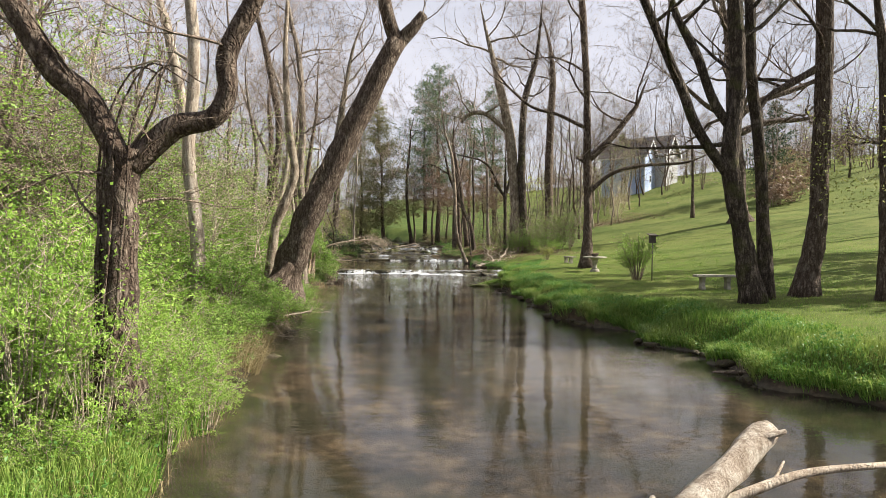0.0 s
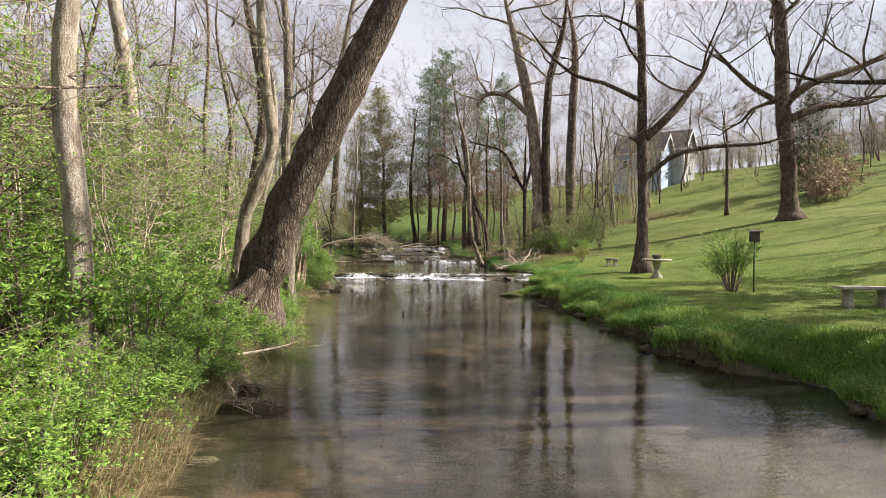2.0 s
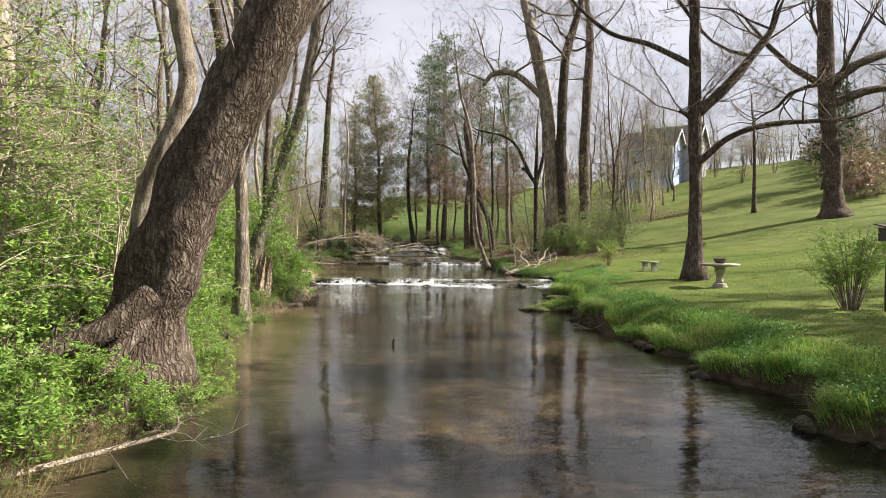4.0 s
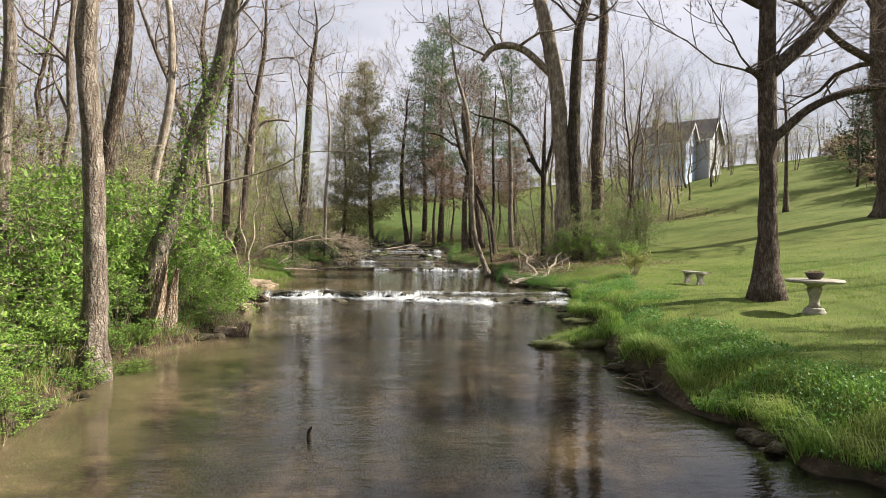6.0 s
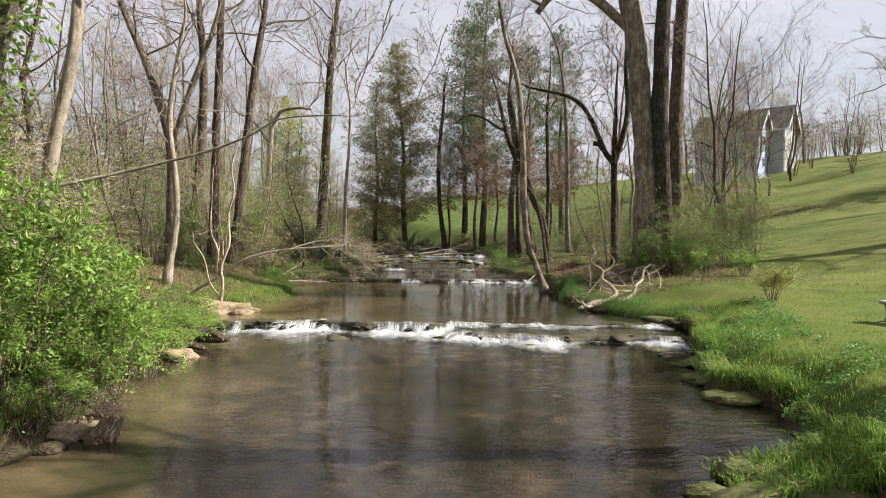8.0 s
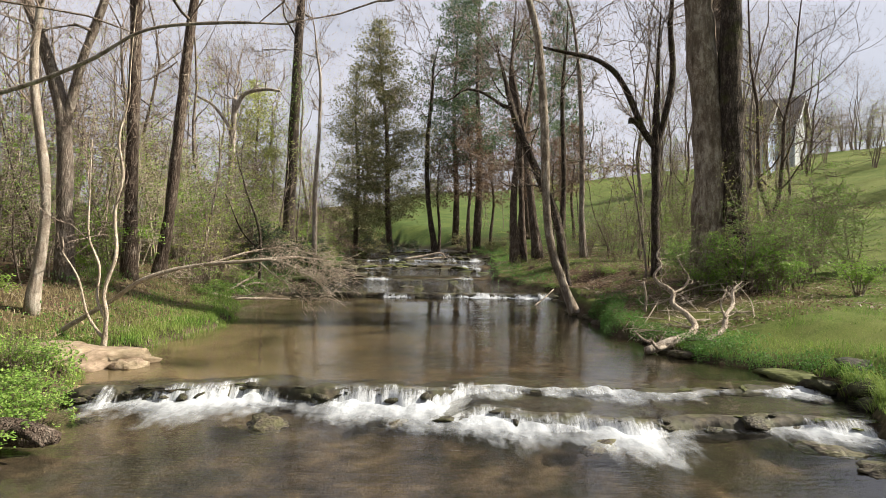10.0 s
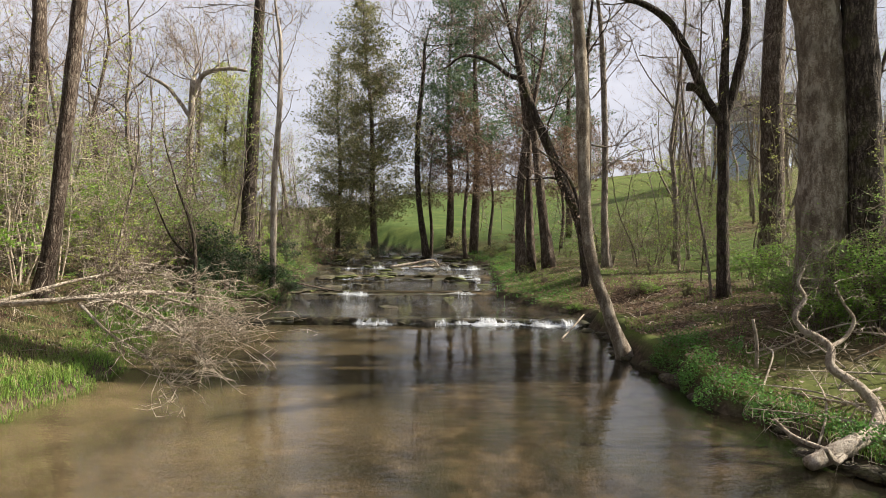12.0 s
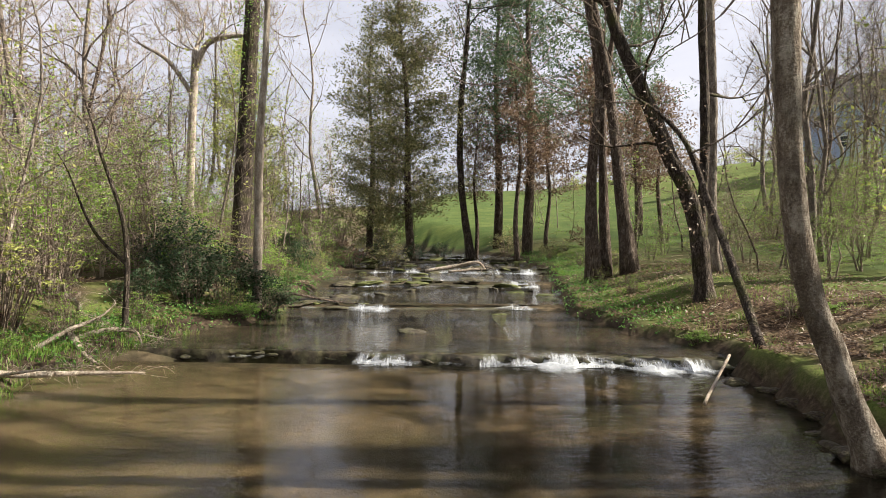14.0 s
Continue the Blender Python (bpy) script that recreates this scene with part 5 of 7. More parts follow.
for x, y in ((-9, 30), (-10, 26), (-9.4, 22), (-10, 18), (-9.8, 13), (-11, 9), (-12.5, 15), (-13, 22), (-12.6, 29), (-13.4, 36), (-14, 43), (-11, 34), (-12, 40), (-9.4, 47.5), (-13, 47), (-12, 54), (-15, 58), (-14, 64), (-11, 61), (-16, 30), (-17, 20), (-16, 10), (-17, 40), (-18, 50), (-10.6, 50.6)):
    bush(SH_TALL, x, y, wood_rng.uniform(0.75, 1.15), wood_rng.uniform(0.8, 1.1))
for x, y, s in ((-6.9, 49.8, 1.15), (-5.7, 49.0, 0.95), (-6.3, 48.5, 0.9), (-5.0, 49.5, 0.65), (-7.8, 50.8, 1.2), (-6.8, 47.7, 0.6), (-6.8, 58, 0.8)):
    bush(SH_DARK, x, y, s)
for x, y in ((-7.4, 43.6), (-8.6, 41.6), (-8.8, 35.6), (-7.2, 52.4), (-6.4, 54.0), (-7.0, 55.6), (-6.8, 60), (-7.4, 64), (-9.0, 48.6)):
    bush(SH_THIN + SH_TALL[:1], x, y, wood_rng.uniform(0.45, 0.75), wood_rng.uniform(0.7, 1.0))
for x, y, s in ((18, 72.5, 0.9), (20, 74, 0.9), (24, 78.6, 0.8), (27, 80, 0.8), (21.5, 75, 0.8), (23, 82, 0.9), (25, 84, 0.9), (15.5, 68, 0.8), (17, 70, 0.9), (27.5, 83, 0.7), (13, 60, 0.9), (12, 63, 0.9)):
    bush(SH_THIN, x, y, s, 0.8)
for k in range(6):                               # brown brush along the top of the lawn, before the house
    y = 63 + 3.8 * k
    bush(BRUSH[2:3] + BRUSH[:1], 0.43 * (y - 19) + wood_rng.uniform(-1.2, 1.6), y, wood_rng.uniform(0.8, 1.2), 0.9)
# the twiggy understory of the wood, thickest towards the water
brush_rng = random.Random(9)
thick = []
while len(thick) < 70:
    y = brush_rng.uniform(7, 70)
    x = left_edge(y) - 1.9 - abs(brush_rng.gauss(0, 4.0))
    if x > -20 and not (33 < y < 43 and x > -9.5) and all((x - a) ** 2 + (y - b) ** 2 > 1.0 for a, b in thick):
        thick.append((x, y))
        bush(BRUSH if y > 20 else [BRUSH[1], BRUSH[3]], x - (1.6 if y < 18 else 0), y, brush_rng.uniform(0.7, 1.15), brush_rng.uniform(0.8, 1.15))
for x, y, s in ((10.2, 48.6, 0.5), (8.2, 53.5, 0.5), (7.2, 57.0, 0.5), (13.2, 62.0, 0.7), (15.6, 64.5, 0.9), (17.4, 67.5, 0.9), (19.2, 70.5, 0.8), (22.6, 75.5, 0.8), (18.6, 74.0, 0.9), (9.4, 60.0, 0.5), (8.6, 66.5, 0.6), (-9.4, 74, 0.9), (12.6, 70, 0.8)):
    bush(BRUSH, x, y, s, 1.0)
far = []
while len(far) < 32:
    y = brush_rng.uniform(26, 96)
    x = -15 - abs(brush_rng.gauss(0, 1)) * 14
    if -x < 0.8 * (y + 2) and all((x - a) ** 2 + (y - b) ** 2 > 6.0 for a, b in far):
        far.append((x, y))
        bush(BRUSH_FAR, x, y, brush_rng.uniform(0.75, 1.2), brush_rng.uniform(0.8, 1.15))
for x, y in ((-12, 82), (-8.5, 86), (-17, 84), (-6, 92), (-11, 96), (34, 84), (38, 88), (41, 80), (36, 78)):
    bush(BRUSH_FAR, x, y, brush_rng.uniform(0.6, 0.9), 0.9)
for x, y, s in ((-7.2, 8.6, 1.5), (-8.4, 11.4, 1.7), (-6.9, 12.4, 1.3), (-8.0, 15.0, 1.6), (-9.6, 13.2, 1.8), (-7.6, 18.2, 1.4)):
    bush([BRUSH[3], BRUSH[1]], x, y, s, 1.05)
for x, y, s, q in ((-3.25, 15.3, 0.46, 1.05), (-2.95, 15.65, 0.36, 0.95), (-4.0, 18.3, 0.5, 1.0), (-4.2, 19.3, 0.5, 0.9), (-4.35, 20.4, 0.5, 0.9), (-4.75, 21.4, 0.5, 0.9), (-4.6, 23.6, 0.42, 0.9), (-4.4, 24.4, 0.36, 0.8), (-3.6, 15.35, 0.42, 1.0), (-3.15, 15.75, 0.34, 0.9), (-3.0, 16.6, 0.36, 0.9), (-3.2, 17.2, 0.45, 1.1), (-3.2, 11.3, 0.5, 1.0), (-3.15, 12.3, 0.55, 0.9), (-3.35, 13.2, 0.6, 1.0), (-3.5, 14.2, 0.6, 1.0), (-3.0, 10.3, 0.5, 0.9), (-2.9, 9.2, 0.5, 0.9), (-3.9, 12.6, 0.8, 1.2), (-3.6, 15.2, 0.5, 0.9), (-4.3, 14.9, 0.75, 1.0), (-3.35, 17.2, 0.42, 0.8), (-3.5, 18.0, 0.5, 0.9), (-4.0, 15.7, 0.55, 0.8), (-4.1, 22.1, 0.35, 0.8), (-4.6, 22.2, 0.55, 1.0), (-3.95, 23.1, 0.32, 0.7)):
    bush(SH_GREEN, x, y, s, q)
for x, y, s in ((-4.6, 7.6, 0.8), (-5.6, 8.4, 1.0), (-5.0, 10.2, 0.95), (-6.3, 10.6, 1.15), (-5.4, 12.8, 1.1), (-4.6, 13.6, 0.85), (-6.6, 14.2, 1.25), (-5.2, 15.4, 1.05), (-6.0, 17.2, 1.15), (-5.0, 18.8, 1.0), (-7.2, 16.2, 1.3), (-6.2, 19.6, 1.2), (-7.4, 12.0, 1.3), (-8.4, 9.6, 1.3), (-8.8, 14.6, 1.4), (-8.2, 18.0, 1.35), (-7.4, 22.2, 1.2), (-5.7, 22.4, 0.9)):
    bush(BRUSH_LEAFY, x, y, s, brush_rng.uniform(0.95, 1.15))
for x, y, s in ((9.2, 41.2, 0.85), (9.8, 42.8, 1.0), (9.0, 44.6, 1.0), (10.2, 41.2, 0.75), (10.8, 44.0, 1.0)):
    bush(BRUSH_LEAFY[1:], x, y, s, 1.0)
for x, y, s in ((5.6, 39.9, 0.5), (6.1, 39.7, 0.66), (6.7, 39.3, 0.68), (7.3, 39.6, 0.7), (8.0, 39.9, 0.6)):
    bush(BRUSH_LEAFY[1:], x, y, s, 1.0)
for x, y, s, q in ((5.75, 39.8, 0.55, 0.9), (6.4, 39.4, 0.75, 1.15), (7.1, 39.2, 0.7, 1.1), (6.9, 41.2, 0.7, 1.0)):
    bush(SH_GREEN, x, y, s, q)
for x, y, s in ((-4.3, 63.2, 0.9), (-3.4, 65.2, 1.0), (-5.0, 65.6, 1.2), (-2.3, 67.6, 1.0), (-5.6, 61.4, 0.8), (1.0, 68.0, 0.9), (2.8, 63.6, 0.6), (4.6, 65.4, 0.7)):
    bush(SH_DARK if s > 0.95 else SH_FAR[1:], x, y, s * 0.7, 0.9)
for x, y, s in ((6.6, 49.6, 0.6), (7.8, 50.6, 0.7), (9.2, 51.8, 0.7), (6.4, 53.8, 0.6), (7.9, 55.4, 0.7), (5.6, 57.6, 0.5), (9.8, 56.6, 0.8), (6.8, 60.2, 0.6), (10.8, 54.4, 0.8), (11.4, 50.2, 0.7), (12.2, 57.8, 0.8), (8.4, 47.6, 0.55)):
    bush([BRUSH[1], BRUSH[3]], x, y, s, 0.9)
for x, y, s in ((-9.8, 36.2, 1.0), (-10.6, 38.4, 1.1), (-9.9, 40.6, 1.0), (-11.2, 42.2, 1.2), (-9.6, 44.4, 1.0), (-10.8, 46.6, 1.2), (-9.0, 47.4, 1.0), (-12.4, 39.6, 1.2), (-12.6, 44.8, 1.3), (-9.2, 51.6, 1.1), (-10.4, 54.2, 1.2)):
    bush([BRUSH[0], BRUSH[3], BRUSH_LEAFY[0]], x, y, s, 1.0)
# tall green growth round the leaning trunks
for x, y, s, q in ((-4.9, 9.2, 0.95, 1.2), (-5.6, 11.0, 1.1, 1.25), (-4.8, 12.6, 0.95, 1.2), (-5.4, 14.2, 1.0, 1.2), (-6.4, 12.2, 1.15, 1.3), (-6.2, 9.0, 1.1, 1.2), (-6.6, 15.0, 1.1, 1.3), (-5.6, 18.4, 1.0, 1.3), (-5.1, 20.2, 0.95, 1.25), (-6.2, 21.0, 1.1, 1.35), (-5.4, 23.6, 1.0, 1.35), (-6.0, 25.6, 1.1, 1.4), (-5.1, 27.3, 1.15, 1.5), (-5.5, 28.9, 1.1, 1.45), (-4.7, 28.3, 0.9, 1.3), (-5.6, 24.6, 1.1, 1.5), (-6.9, 24.0, 1.2, 1.5), (-7.2, 28.4, 1.2, 1.5), (-6.8, 26.8, 1.1, 1.35), (-4.2, 27.9, 0.7, 1.1), (-4.4, 29.2, 0.65, 1.0), (-4.75, 30.3, 0.6, 0.9), (-4.9, 31.4, 0.6, 0.85), (-4.95, 32.6, 0.5, 0.8)):
    bush(SH_SPRING if y < 13 else SH_GREEN, x, y, s, q)
y = 32.5
while y < 66:
    if 34.3 < y < 42.5:
        y = 42.5
    bush(SH_THIN + SH_GREEN[:1] + SH_SPRING[:1], left_edge(y) - wood_rng.uniform(0.4, 1.0), y, wood_rng.uniform(0.28, 0.5), wood_rng.uniform(0.6, 0.95))
    y += wood_rng.uniform(1.0, 1.9)
y = 45.0
while y < 66:
    bush(SH_THIN, right_edge(y) + wood_rng.uniform(0.8, 2.5), y, wood_rng.uniform(0.25, 0.45), wood_rng.uniform(0.6, 0.9))
    y += wood_rng.uniform(1.6, 3.0)
for x, y, s in ((-8.4, 34.6, 0.6), (-8.9, 37.0, 0.7), (-8.0, 39.6, 0.5), (-9.6, 35.6, 0.8), (-9.2, 41.4, 0.7), (-7.3, 34.2, 0.4), (-10.2, 38.0, 0.9)):
    bush(SH_SPRING + SH_BACK[:1], x, y, s, 0.9)
for x in range(-4, 46, 3):
    bush(SH_FAR, x * 1.1 + wood_rng.uniform(-1, 1), 138 + wood_rng.uniform(-4, 4), wood_rng.uniform(1.0, 1.8), 0.9)
for k in range(20):
    f = k / 19
    bush(BRUSH_FAR[1:], 45 + 32 * f + wood_rng.uniform(-3, 3), 58 + 66 * f + wood_rng.uniform(-4, 4), wood_rng.uniform(0.7, 1.1), wood_rng.uniform(0.7, 0.95))
for k in range(18):
    f = k / 17
    bush(BRUSH_FAR[1:], 35 + 34 * f + wood_rng.uniform(-3, 3), 112 - 14 * f + wood_rng.uniform(-5, 5), wood_rng.uniform(0.7, 1.15), wood_rng.uniform(0.75, 1.0))
for k in range(34):
    x = 30 + 0.9 * k + wood_rng.uniform(-1, 1)
    bush(SH_FAR[1:], x, 50 + 1.55 * k + wood_rng.uniform(-2, 2), wood_rng.uniform(0.9, 1.5), wood_rng.uniform(0.7, 1.0))
for k, w in enumerate(SH_SPRING + SH_GREEN + SH_THIN + SH_DARK + SH_TALL + SH_FAR + SH_BACK + SH_NEAR + BRUSH + BRUSH_LEAFY + BRUSH_FAR):
    x, y = -16 - 1.7 * k, 12 + (k * 7) % 30
    w.location = (x, y, gz(x, y))
for x, y, s, q in ((-3.35, 5.9, 0.75, 1.6), (-2.5, 6.25, 0.5, 1.5), (-3.95, 6.7, 0.95, 1.5), (-2.5, 5.5, 0.34, 1.2), (-3.1, 6.7, 0.6, 1.4), (-2.75, 4.7, 0.42, 0.8), (-3.3, 5.1, 0.55, 0.9), (-2.55, 6.5, 0.4, 0.8), (-3.4, 6.4, 0.65, 1.0), (-3.9, 5.8, 0.8, 1.1), (-2.9, 3.7, 0.35, 0.6), (-3.6, 4.2, 0.5, 0.8), (-2.72, 5.2, 0.5, 2.0), (-3.15, 5.0, 0.62, 1.9), (-2.35, 5.75, 0.42, 1.5), (-3.4, 5.6, 0.6, 2.2), (-2.2, 6.4, 0.45, 1.4)):
    bush(SH_NEAR, x, y, s, q)


def vines(tree_ob, paths, label, seed):
    """Thick vines that climb a trunk, as a part of the tree."""
    rng = random.Random(seed)
    for rows in paths:
        g = Geo()
        c = spline(rows, 6)
        g.tube([Vector(p[:3]) - tree_ob.location for p in c], [float(p[3]) * rng.uniform(0.9, 1.1) for p in c], 6, 0.2, rng)
        part("vine", g, BARK_BROWN, tree_ob, label)


first_tree = bpy.data.objects["tree"]
vine_rng = random.Random(12)
paths = []
for k in range(7):
    a = vine_rng.uniform(2.6, 5.6)
    rows = []
    for f in np.linspace(0, 1, 5):
        r = 0.17 + 0.06 * vine_rng.random()
        z = 0.3 + 2.5 * f
        rows.append((-2.76 + 0.08 * f + r * math.cos(a + 0.7 * f), 5.8 + r * math.sin(a + 0.7 * f), z, 0.016 - 0.006 * f))
    side = -1 if k % 3 else 1
    end = rows[-1]
    rows.append((end[0] + side * 0.3, end[1] - 0.05, end[2] + 0.5, 0.009))
    rows.append((end[0] + side * 0.65, end[1] - 0.05, end[2] + 1.0 if side < 0 else end[2] + 0.35, 0.006))
    paths.append(rows)
vines(first_tree, paths, "woody climbing vine", 2)


def ivy(tree_ob, spine, count, reach, material, label, seed, size=0.07):
    """Leafy growth clinging to a trunk, as a part of the tree."""
    rng = random.Random(seed)
    c = spline(spine, 8)
    g = Geo()
    for _ in range(count):
        p = c[rng.randrange(len(c))]
        a = rng.uniform(0, 6.283)
        r = float(p[3]) + abs(rng.gauss(0, reach))
        q = Vector((p[0] + r * math.cos(a), p[1] + r * math.sin(a), p[2] + rng.gauss(0, 0.15))) - tree_ob.location
        al = Vector((rng.gauss(0, 1), rng.gauss(0, 1), rng.gauss(-0.3, 0.5))).normalized()
        g.leaf(q, al, al.orthogonal().normalized(), size * rng.uniform(0.7, 1.4), size * rng.uniform(0.45, 0.9))
    part("ivy", g, material, tree_ob, label, smooth=False)


for ob in list(scene.objects):
    if ob.parent is None and ob.name.startswith("tree"):
        x, y = ob.location.x, ob.location.y
        if abs(x + 4.95) < 0.01 and abs(y - 25.8) < 0.01:
            ivy(ob, [(-4.6, 25.7, 1.7, 0.17), (-4.29, 25.8, 2.56, 0.15), (-4.03, 25.8, 3.64, 0.13), (-3.6, 25.8, 4.83, 0.14)], 1300, 0.16, LEAF_GREEN, "green climbing leaves", 5)
        if abs(x + 7.3) < 0.01 and abs(y - 53.6) < 0.01:
            ivy(ob, [(-7.1, 53.6, 5.0, 0.24), (-6.95, 53.6, 7.6, 0.22), (-6.8, 53.6, 10, 0.2)], 900, 0.22, LEAF_GREEN, "green climbing leaves", 5)
        if abs(x - 4.3) < 0.01 and abs(y - 48.7) < 0.01:
            ivy(ob, [(3.9, 47.6, 2.2, 0.13), (3.4, 47.6, 3.6, 0.14), (2.7, 47.6, 4.6, 0.13)], 300, 0.5, LEAF_DRY, "curled dead leaves", 6)
        if abs(x + 2.78) < 0.01 and abs(y - 5.8) < 0.01:
            ivy(ob, [(-2.78, 5.7, 0.6, 0.3), (-2.75, 5.7, 1.3, 0.35), (-2.7, 5.7, 2.0, 0.3)], 1100, 0.3, LEAF_SPRING, "yellow-green climbing leaves", 7, 0.034)
        if abs(x - 9.55) < 0.01 and abs(y - 12.3) < 0.01:
            ivy(ob, [(9.3, 12.0, 2.6, 0.6), (9.2, 11.9, 3.4, 0.8), (9.3, 12, 4.4, 0.7)], 900, 0.5, LEAF_BUD, "pale hanging spring tassels", 8)


# ---- rocks, ledges and falling water ----
def rock_mesh(name, seed, material, flat=0.6, fine=3):
    bm = bmesh.new()
    bmesh.ops.create_icosphere(bm, subdivisions=fine, radius=0.5)
    off = Vector((seed * 3.1, seed * 1.7, 0))
    for v in bm.verts:
        d = 1 + 0.6 * noise.noise(v.co * 2.2 + off) + 0.4 * noise.noise(v.co * 5 + off) + 0.2 * noise.noise(v.co * 11 + off)
        v.co = Vector((v.co.x * d, v.co.y * d, max(-0.46, min(0.46, v.co.z * d)) * flat))
    me = bpy.data.meshes.new(name)
    bm.to_mesh(me)
    bm.free()
    me.materials.append(material)
    me.polygons.foreach_set("use_smooth", [True] * len(me.polygons))
    return me


rock_rng = random.Random(5)
WET_ROCKS = [rock_mesh("rock", s, ROCK_WET) for s in range(1, 6)]
MOSS_ROCKS = [rock_mesh("rock", s, ROCK_MOSS, 0.5) for s in range(6, 10)]
DAMP_ROCKS = [rock_mesh("rock", s, ROCK_DAMP, 0.62, 2) for s in range(14, 19)]
TAN_ROCKS = [rock_mesh("rock", s, ROCK_TAN, 0.55) for s in range(10, 13)]


def rock_at(kinds, x, y, z, size, parent=None):
    ob = new("rock", rock_rng.choice(kinds))
    ob.parent = parent
    ob.location = (x, y, z)
    ob.rotation_euler = (rock_rng.gauss(0, 0.1), rock_rng.gauss(0, 0.1), rock_rng.uniform(0, 6.28))
    ob.scale = size
    return ob


def ledge(x0, x1, line, z_top, z_low, label, kinds, step=0.34, thick=0.5):
    """A natural rock sill across the stream: an uneven slab with single rocks along its lip."""
    top = empty("rock_ledge", (0, 0, 0), label, "rock ledge", kind="structure")
    g = Geo()
    xs = np.arange(x0, x1 + 0.01, 0.12)
    prof = ((-0.02, z_low - 0.3), (0.0, (z_low + z_top) / 2), (0.04, z_top - 0.03), (0.25, z_top - 0.02), (thick, z_top - 0.06), (thick + 0.3, z_top - 0.3))
    for x in xs:
        y = line(x)
        for k, (dy, z) in enumerate(prof):
            n = noise.noise(Vector((x * 3, k * 0.9, 1.7))) + 0.7 * noise.noise(Vector((x * 8.5, k * 2.1, 4.7)))
            z -= 0.3 * max(0.0, 1 - (x - x0) / 0.7, 1 - (x1 - x) / 0.7)
            g.v.append(Vector((x, y + dy + 0.08 * n, z + 0.035 * n)))
    m = len(prof)
    for i in range(len(xs) - 1):
        for k in range(m - 1):
            g.f.append((i * m + k, i * m + k + 1, (i + 1) * m + k + 1, (i + 1) * m + k))
    part("slab", g, ROCK_DAMP, top)
    x = x0
    while x < x1:
        s = rock_rng.uniform(0.08, 0.22) * (1.6 if rock_rng.random() < 0.15 else 1.0)
        rock_at(kinds, x, line(x) + rock_rng.uniform(-0.04, 0.2), z_top - 0.085 + rock_rng.uniform(-0.09, 0.03), (s * 1.5, s, s * rock_rng.uniform(0.5, 0.9)), top)
        x += step * 0.5 * rock_rng.uniform(0.4, 1.6)
    return top


def falling_material():
    n = Nodes("falling_water")
    attr = n.t.nodes.new("ShaderNodeVertexColor")
    attr.layer_name = "froth"
    strand = n.math("ADD", n.math("MULTIPLY", n.noise(1.0, 5, n.scaled((38, 4, 4.5)), 0.75), 0.7), n.math("MULTIPLY", n.noise(17, 4, None, 0.7), 0.3))
    clump = n.noise(1.0, 3, n.scaled((4.5, 2, 1.0)))
    body = n.math("ADD", n.math("ADD", strand, n.math("MULTIPLY", clump, 0.8)), attr.outputs["Color"])
    n.link(n.range(body, 1.17, 1.6, 0.0, 0.88), n.bsdf.inputs["Alpha"])
    return n.done(n.mix(n.range(strand, 0.35, 0.65), (0.4, 0.43, 0.45), (0.74, 0.76, 0.78)), 0.3, 0.4)


def froth_material():
    n = Nodes("froth")
    attr = n.t.nodes.new("ShaderNodeVertexColor")
    attr.layer_name = "froth"
    streak = n.noise(1.0, 6, n.scaled((9, 3, 3)), 0.62)
    clump = n.noise(1.7, 5, None, 0.6)
    body = n.math("ADD", n.math("ADD", n.math("MULTIPLY", streak, 0.9), n.math("MULTIPLY", clump, 1.1)), n.math("MULTIPLY", attr.outputs["Color"], 1.15))
    thin = n.range(body, 1.2, 2.25, 0.0, 0.97)
    n.link(n.math("MULTIPLY", thin, n.range(attr.outputs["Color"], 0.0, 0.3)), n.bsdf.inputs["Alpha"])
    n.bump(n.noise(9, 6), 0.7, 0.04)
    return n.done(n.mix(n.noise(6, 5), (0.4, 0.44, 0.47), (0.68, 0.7, 0.72)), 0.6, 0.2)


FALLING, FROTH = falling_material(), froth_material()


def shaded(g, col, name, material, top, label):
    """Links a mesh whose vertices carry how thick the white water is."""
    me = g.mesh(name, material)
    layer = me.color_attributes.new("froth", "FLOAT_COLOR", "POINT")
    layer.data.foreach_set("color", np.repeat(np.array(col), 4).astype(float))
    part(name, me, material, top, label)


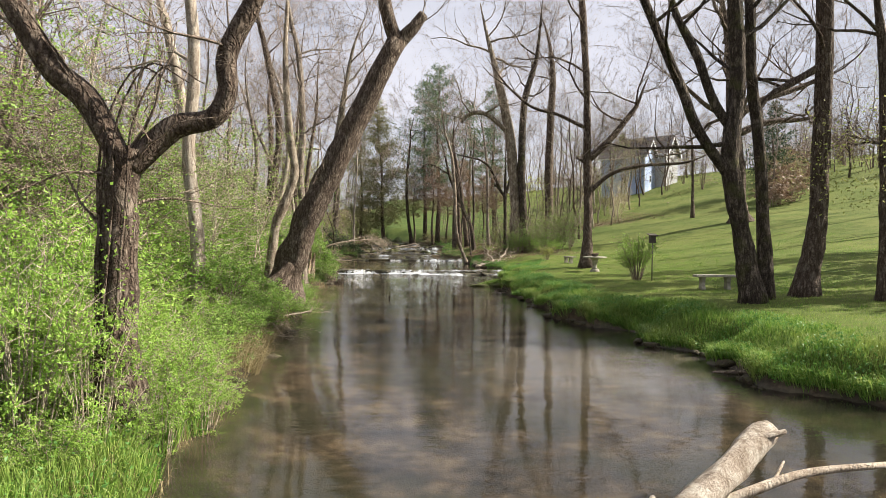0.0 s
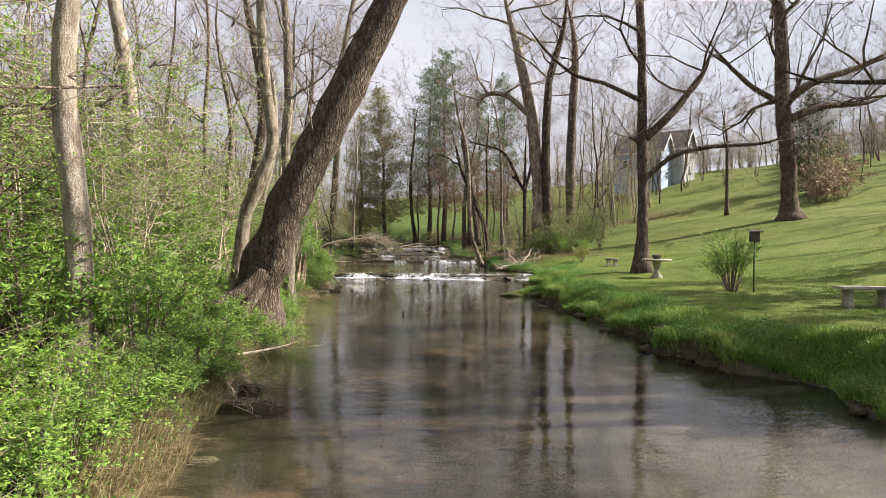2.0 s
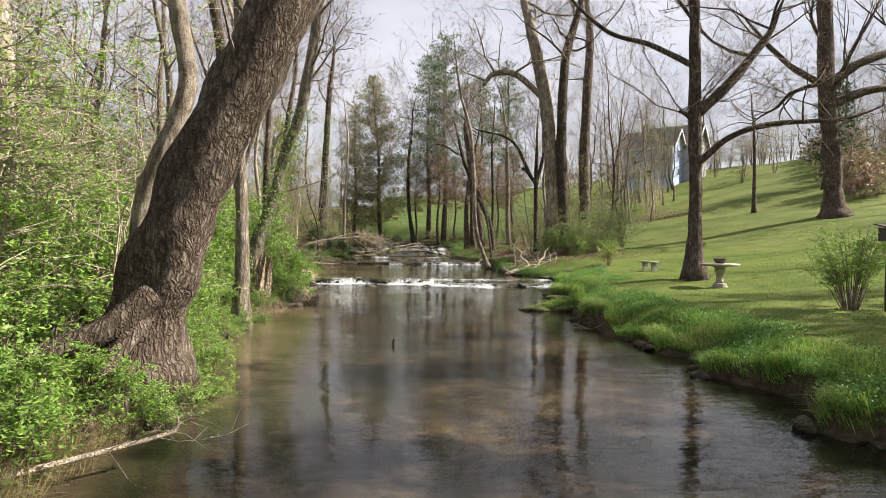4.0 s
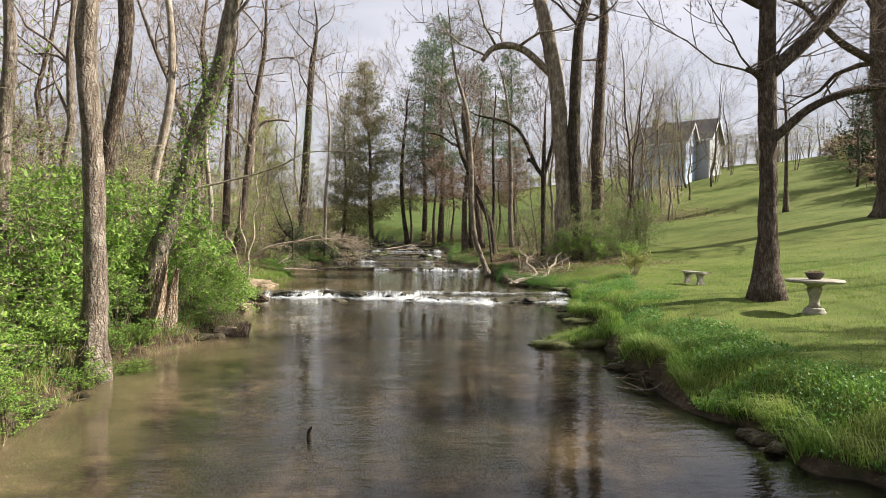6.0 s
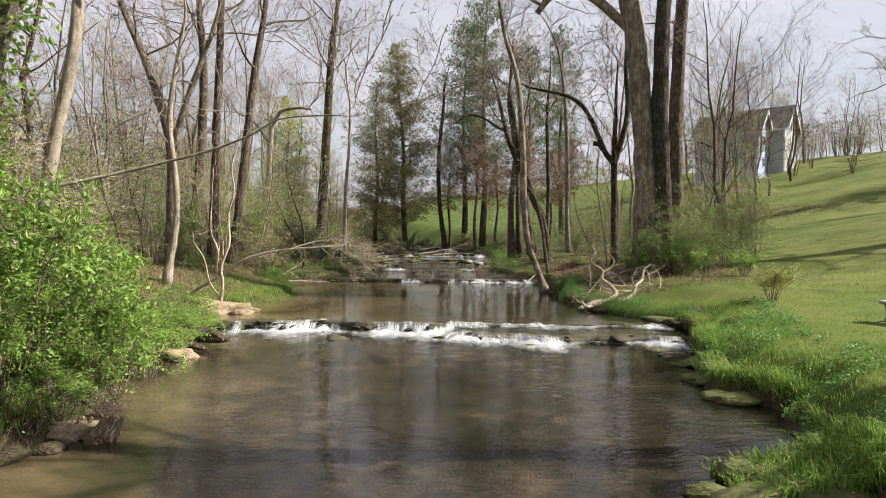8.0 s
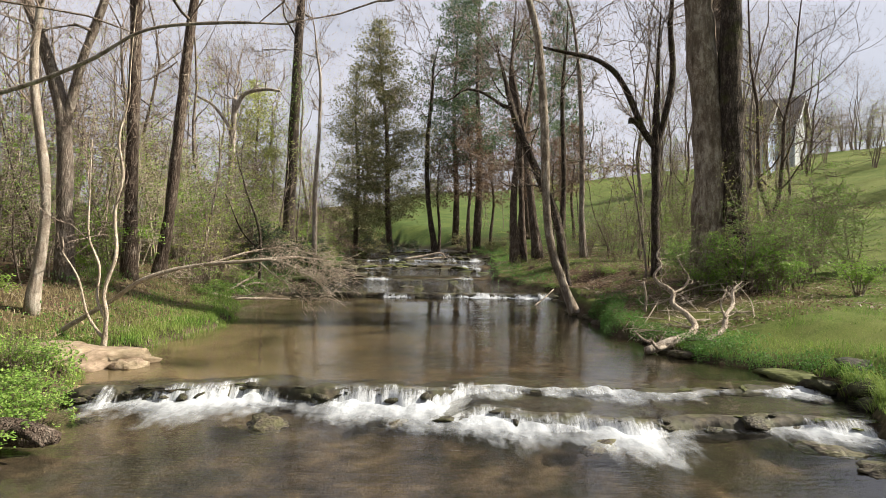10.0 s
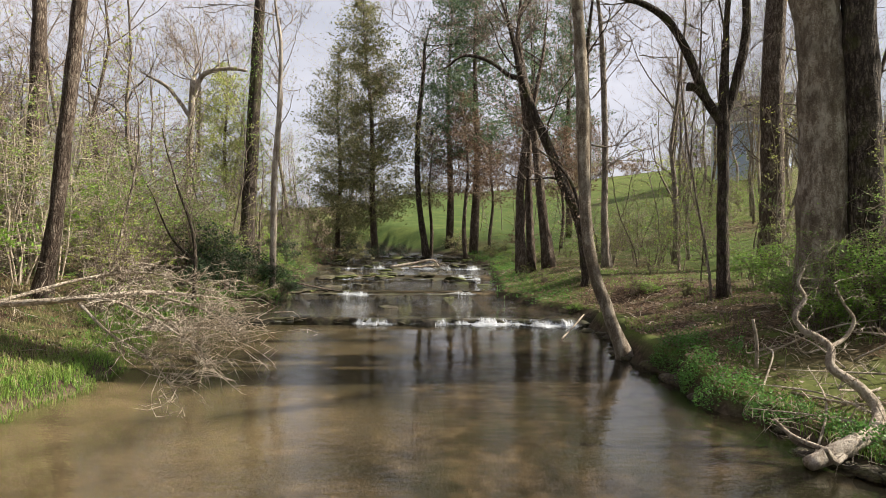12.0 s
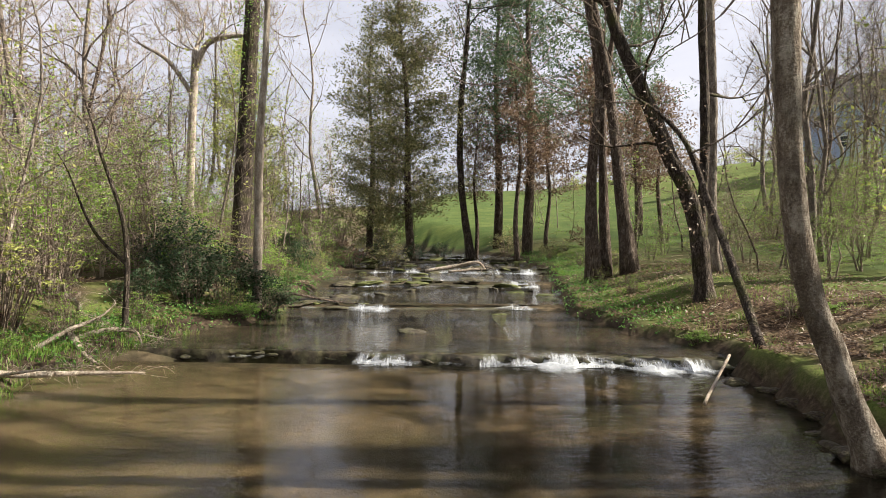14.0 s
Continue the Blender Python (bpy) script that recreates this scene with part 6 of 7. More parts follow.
def white_water(x0, x1, line, z_top, z_low, strength, reach, label, seed):
    """The water that falls over a ledge: thin broken strands, and froth spreading below them."""
    rng = random.Random(seed)
    ends = lambda x: max(0.0, min(1.0, (x - x0) / 0.6, (x1 - x) / 0.6))
    flow = lambda x: ends(x) * max(0.0, min(1.0, strength(x) + 0.75 * noise.noise(Vector((x * 0.9, seed, 0.5))) + 0.25 * noise.noise(Vector((x * 3.1, seed, 2.5)))))
    top = empty("white_water", (0, 0, 0), label, "white water", kind="stuff")
    g, col = Geo(), []
    xs, last = np.arange(x0, x1, 0.04), None
    for x in xs:
        x = float(x)
        f = flow(x)
        if f < 0.08:
            last = None
            continue
        lip = z_top + 0.02 + 0.03 * noise.noise(Vector((x * 2.7, seed, 4.0)))
        b, y, out = len(g.v), line(x), 0.16 + 0.14 * noise.noise(Vector((x * 2.3, 2.0, seed))) + 0.05 * noise.noise(Vector((x * 11, 2.0, seed)))
        for k in range(7):
            s = k / 6
            g.v.append(Vector((x, y + 0.16 - (out * 1.4 + 0.06) * s, lip - (lip - z_low + 0.01) * s ** 1.7)))
            col.append(-0.2 + 0.4 * f + 0.6 * f * s)
        if last is not None:
            for k in range(6):
                g.f.append((last + k, b + k, b + k + 1, last + k + 1))
        last = b
    shaded(g, col, "falling_water", FALLING, top, "white falling strands")
    g, col = Geo(), []
    xs, rows = np.arange(x0 - 0.2, x1 + 0.2, 0.05), 18
    for x in xs:
        x = float(x)
        f = flow(x)
        r = reach * (0.35 + 1.05 * f) * (1.0 + 0.7 * noise.noise(Vector((x * 1.5, seed * 2.0, 3))) + 0.25 * noise.noise(Vector((x * 5.5, seed * 2.0, 5))))
        for k in range(rows):
            s = k / (rows - 1)
            n = noise.noise(Vector((x * 5, s * 6, seed)))
            y = line(x) + 0.06 - r * s
            g.v.append(Vector((x + 0.06 * n, y, z_low + 0.012 + (1 - s) ** 2 * (0.05 + 0.06 * n) * f + 0.012 * n * f)))
            col.append(0.0 if k == rows - 1 else f * (1.0 - s) ** 1.05)
    for i in range(len(xs) - 1):
        for k in range(rows - 1):
            a = i * rows + k
            g.f.append((a, a + 1, a + rows + 1, a + rows))
    shaded(g, col, "froth", FROTH, top, "churned white froth")
    return top


line_one = lambda x: 33.68 + 0.12 * math.sin(x * 1.7) + 0.08 * math.sin(x * 4.1)
line_low = lambda x: 32.75 + 0.16 * math.sin(x * 1.9 + 1) - 0.06 * x + 0.06 * math.sin(x * 5.2)
line_two = lambda x: 45.4 - 0.05 * x + 0.1 * math.sin(x * 1.4) + 0.06 * math.sin(x * 4.6)
ledge(-5.7, 5.5, line_one, 0.02, -0.25, "dark mossy natural rock ledge across the stream", DAMP_ROCKS, 0.33)
ledge(-0.4, 5.3, line_low, -0.07, -0.25, "lower dark rock step below the first ledge", DAMP_ROCKS, 0.36, 0.95)
ledge(-6.4, 4.1, line_two, 0.2, 0.0, "low dark rock ledge across the upper stream", DAMP_ROCKS, 0.42)
white_water(-5.2, 0.6, line_one, 0.03, -0.2, lambda x: 0.95, 1.05, "white water pouring over the first rock ledge", 1)
white_water(-0.2, 5.2, line_one, 0.03, -0.035, lambda x: 0.7, 0.8, "white water sliding over the first rock ledge", 12)
white_water(-0.3, 5.1, line_low, -0.05, -0.2, lambda x: 0.95 if x < 1.4 else 0.78, 1.05, "white water pouring over the lower rock step", 2)
white_water(-5.2, 3.7, line_two, 0.2, 0.05, lambda x: 0.2 + 0.18 * (x > -2.2) + 0.2 * (x > -0.2), 0.5, "white water running over the second ledge", 3)
for y0, za, zb, x0, x1, power in ((51.15, 0.36, 0.24, -5.0, 1.6, 0.02), (56.15, 0.58, 0.4, -4.6, 2.2, 0.0), (60.2, 0.82, 0.62, -5.0, 2.2, 0.0), (64.25, 1.05, 0.86, -5.4, 1.0, -0.05)):
    curve = lambda x, y0=y0: y0 + 0.22 * math.sin(x * 0.9 + y0) + 0.1 * math.sin(x * 3.3)
    ledge(x0 - 1.0, x1 + 0.8, curve, za - 0.09, zb - 0.05, "low shelf of dark rock in the rapids", DAMP_ROCKS + WET_ROCKS, 0.5, 0.5)
    white_water(x0, x1, curve, za + 0.01, zb, lambda x, power=power, y0=y0: 0.55 + power + (0.3 if 0.3 < x < 2.2 and y0 == 56.15 else 0.0), 0.8, "white riffle over a low rock shelf", int(y0))
for k in range(150):
    y = rock_rng.choice((51.2, 53.5, 56.1, 60.2, 64.2, 58, 62, 67)) + rock_rng.gauss(0, 0.9)
    x = rock_rng.uniform(left_edge(y) - 0.2, right_edge(y) + 0.4)
    if abs(x + 1.2) < 1.3 and y < 55:
        continue
    s = rock_rng.uniform(0.2, 0.75)
    tagged(rock_at(WET_ROCKS + MOSS_ROCKS, x, y, float(water_level(y)) - 0.06, (s * 1.3, s, s * 0.55)), "flat dark wet rock in the rapids", "rock", "rocks in the rapids")
for x, y, s in ((-1.5, 47.6, 0.45), (1.5, 32.0, 0.3), (-2.25, 32.75, 0.42), (-0.75, 32.9, 0.3), (-4.4, 32.9, 0.2), (1.9, 31.9, 0.25), (3.9, 32.0, 0.4), (4.1, 31.4, 0.4), (3.9, 30.6, 0.35)):
    tagged(rock_at(WET_ROCKS, x, y, float(water_level(y)) - 0.03, (s * 1.4, s, s * 0.6)), "dark wet rock breaking the water's surface", "rock", "rocks below the ledge")
for x, y, z, s in ((4.95, 33.9, 0.0, 0.5), (5.30, 33.5, 0.1, 0.55), (5.60, 33.9, 0.2, 0.6), (5.15, 33.0, -0.02, 0.45), (5.50, 33.1, 0.14, 0.5), (5.00, 32.4, -0.08, 0.45), (5.35, 32.5, 0.08, 0.5), (4.90, 31.8, -0.12, 0.4), (5.20, 31.8, 0.0, 0.45), (4.75, 33.4, -0.1, 0.35), (4.70, 32.8, -0.12, 0.3), (5.00, 31.2, -0.06, 0.4)):
    tagged(rock_at(DAMP_ROCKS, x, y, z, (s * 1.2, s, s * 0.8)), "dark mossy rock stacked in the eroded bank", "rock", "rocks in the eroded bank")
x = -4.2
while x < 5.1:                                   # moss cushions along both lips
    for line, z in ((line_one, 0.0), (line_low, -0.09)):
        if (line is line_low and x < 0.2) or rock_rng.random() < 0.72:
            continue
        s = rock_rng.uniform(0.05, 0.13)
        ob = rock_at(MOSS_ROCKS + DAMP_ROCKS, x + rock_rng.uniform(-0.1, 0.1), line(x) + rock_rng.uniform(-0.02, 0.12), z + rock_rng.uniform(-0.03, 0.02), (s * 1.9, s, s * 0.6))
        tagged(ob, "small green moss cushion on the rock ledge", "moss", "moss cushions on the ledges")
    x += 0.17
terrace = Geo()
for x in np.arange(-0.4, 5.3, 0.1):
    for f in np.linspace(0, 1, 7):
        x = float(x)
        y = line_low(x) + 0.1 + (line_one(x) - line_low(x)) * float(f)
        terrace.v.append(Vector((x, y, -0.045 - 0.2 * max(0.0, 1 - (x + 0.4) / 0.7) + 0.02 * noise.noise(Vector((x * 3, y * 3, 0))))))
for i in range(len(terrace.v) // 7 - 1):
    for k in range(6):
        terrace.f.append((i * 7 + k, (i + 1) * 7 + k, (i + 1) * 7 + k + 1, i * 7 + k + 1))
terrace_ob = tagged(new("water", terrace.mesh("water", WATER)), "thin water sliding over the lower rock step", "water", kind="structure")
terrace_ob.visible_shadow = False
# clods of dark earth at the foot of the undercut banks
CLODS = [rock_mesh("earth_clod", s, EARTH, 0.7, 2) for s in range(20, 24)]
for k in range(200):
    y = rock_rng.uniform(6, 45) if k < 120 else rock_rng.uniform(6, 26)
    bank, side = (right_edge(y), 1) if k % 3 else (left_edge(y), -1)
    if noise.noise(Vector((y * 0.55, side * 3.0, 0.3))) < -0.15:
        continue
    s = rock_rng.uniform(0.1, 0.28)
    ob = new("earth_clod", rock_rng.choice(CLODS))
    ob.location = (bank + side * rock_rng.uniform(-0.12, 0.12), y, float(water_level(y)) + rock_rng.uniform(-0.06, 0.05))
    ob.rotation_euler, ob.scale = (0, 0, rock_rng.uniform(0, 6.28)), (s, s * 1.5, s)
    tagged(ob, "clod of dark wet earth at the bank's foot", "earth", "earth clods along the banks")
# mossy shelves under the lawn bank
for x, y, sx, sy, sz in ((2.6, 25.2, 0.9, 0.45, 0.6), (3.2, 25.3, 1.0, 0.6, 0.8), (2.95, 25.6, 0.8, 0.5, 0.7), (3.6, 25.6, 0.9, 0.7, 0.9), (2.3, 25.25, 0.45, 0.3, 0.4), (3.85, 28.3, 0.8, 0.5, 0.5), (3.95, 29.3, 0.8, 0.5, 0.5), (4.3, 30.6, 0.8, 0.6, 0.6), (4.9, 34.4, 1.0, 0.7, 0.6)):
    ob = tagged(rock_at(MOSS_ROCKS, x, y, -0.22 if y < 33 else -0.02, (sx, sy, sz)), "moss-covered rock shelf jutting from the grassy bank", "rock", "mossy shelves along the bank")
    ob.rotation_euler = (0, 0, rock_rng.gauss(0, 0.3))
for x, y, z, s in ((-5.45, 35.0, 0.1, (1.5, 0.8, 0.8)), (-5.9, 34.8, 0.18, (1.0, 0.8, 0.7)), (-5.0, 34.9, 0.02, (0.6, 0.5, 0.5)), (-4.6, 30.45, -0.12, (0.75, 0.5, 0.55)), (-5.0, 31.2, -0.1, (0.45, 0.35, 0.4)), (-3.7, 26.5, -0.15, (0.5, 0.4, 0.35))):
    ob = tagged(rock_at(TAN_ROCKS, x, y, z, s), "pale tan weathered rock at the water's edge", "rock", "tan rocks at the edge")
    ob.rotation_euler = (0.05, 0.1, rock_rng.gauss(0, 0.3))


# ---- logs, stumps and driftwood ----
def branchwood(name, strokes, material, label, category, sides=9, twig_count=0, seed=1):
    """A log or dead branch built from bent tapering limbs."""
    rng = random.Random(seed)
    origin = Vector(strokes[0][0][:3])
    top = empty(name, origin, label, category)
    for k, rows in enumerate(strokes):
        c = spline(rows, 6)
        g = Geo()
        g.tube([Vector(p[:3]) - origin for p in c], [max(0.003, float(p[3])) for p in c], sides if rows[0][3] > 0.03 else 5, 0.3, rng)
        part("limb" if k else "stem", g, material, top)
    if twig_count:
        g = Geo()
        for _ in range(twig_count):
            rows = spline(rng.choice(strokes), 6)
            i = rng.randrange(len(rows) // 3, len(rows))
            p = Vector(rows[i][:3]) - origin
            q = p + Vector((rng.gauss(0.2, 0.22), rng.gauss(-0.04, 0.2), rng.gauss(-0.01, 0.13)))
            side = Vector((rng.gauss(0, 0.05), rng.gauss(0, 0.05), rng.gauss(0.04, 0.06)))
            mid = p.lerp(q, 0.5) + side
            g.twig(p, mid, 0.006, side * 0.3)
            g.twig(mid, q, 0.0045, side * 0.4)
            for _ in range(3):
                m = mid.lerp(q, rng.uniform(0.0, 0.9))
                g.spike(m, m + Vector((rng.gauss(0.04, 0.07), rng.gauss(0, 0.07), rng.gauss(-0.02, 0.08))), 0.0035)
        part("spray", g, material, top)["kind"] = "stuff"
    return top


branchwood("log", [[(0.45, 3, -0.45, 0.12), (1.35, 3.75, -0.21, 0.115), (2.25, 4.5, 0.02, 0.11), (2.8, 4.95, 0.17, 0.105), (2.9, 5.02, 0.21, 0.09)],
                   [(1.05, 3.6, -0.15, 0.03), (1.4, 3.82, 0.05, 0.025), (1.53, 3.95, 0.11, 0.02)], [(2.65, 4.8, 0.2, 0.03), (2.95, 4.85, 0.25, 0.02)]],
           BARK_PALE, "pale lichen-spotted log lying half in the water", "log", 12)
branchwood("fallen_branch", [[(2.05, 4.4, -0.18, 0.035), (2.55, 4.5, -0.06, 0.035), (3.05, 4.6, 0.02, 0.03), (3.95, 4.8, 0.0, 0.025)], [(2.65, 4.52, -0.05, 0.015), (2.85, 4.7, 0.06, 0.01)]], TWIG_PALE, "pale bare branch lying over the water", "branch")
branchwood("log", [[(-5.7, 31.7, 0.02, 0.14), (-4.9, 31.75, 0.0, 0.15), (-4.35, 31.8, -0.04, 0.13), (-4.12, 31.83, -0.07, 0.06)], [(-4.5, 31.7, 0.05, 0.05), (-4.25, 31.6, 0.02, 0.04), (-4.1, 31.55, -0.06, 0.02)]], BARK_BROWN, "broken reddish-brown log overhanging the water's edge", "log")
branchwood("log", [[(-5.6, 30.9, 0.02, 0.07), (-4.9, 31.0, -0.02, 0.075), (-4.5, 31.1, -0.08, 0.06), (-4.25, 31.15, -0.16, 0.04)]], BARK_BROWN, "brown wet log wedged among rocks", "log")
branchwood("driftwood", [[(3.3, 36.1, 0.08, 0.07), (3.7, 36.2, 0.2, 0.085), (4.1, 36.4, 0.28, 0.07), (4.38, 36.7, 0.4, 0.06), (4.3, 36.85, 0.6, 0.05), (4.08, 37.0, 0.8, 0.05), (4.12, 37.1, 1.0, 0.04), (3.93, 37.2, 1.15, 0.04)],
                         [(3.95, 37.2, 1.1, 0.034), (3.82, 37.25, 1.3, 0.03), (3.96, 37.3, 1.5, 0.022), (3.88, 37.3, 1.68, 0.016), (3.95, 37.3, 1.85, 0.008)],
                         [(4.1, 37.1, 0.98, 0.026), (4.35, 37.2, 1.08, 0.024), (4.45, 37.2, 1.28, 0.02), (4.34, 37.2, 1.45, 0.016), (4.22, 37.2, 1.68, 0.008)],
                         [(3.7, 36.2, 0.15, 0.045), (3.45, 35.95, 0.16, 0.035), (3.3, 35.85, 0.3, 0.02)], [(4.0, 36.35, 0.25, 0.03), (4.2, 36.0, 0.3, 0.025), (4.5, 35.9, 0.28, 0.012)],
                         [(3.6, 36.2, 0.15, 0.03), (3.4, 36.5, 0.2, 0.025), (3.25, 36.6, 0.35, 0.012)]],
           DEADWOOD, "bleached twisted driftwood branch on the grassy bank", "driftwood", 9, 40, 3)
brush_rows = []
pile_rng = random.Random(31)
for k in range(16):
    x, y = pile_rng.uniform(3.9, 6.0), pile_rng.uniform(36.6, 39.4)
    a, s = pile_rng.uniform(0, 6.28), pile_rng.uniform(0.4, 0.9)
    z = gz(x, y)
    brush_rows.append([(x - math.cos(a) * s, y - math.sin(a) * s, gz(x - math.cos(a) * s, y - math.sin(a) * s) + 0.02, 0.014), (x, y, z + pile_rng.uniform(0.08, 0.3), 0.012), (x + math.cos(a + 0.4) * s, y + math.sin(a + 0.4) * s, z + pile_rng.uniform(0.1, 0.5), 0.004)])
branchwood("brush_pile", brush_rows, TWIG_PALE, "loose pile of pale dead sticks on the bank", "branches", 5, 90, 32)
branchwood("driftwood", [[(4.3, 36.1, 0.25, 0.03), (4.7, 36.3, 0.42, 0.05), (4.85, 36.5, 0.66, 0.045), (5.1, 36.8, 0.8, 0.04), (5.2, 37.0, 1.05, 0.025), (5.4, 37.1, 1.2, 0.01)], [(4.8, 36.4, 0.6, 0.025), (4.75, 36.5, 0.85, 0.02), (4.9, 36.6, 1.1, 0.008)]], DEADWOOD, "bleached dead branch leaning on the bank", "driftwood", 8, 16, 21)
branchwood("driftwood", [[(4.1, 38.6, 0.45, 0.03), (4.1, 38.6, 0.8, 0.028), (4.05, 38.6, 1.1, 0.02)]], DEADWOOD, "short bleached upright dead stick", "driftwood")
branchwood("fallen_branch", [[(-6.9, 36.2, 0.3, 0.045), (-5.9, 36.0, 0.85, 0.04), (-5.2, 35.9, 1.28, 0.036), (-4.4, 35.9, 1.5, 0.032), (-3.4, 35.8, 1.6, 0.028), (-2.7, 35.9, 1.66, 0.02), (-2.1, 36.0, 1.6, 0.008)],
                             [(-3.6, 35.8, 1.58, 0.02), (-3.0, 35.7, 1.62, 0.018), (-2.6, 35.6, 1.5, 0.013), (-2.1, 35.5, 1.25, 0.006)],
                             [(-4.2, 35.9, 1.52, 0.018), (-3.5, 36.3, 1.75, 0.015), (-2.9, 36.4, 1.8, 0.01), (-2.3, 36.4, 1.62, 0.005)],
                             [(-3.2, 35.7, 1.58, 0.015), (-2.9, 35.6, 1.35, 0.012), (-2.6, 35.6, 1.15, 0.008), (-2.3, 35.5, 0.9, 0.004)],
                             [(-2.6, 35.7, 1.55, 0.012), (-2.3, 35.6, 1.35, 0.009), (-2.0, 35.5, 1.05, 0.004)],
                             [(-2.6, 35.9, 1.62, 0.012), (-2.2, 35.9, 1.5, 0.01), (-1.9, 35.8, 1.25, 0.004)]],
           TWIG_PALE, "pale fallen branch with a spray of dead twigs over the water", "branch", 7, 330, 4)
branchwood("fallen_branch", [[(-6.8, 43.2, 0.35, 0.05), (-6.3, 43.5, 0.2, 0.045), (-5.4, 43.9, 0.15, 0.03), (-4.8, 44.1, 0.12, 0.015)], [(-6.4, 43.4, 0.2, 0.02), (-5.8, 43.3, 0.3, 0.015), (-5.2, 43.4, 0.35, 0.006)]], TWIG_PALE, "pale dead branches piled at the water's edge", "branch", 7, 50, 6)
branchwood("driftwood", [[(-7.2, 45.8, 0.3, 0.07), (-6.7, 45.3, 0.4, 0.07), (-6.3, 45.0, 0.2, 0.04), (-6.0, 44.9, 0.06, 0.012)], [(-7.4, 46.6, 0.4, 0.06), (-7.2, 46.2, 0.8, 0.05), (-7.35, 46.1, 1.0, 0.03), (-7.3, 46.0, 1.2, 0.01)], [(-7.8, 46.0, 0.35, 0.05), (-7.0, 46.2, 0.4, 0.045), (-6.2, 46.3, 0.3, 0.03), (-5.7, 46.2, 0.25, 0.01)], [(-7.0, 45.2, 0.2, 0.05), (-6.4, 45.6, 0.45, 0.045), (-6.0, 45.9, 0.4, 0.03), (-5.8, 45.8, 0.15, 0.012)], [(-6.9, 44.6, 0.25, 0.04), (-6.5, 44.9, 0.55, 0.035), (-6.3, 45.4, 0.7, 0.02), (-6.2, 45.7, 0.9, 0.008)]], DEADWOOD, "tangle of pale dead wood and roots on the bank", "driftwood", 8, 110, 8)
branchwood("fallen_branch", [[(-4.6, 50.0, 0.7, 0.03), (-4.0, 51.0, 0.45, 0.028), (-3.4, 52.0, 0.25, 0.02)]], BARK_BROWN, "dark fallen branch dipping into the stream", "branch")
branchwood("driftwood", [[(-2.2, 57.6, 0.85, 0.06), (-1.2, 57.8, 1.0, 0.07), (-0.4, 57.9, 1.15, 0.05), (-0.1, 58.0, 0.9, 0.04)], [(-1.4, 57.9, 0.8, 0.05), (-0.3, 58.2, 0.9, 0.04)]], DEADWOOD, "pale driftwood log caught on the rapids", "driftwood", 8, 40, 9)
branchwood("fallen_branch", [[(3.15, 23.55, -0.17, 0.025), (3.5, 23.65, -0.08, 0.024), (3.85, 23.8, 0.02, 0.02)]], TWIG_PALE, "white bare stick on the bank's edge", "branch")
branchwood("fallen_branch", [[(2.6, 22.0, -0.17, 0.012), (3.0, 21.8, -0.15, 0.012), (3.5, 22.3, 0.0, 0.008)], [(2.9, 21.8, -0.16, 0.008), (2.7, 22.3, -0.12, 0.004)]], TWIG, "thin dead branch trailing in the water", "branch", 5, 10, 3)
branchwood("fallen_branch", [[(2.45, 43.3, 0.06, 0.02), (2.8, 43.9, 0.2, 0.02), (3.2, 44.5, 0.42, 0.018)]], TWIG_PALE, "pale stick leaning on the bank by the ledge", "branch")
branchwood("fallen_branch", [[(4.3, 8.9, -0.16, 0.02), (4.7, 8.6, -0.1, 0.022), (5.1, 8.3, -0.08, 0.015)]], TWIG, "dark twig lying at the muddy edge", "branch", 6, 12, 5)
branchwood("fallen_branch", [[(-3.4, 13.8, 0.0, 0.025), (-2.9, 14.3, 0.02, 0.022), (-2.55, 14.6, 0.06, 0.018), (-2.5, 14.62, 0.18, 0.012)]], TWIG_PALE, "pale bare branch reaching out from the bank", "branch", 6, 8, 5)
branchwood("exposed_roots", [[(-3.3, 12.2, 0.25, 0.03), (-2.95, 12.4, 0.1, 0.025), (-2.75, 12.5, -0.15, 0.015)], [(-3.3, 12.7, 0.3, 0.02), (-3.0, 12.8, 0.05, 0.018), (-2.85, 12.9, -0.2, 0.01)], [(-3.2, 11.9, 0.2, 0.02), (-2.8, 11.9, -0.05, 0.015), (-2.4, 12.1, -0.15, 0.006)], [(-3.3, 13.1, 0.1, 0.02), (-2.95, 13.0, -0.08, 0.018), (-2.4, 12.7, -0.12, 0.008)]],
           TWIG_PALE, "tangle of pale exposed roots under the bank", "roots", 6, 70, 12)
branchwood("exposed_roots", [[(-4.3, 26.9, 0.2, 0.03), (-3.9, 27.0, 0.0, 0.025), (-3.7, 27.1, -0.25, 0.015)], [(-4.4, 27.4, 0.2, 0.02), (-4.1, 27.5, 0.0, 0.018), (-3.95, 27.6, -0.2, 0.01)]],
           TWIG, "dark exposed roots under the undercut bank", "roots", 6, 90, 13)
branchwood("exposed_roots", [[(-3.3, 16.0, 1.05, 0.16), (-3.55, 15.75, 0.75, 0.13), (-4.0, 15.5, 0.55, 0.1), (-4.5, 15.2, 0.45, 0.05)],
                             [(-3.35, 15.95, 0.8, 0.1), (-3.5, 15.5, 0.35, 0.09), (-3.45, 15.1, 0.1, 0.06), (-3.3, 14.8, -0.2, 0.03)]],
           BARK_BROWN, "gnarled roots of the leaning tree gripping the cut bank", "roots", 9, 30, 15)
branchwood("snag", [[(-0.95, 20.1, -0.35, 0.025), (-0.96, 20.1, -0.15, 0.022), (-0.93, 20.08, -0.08, 0.01)]], BARK_DARK, "small dark snag poking out of the water", "snag")


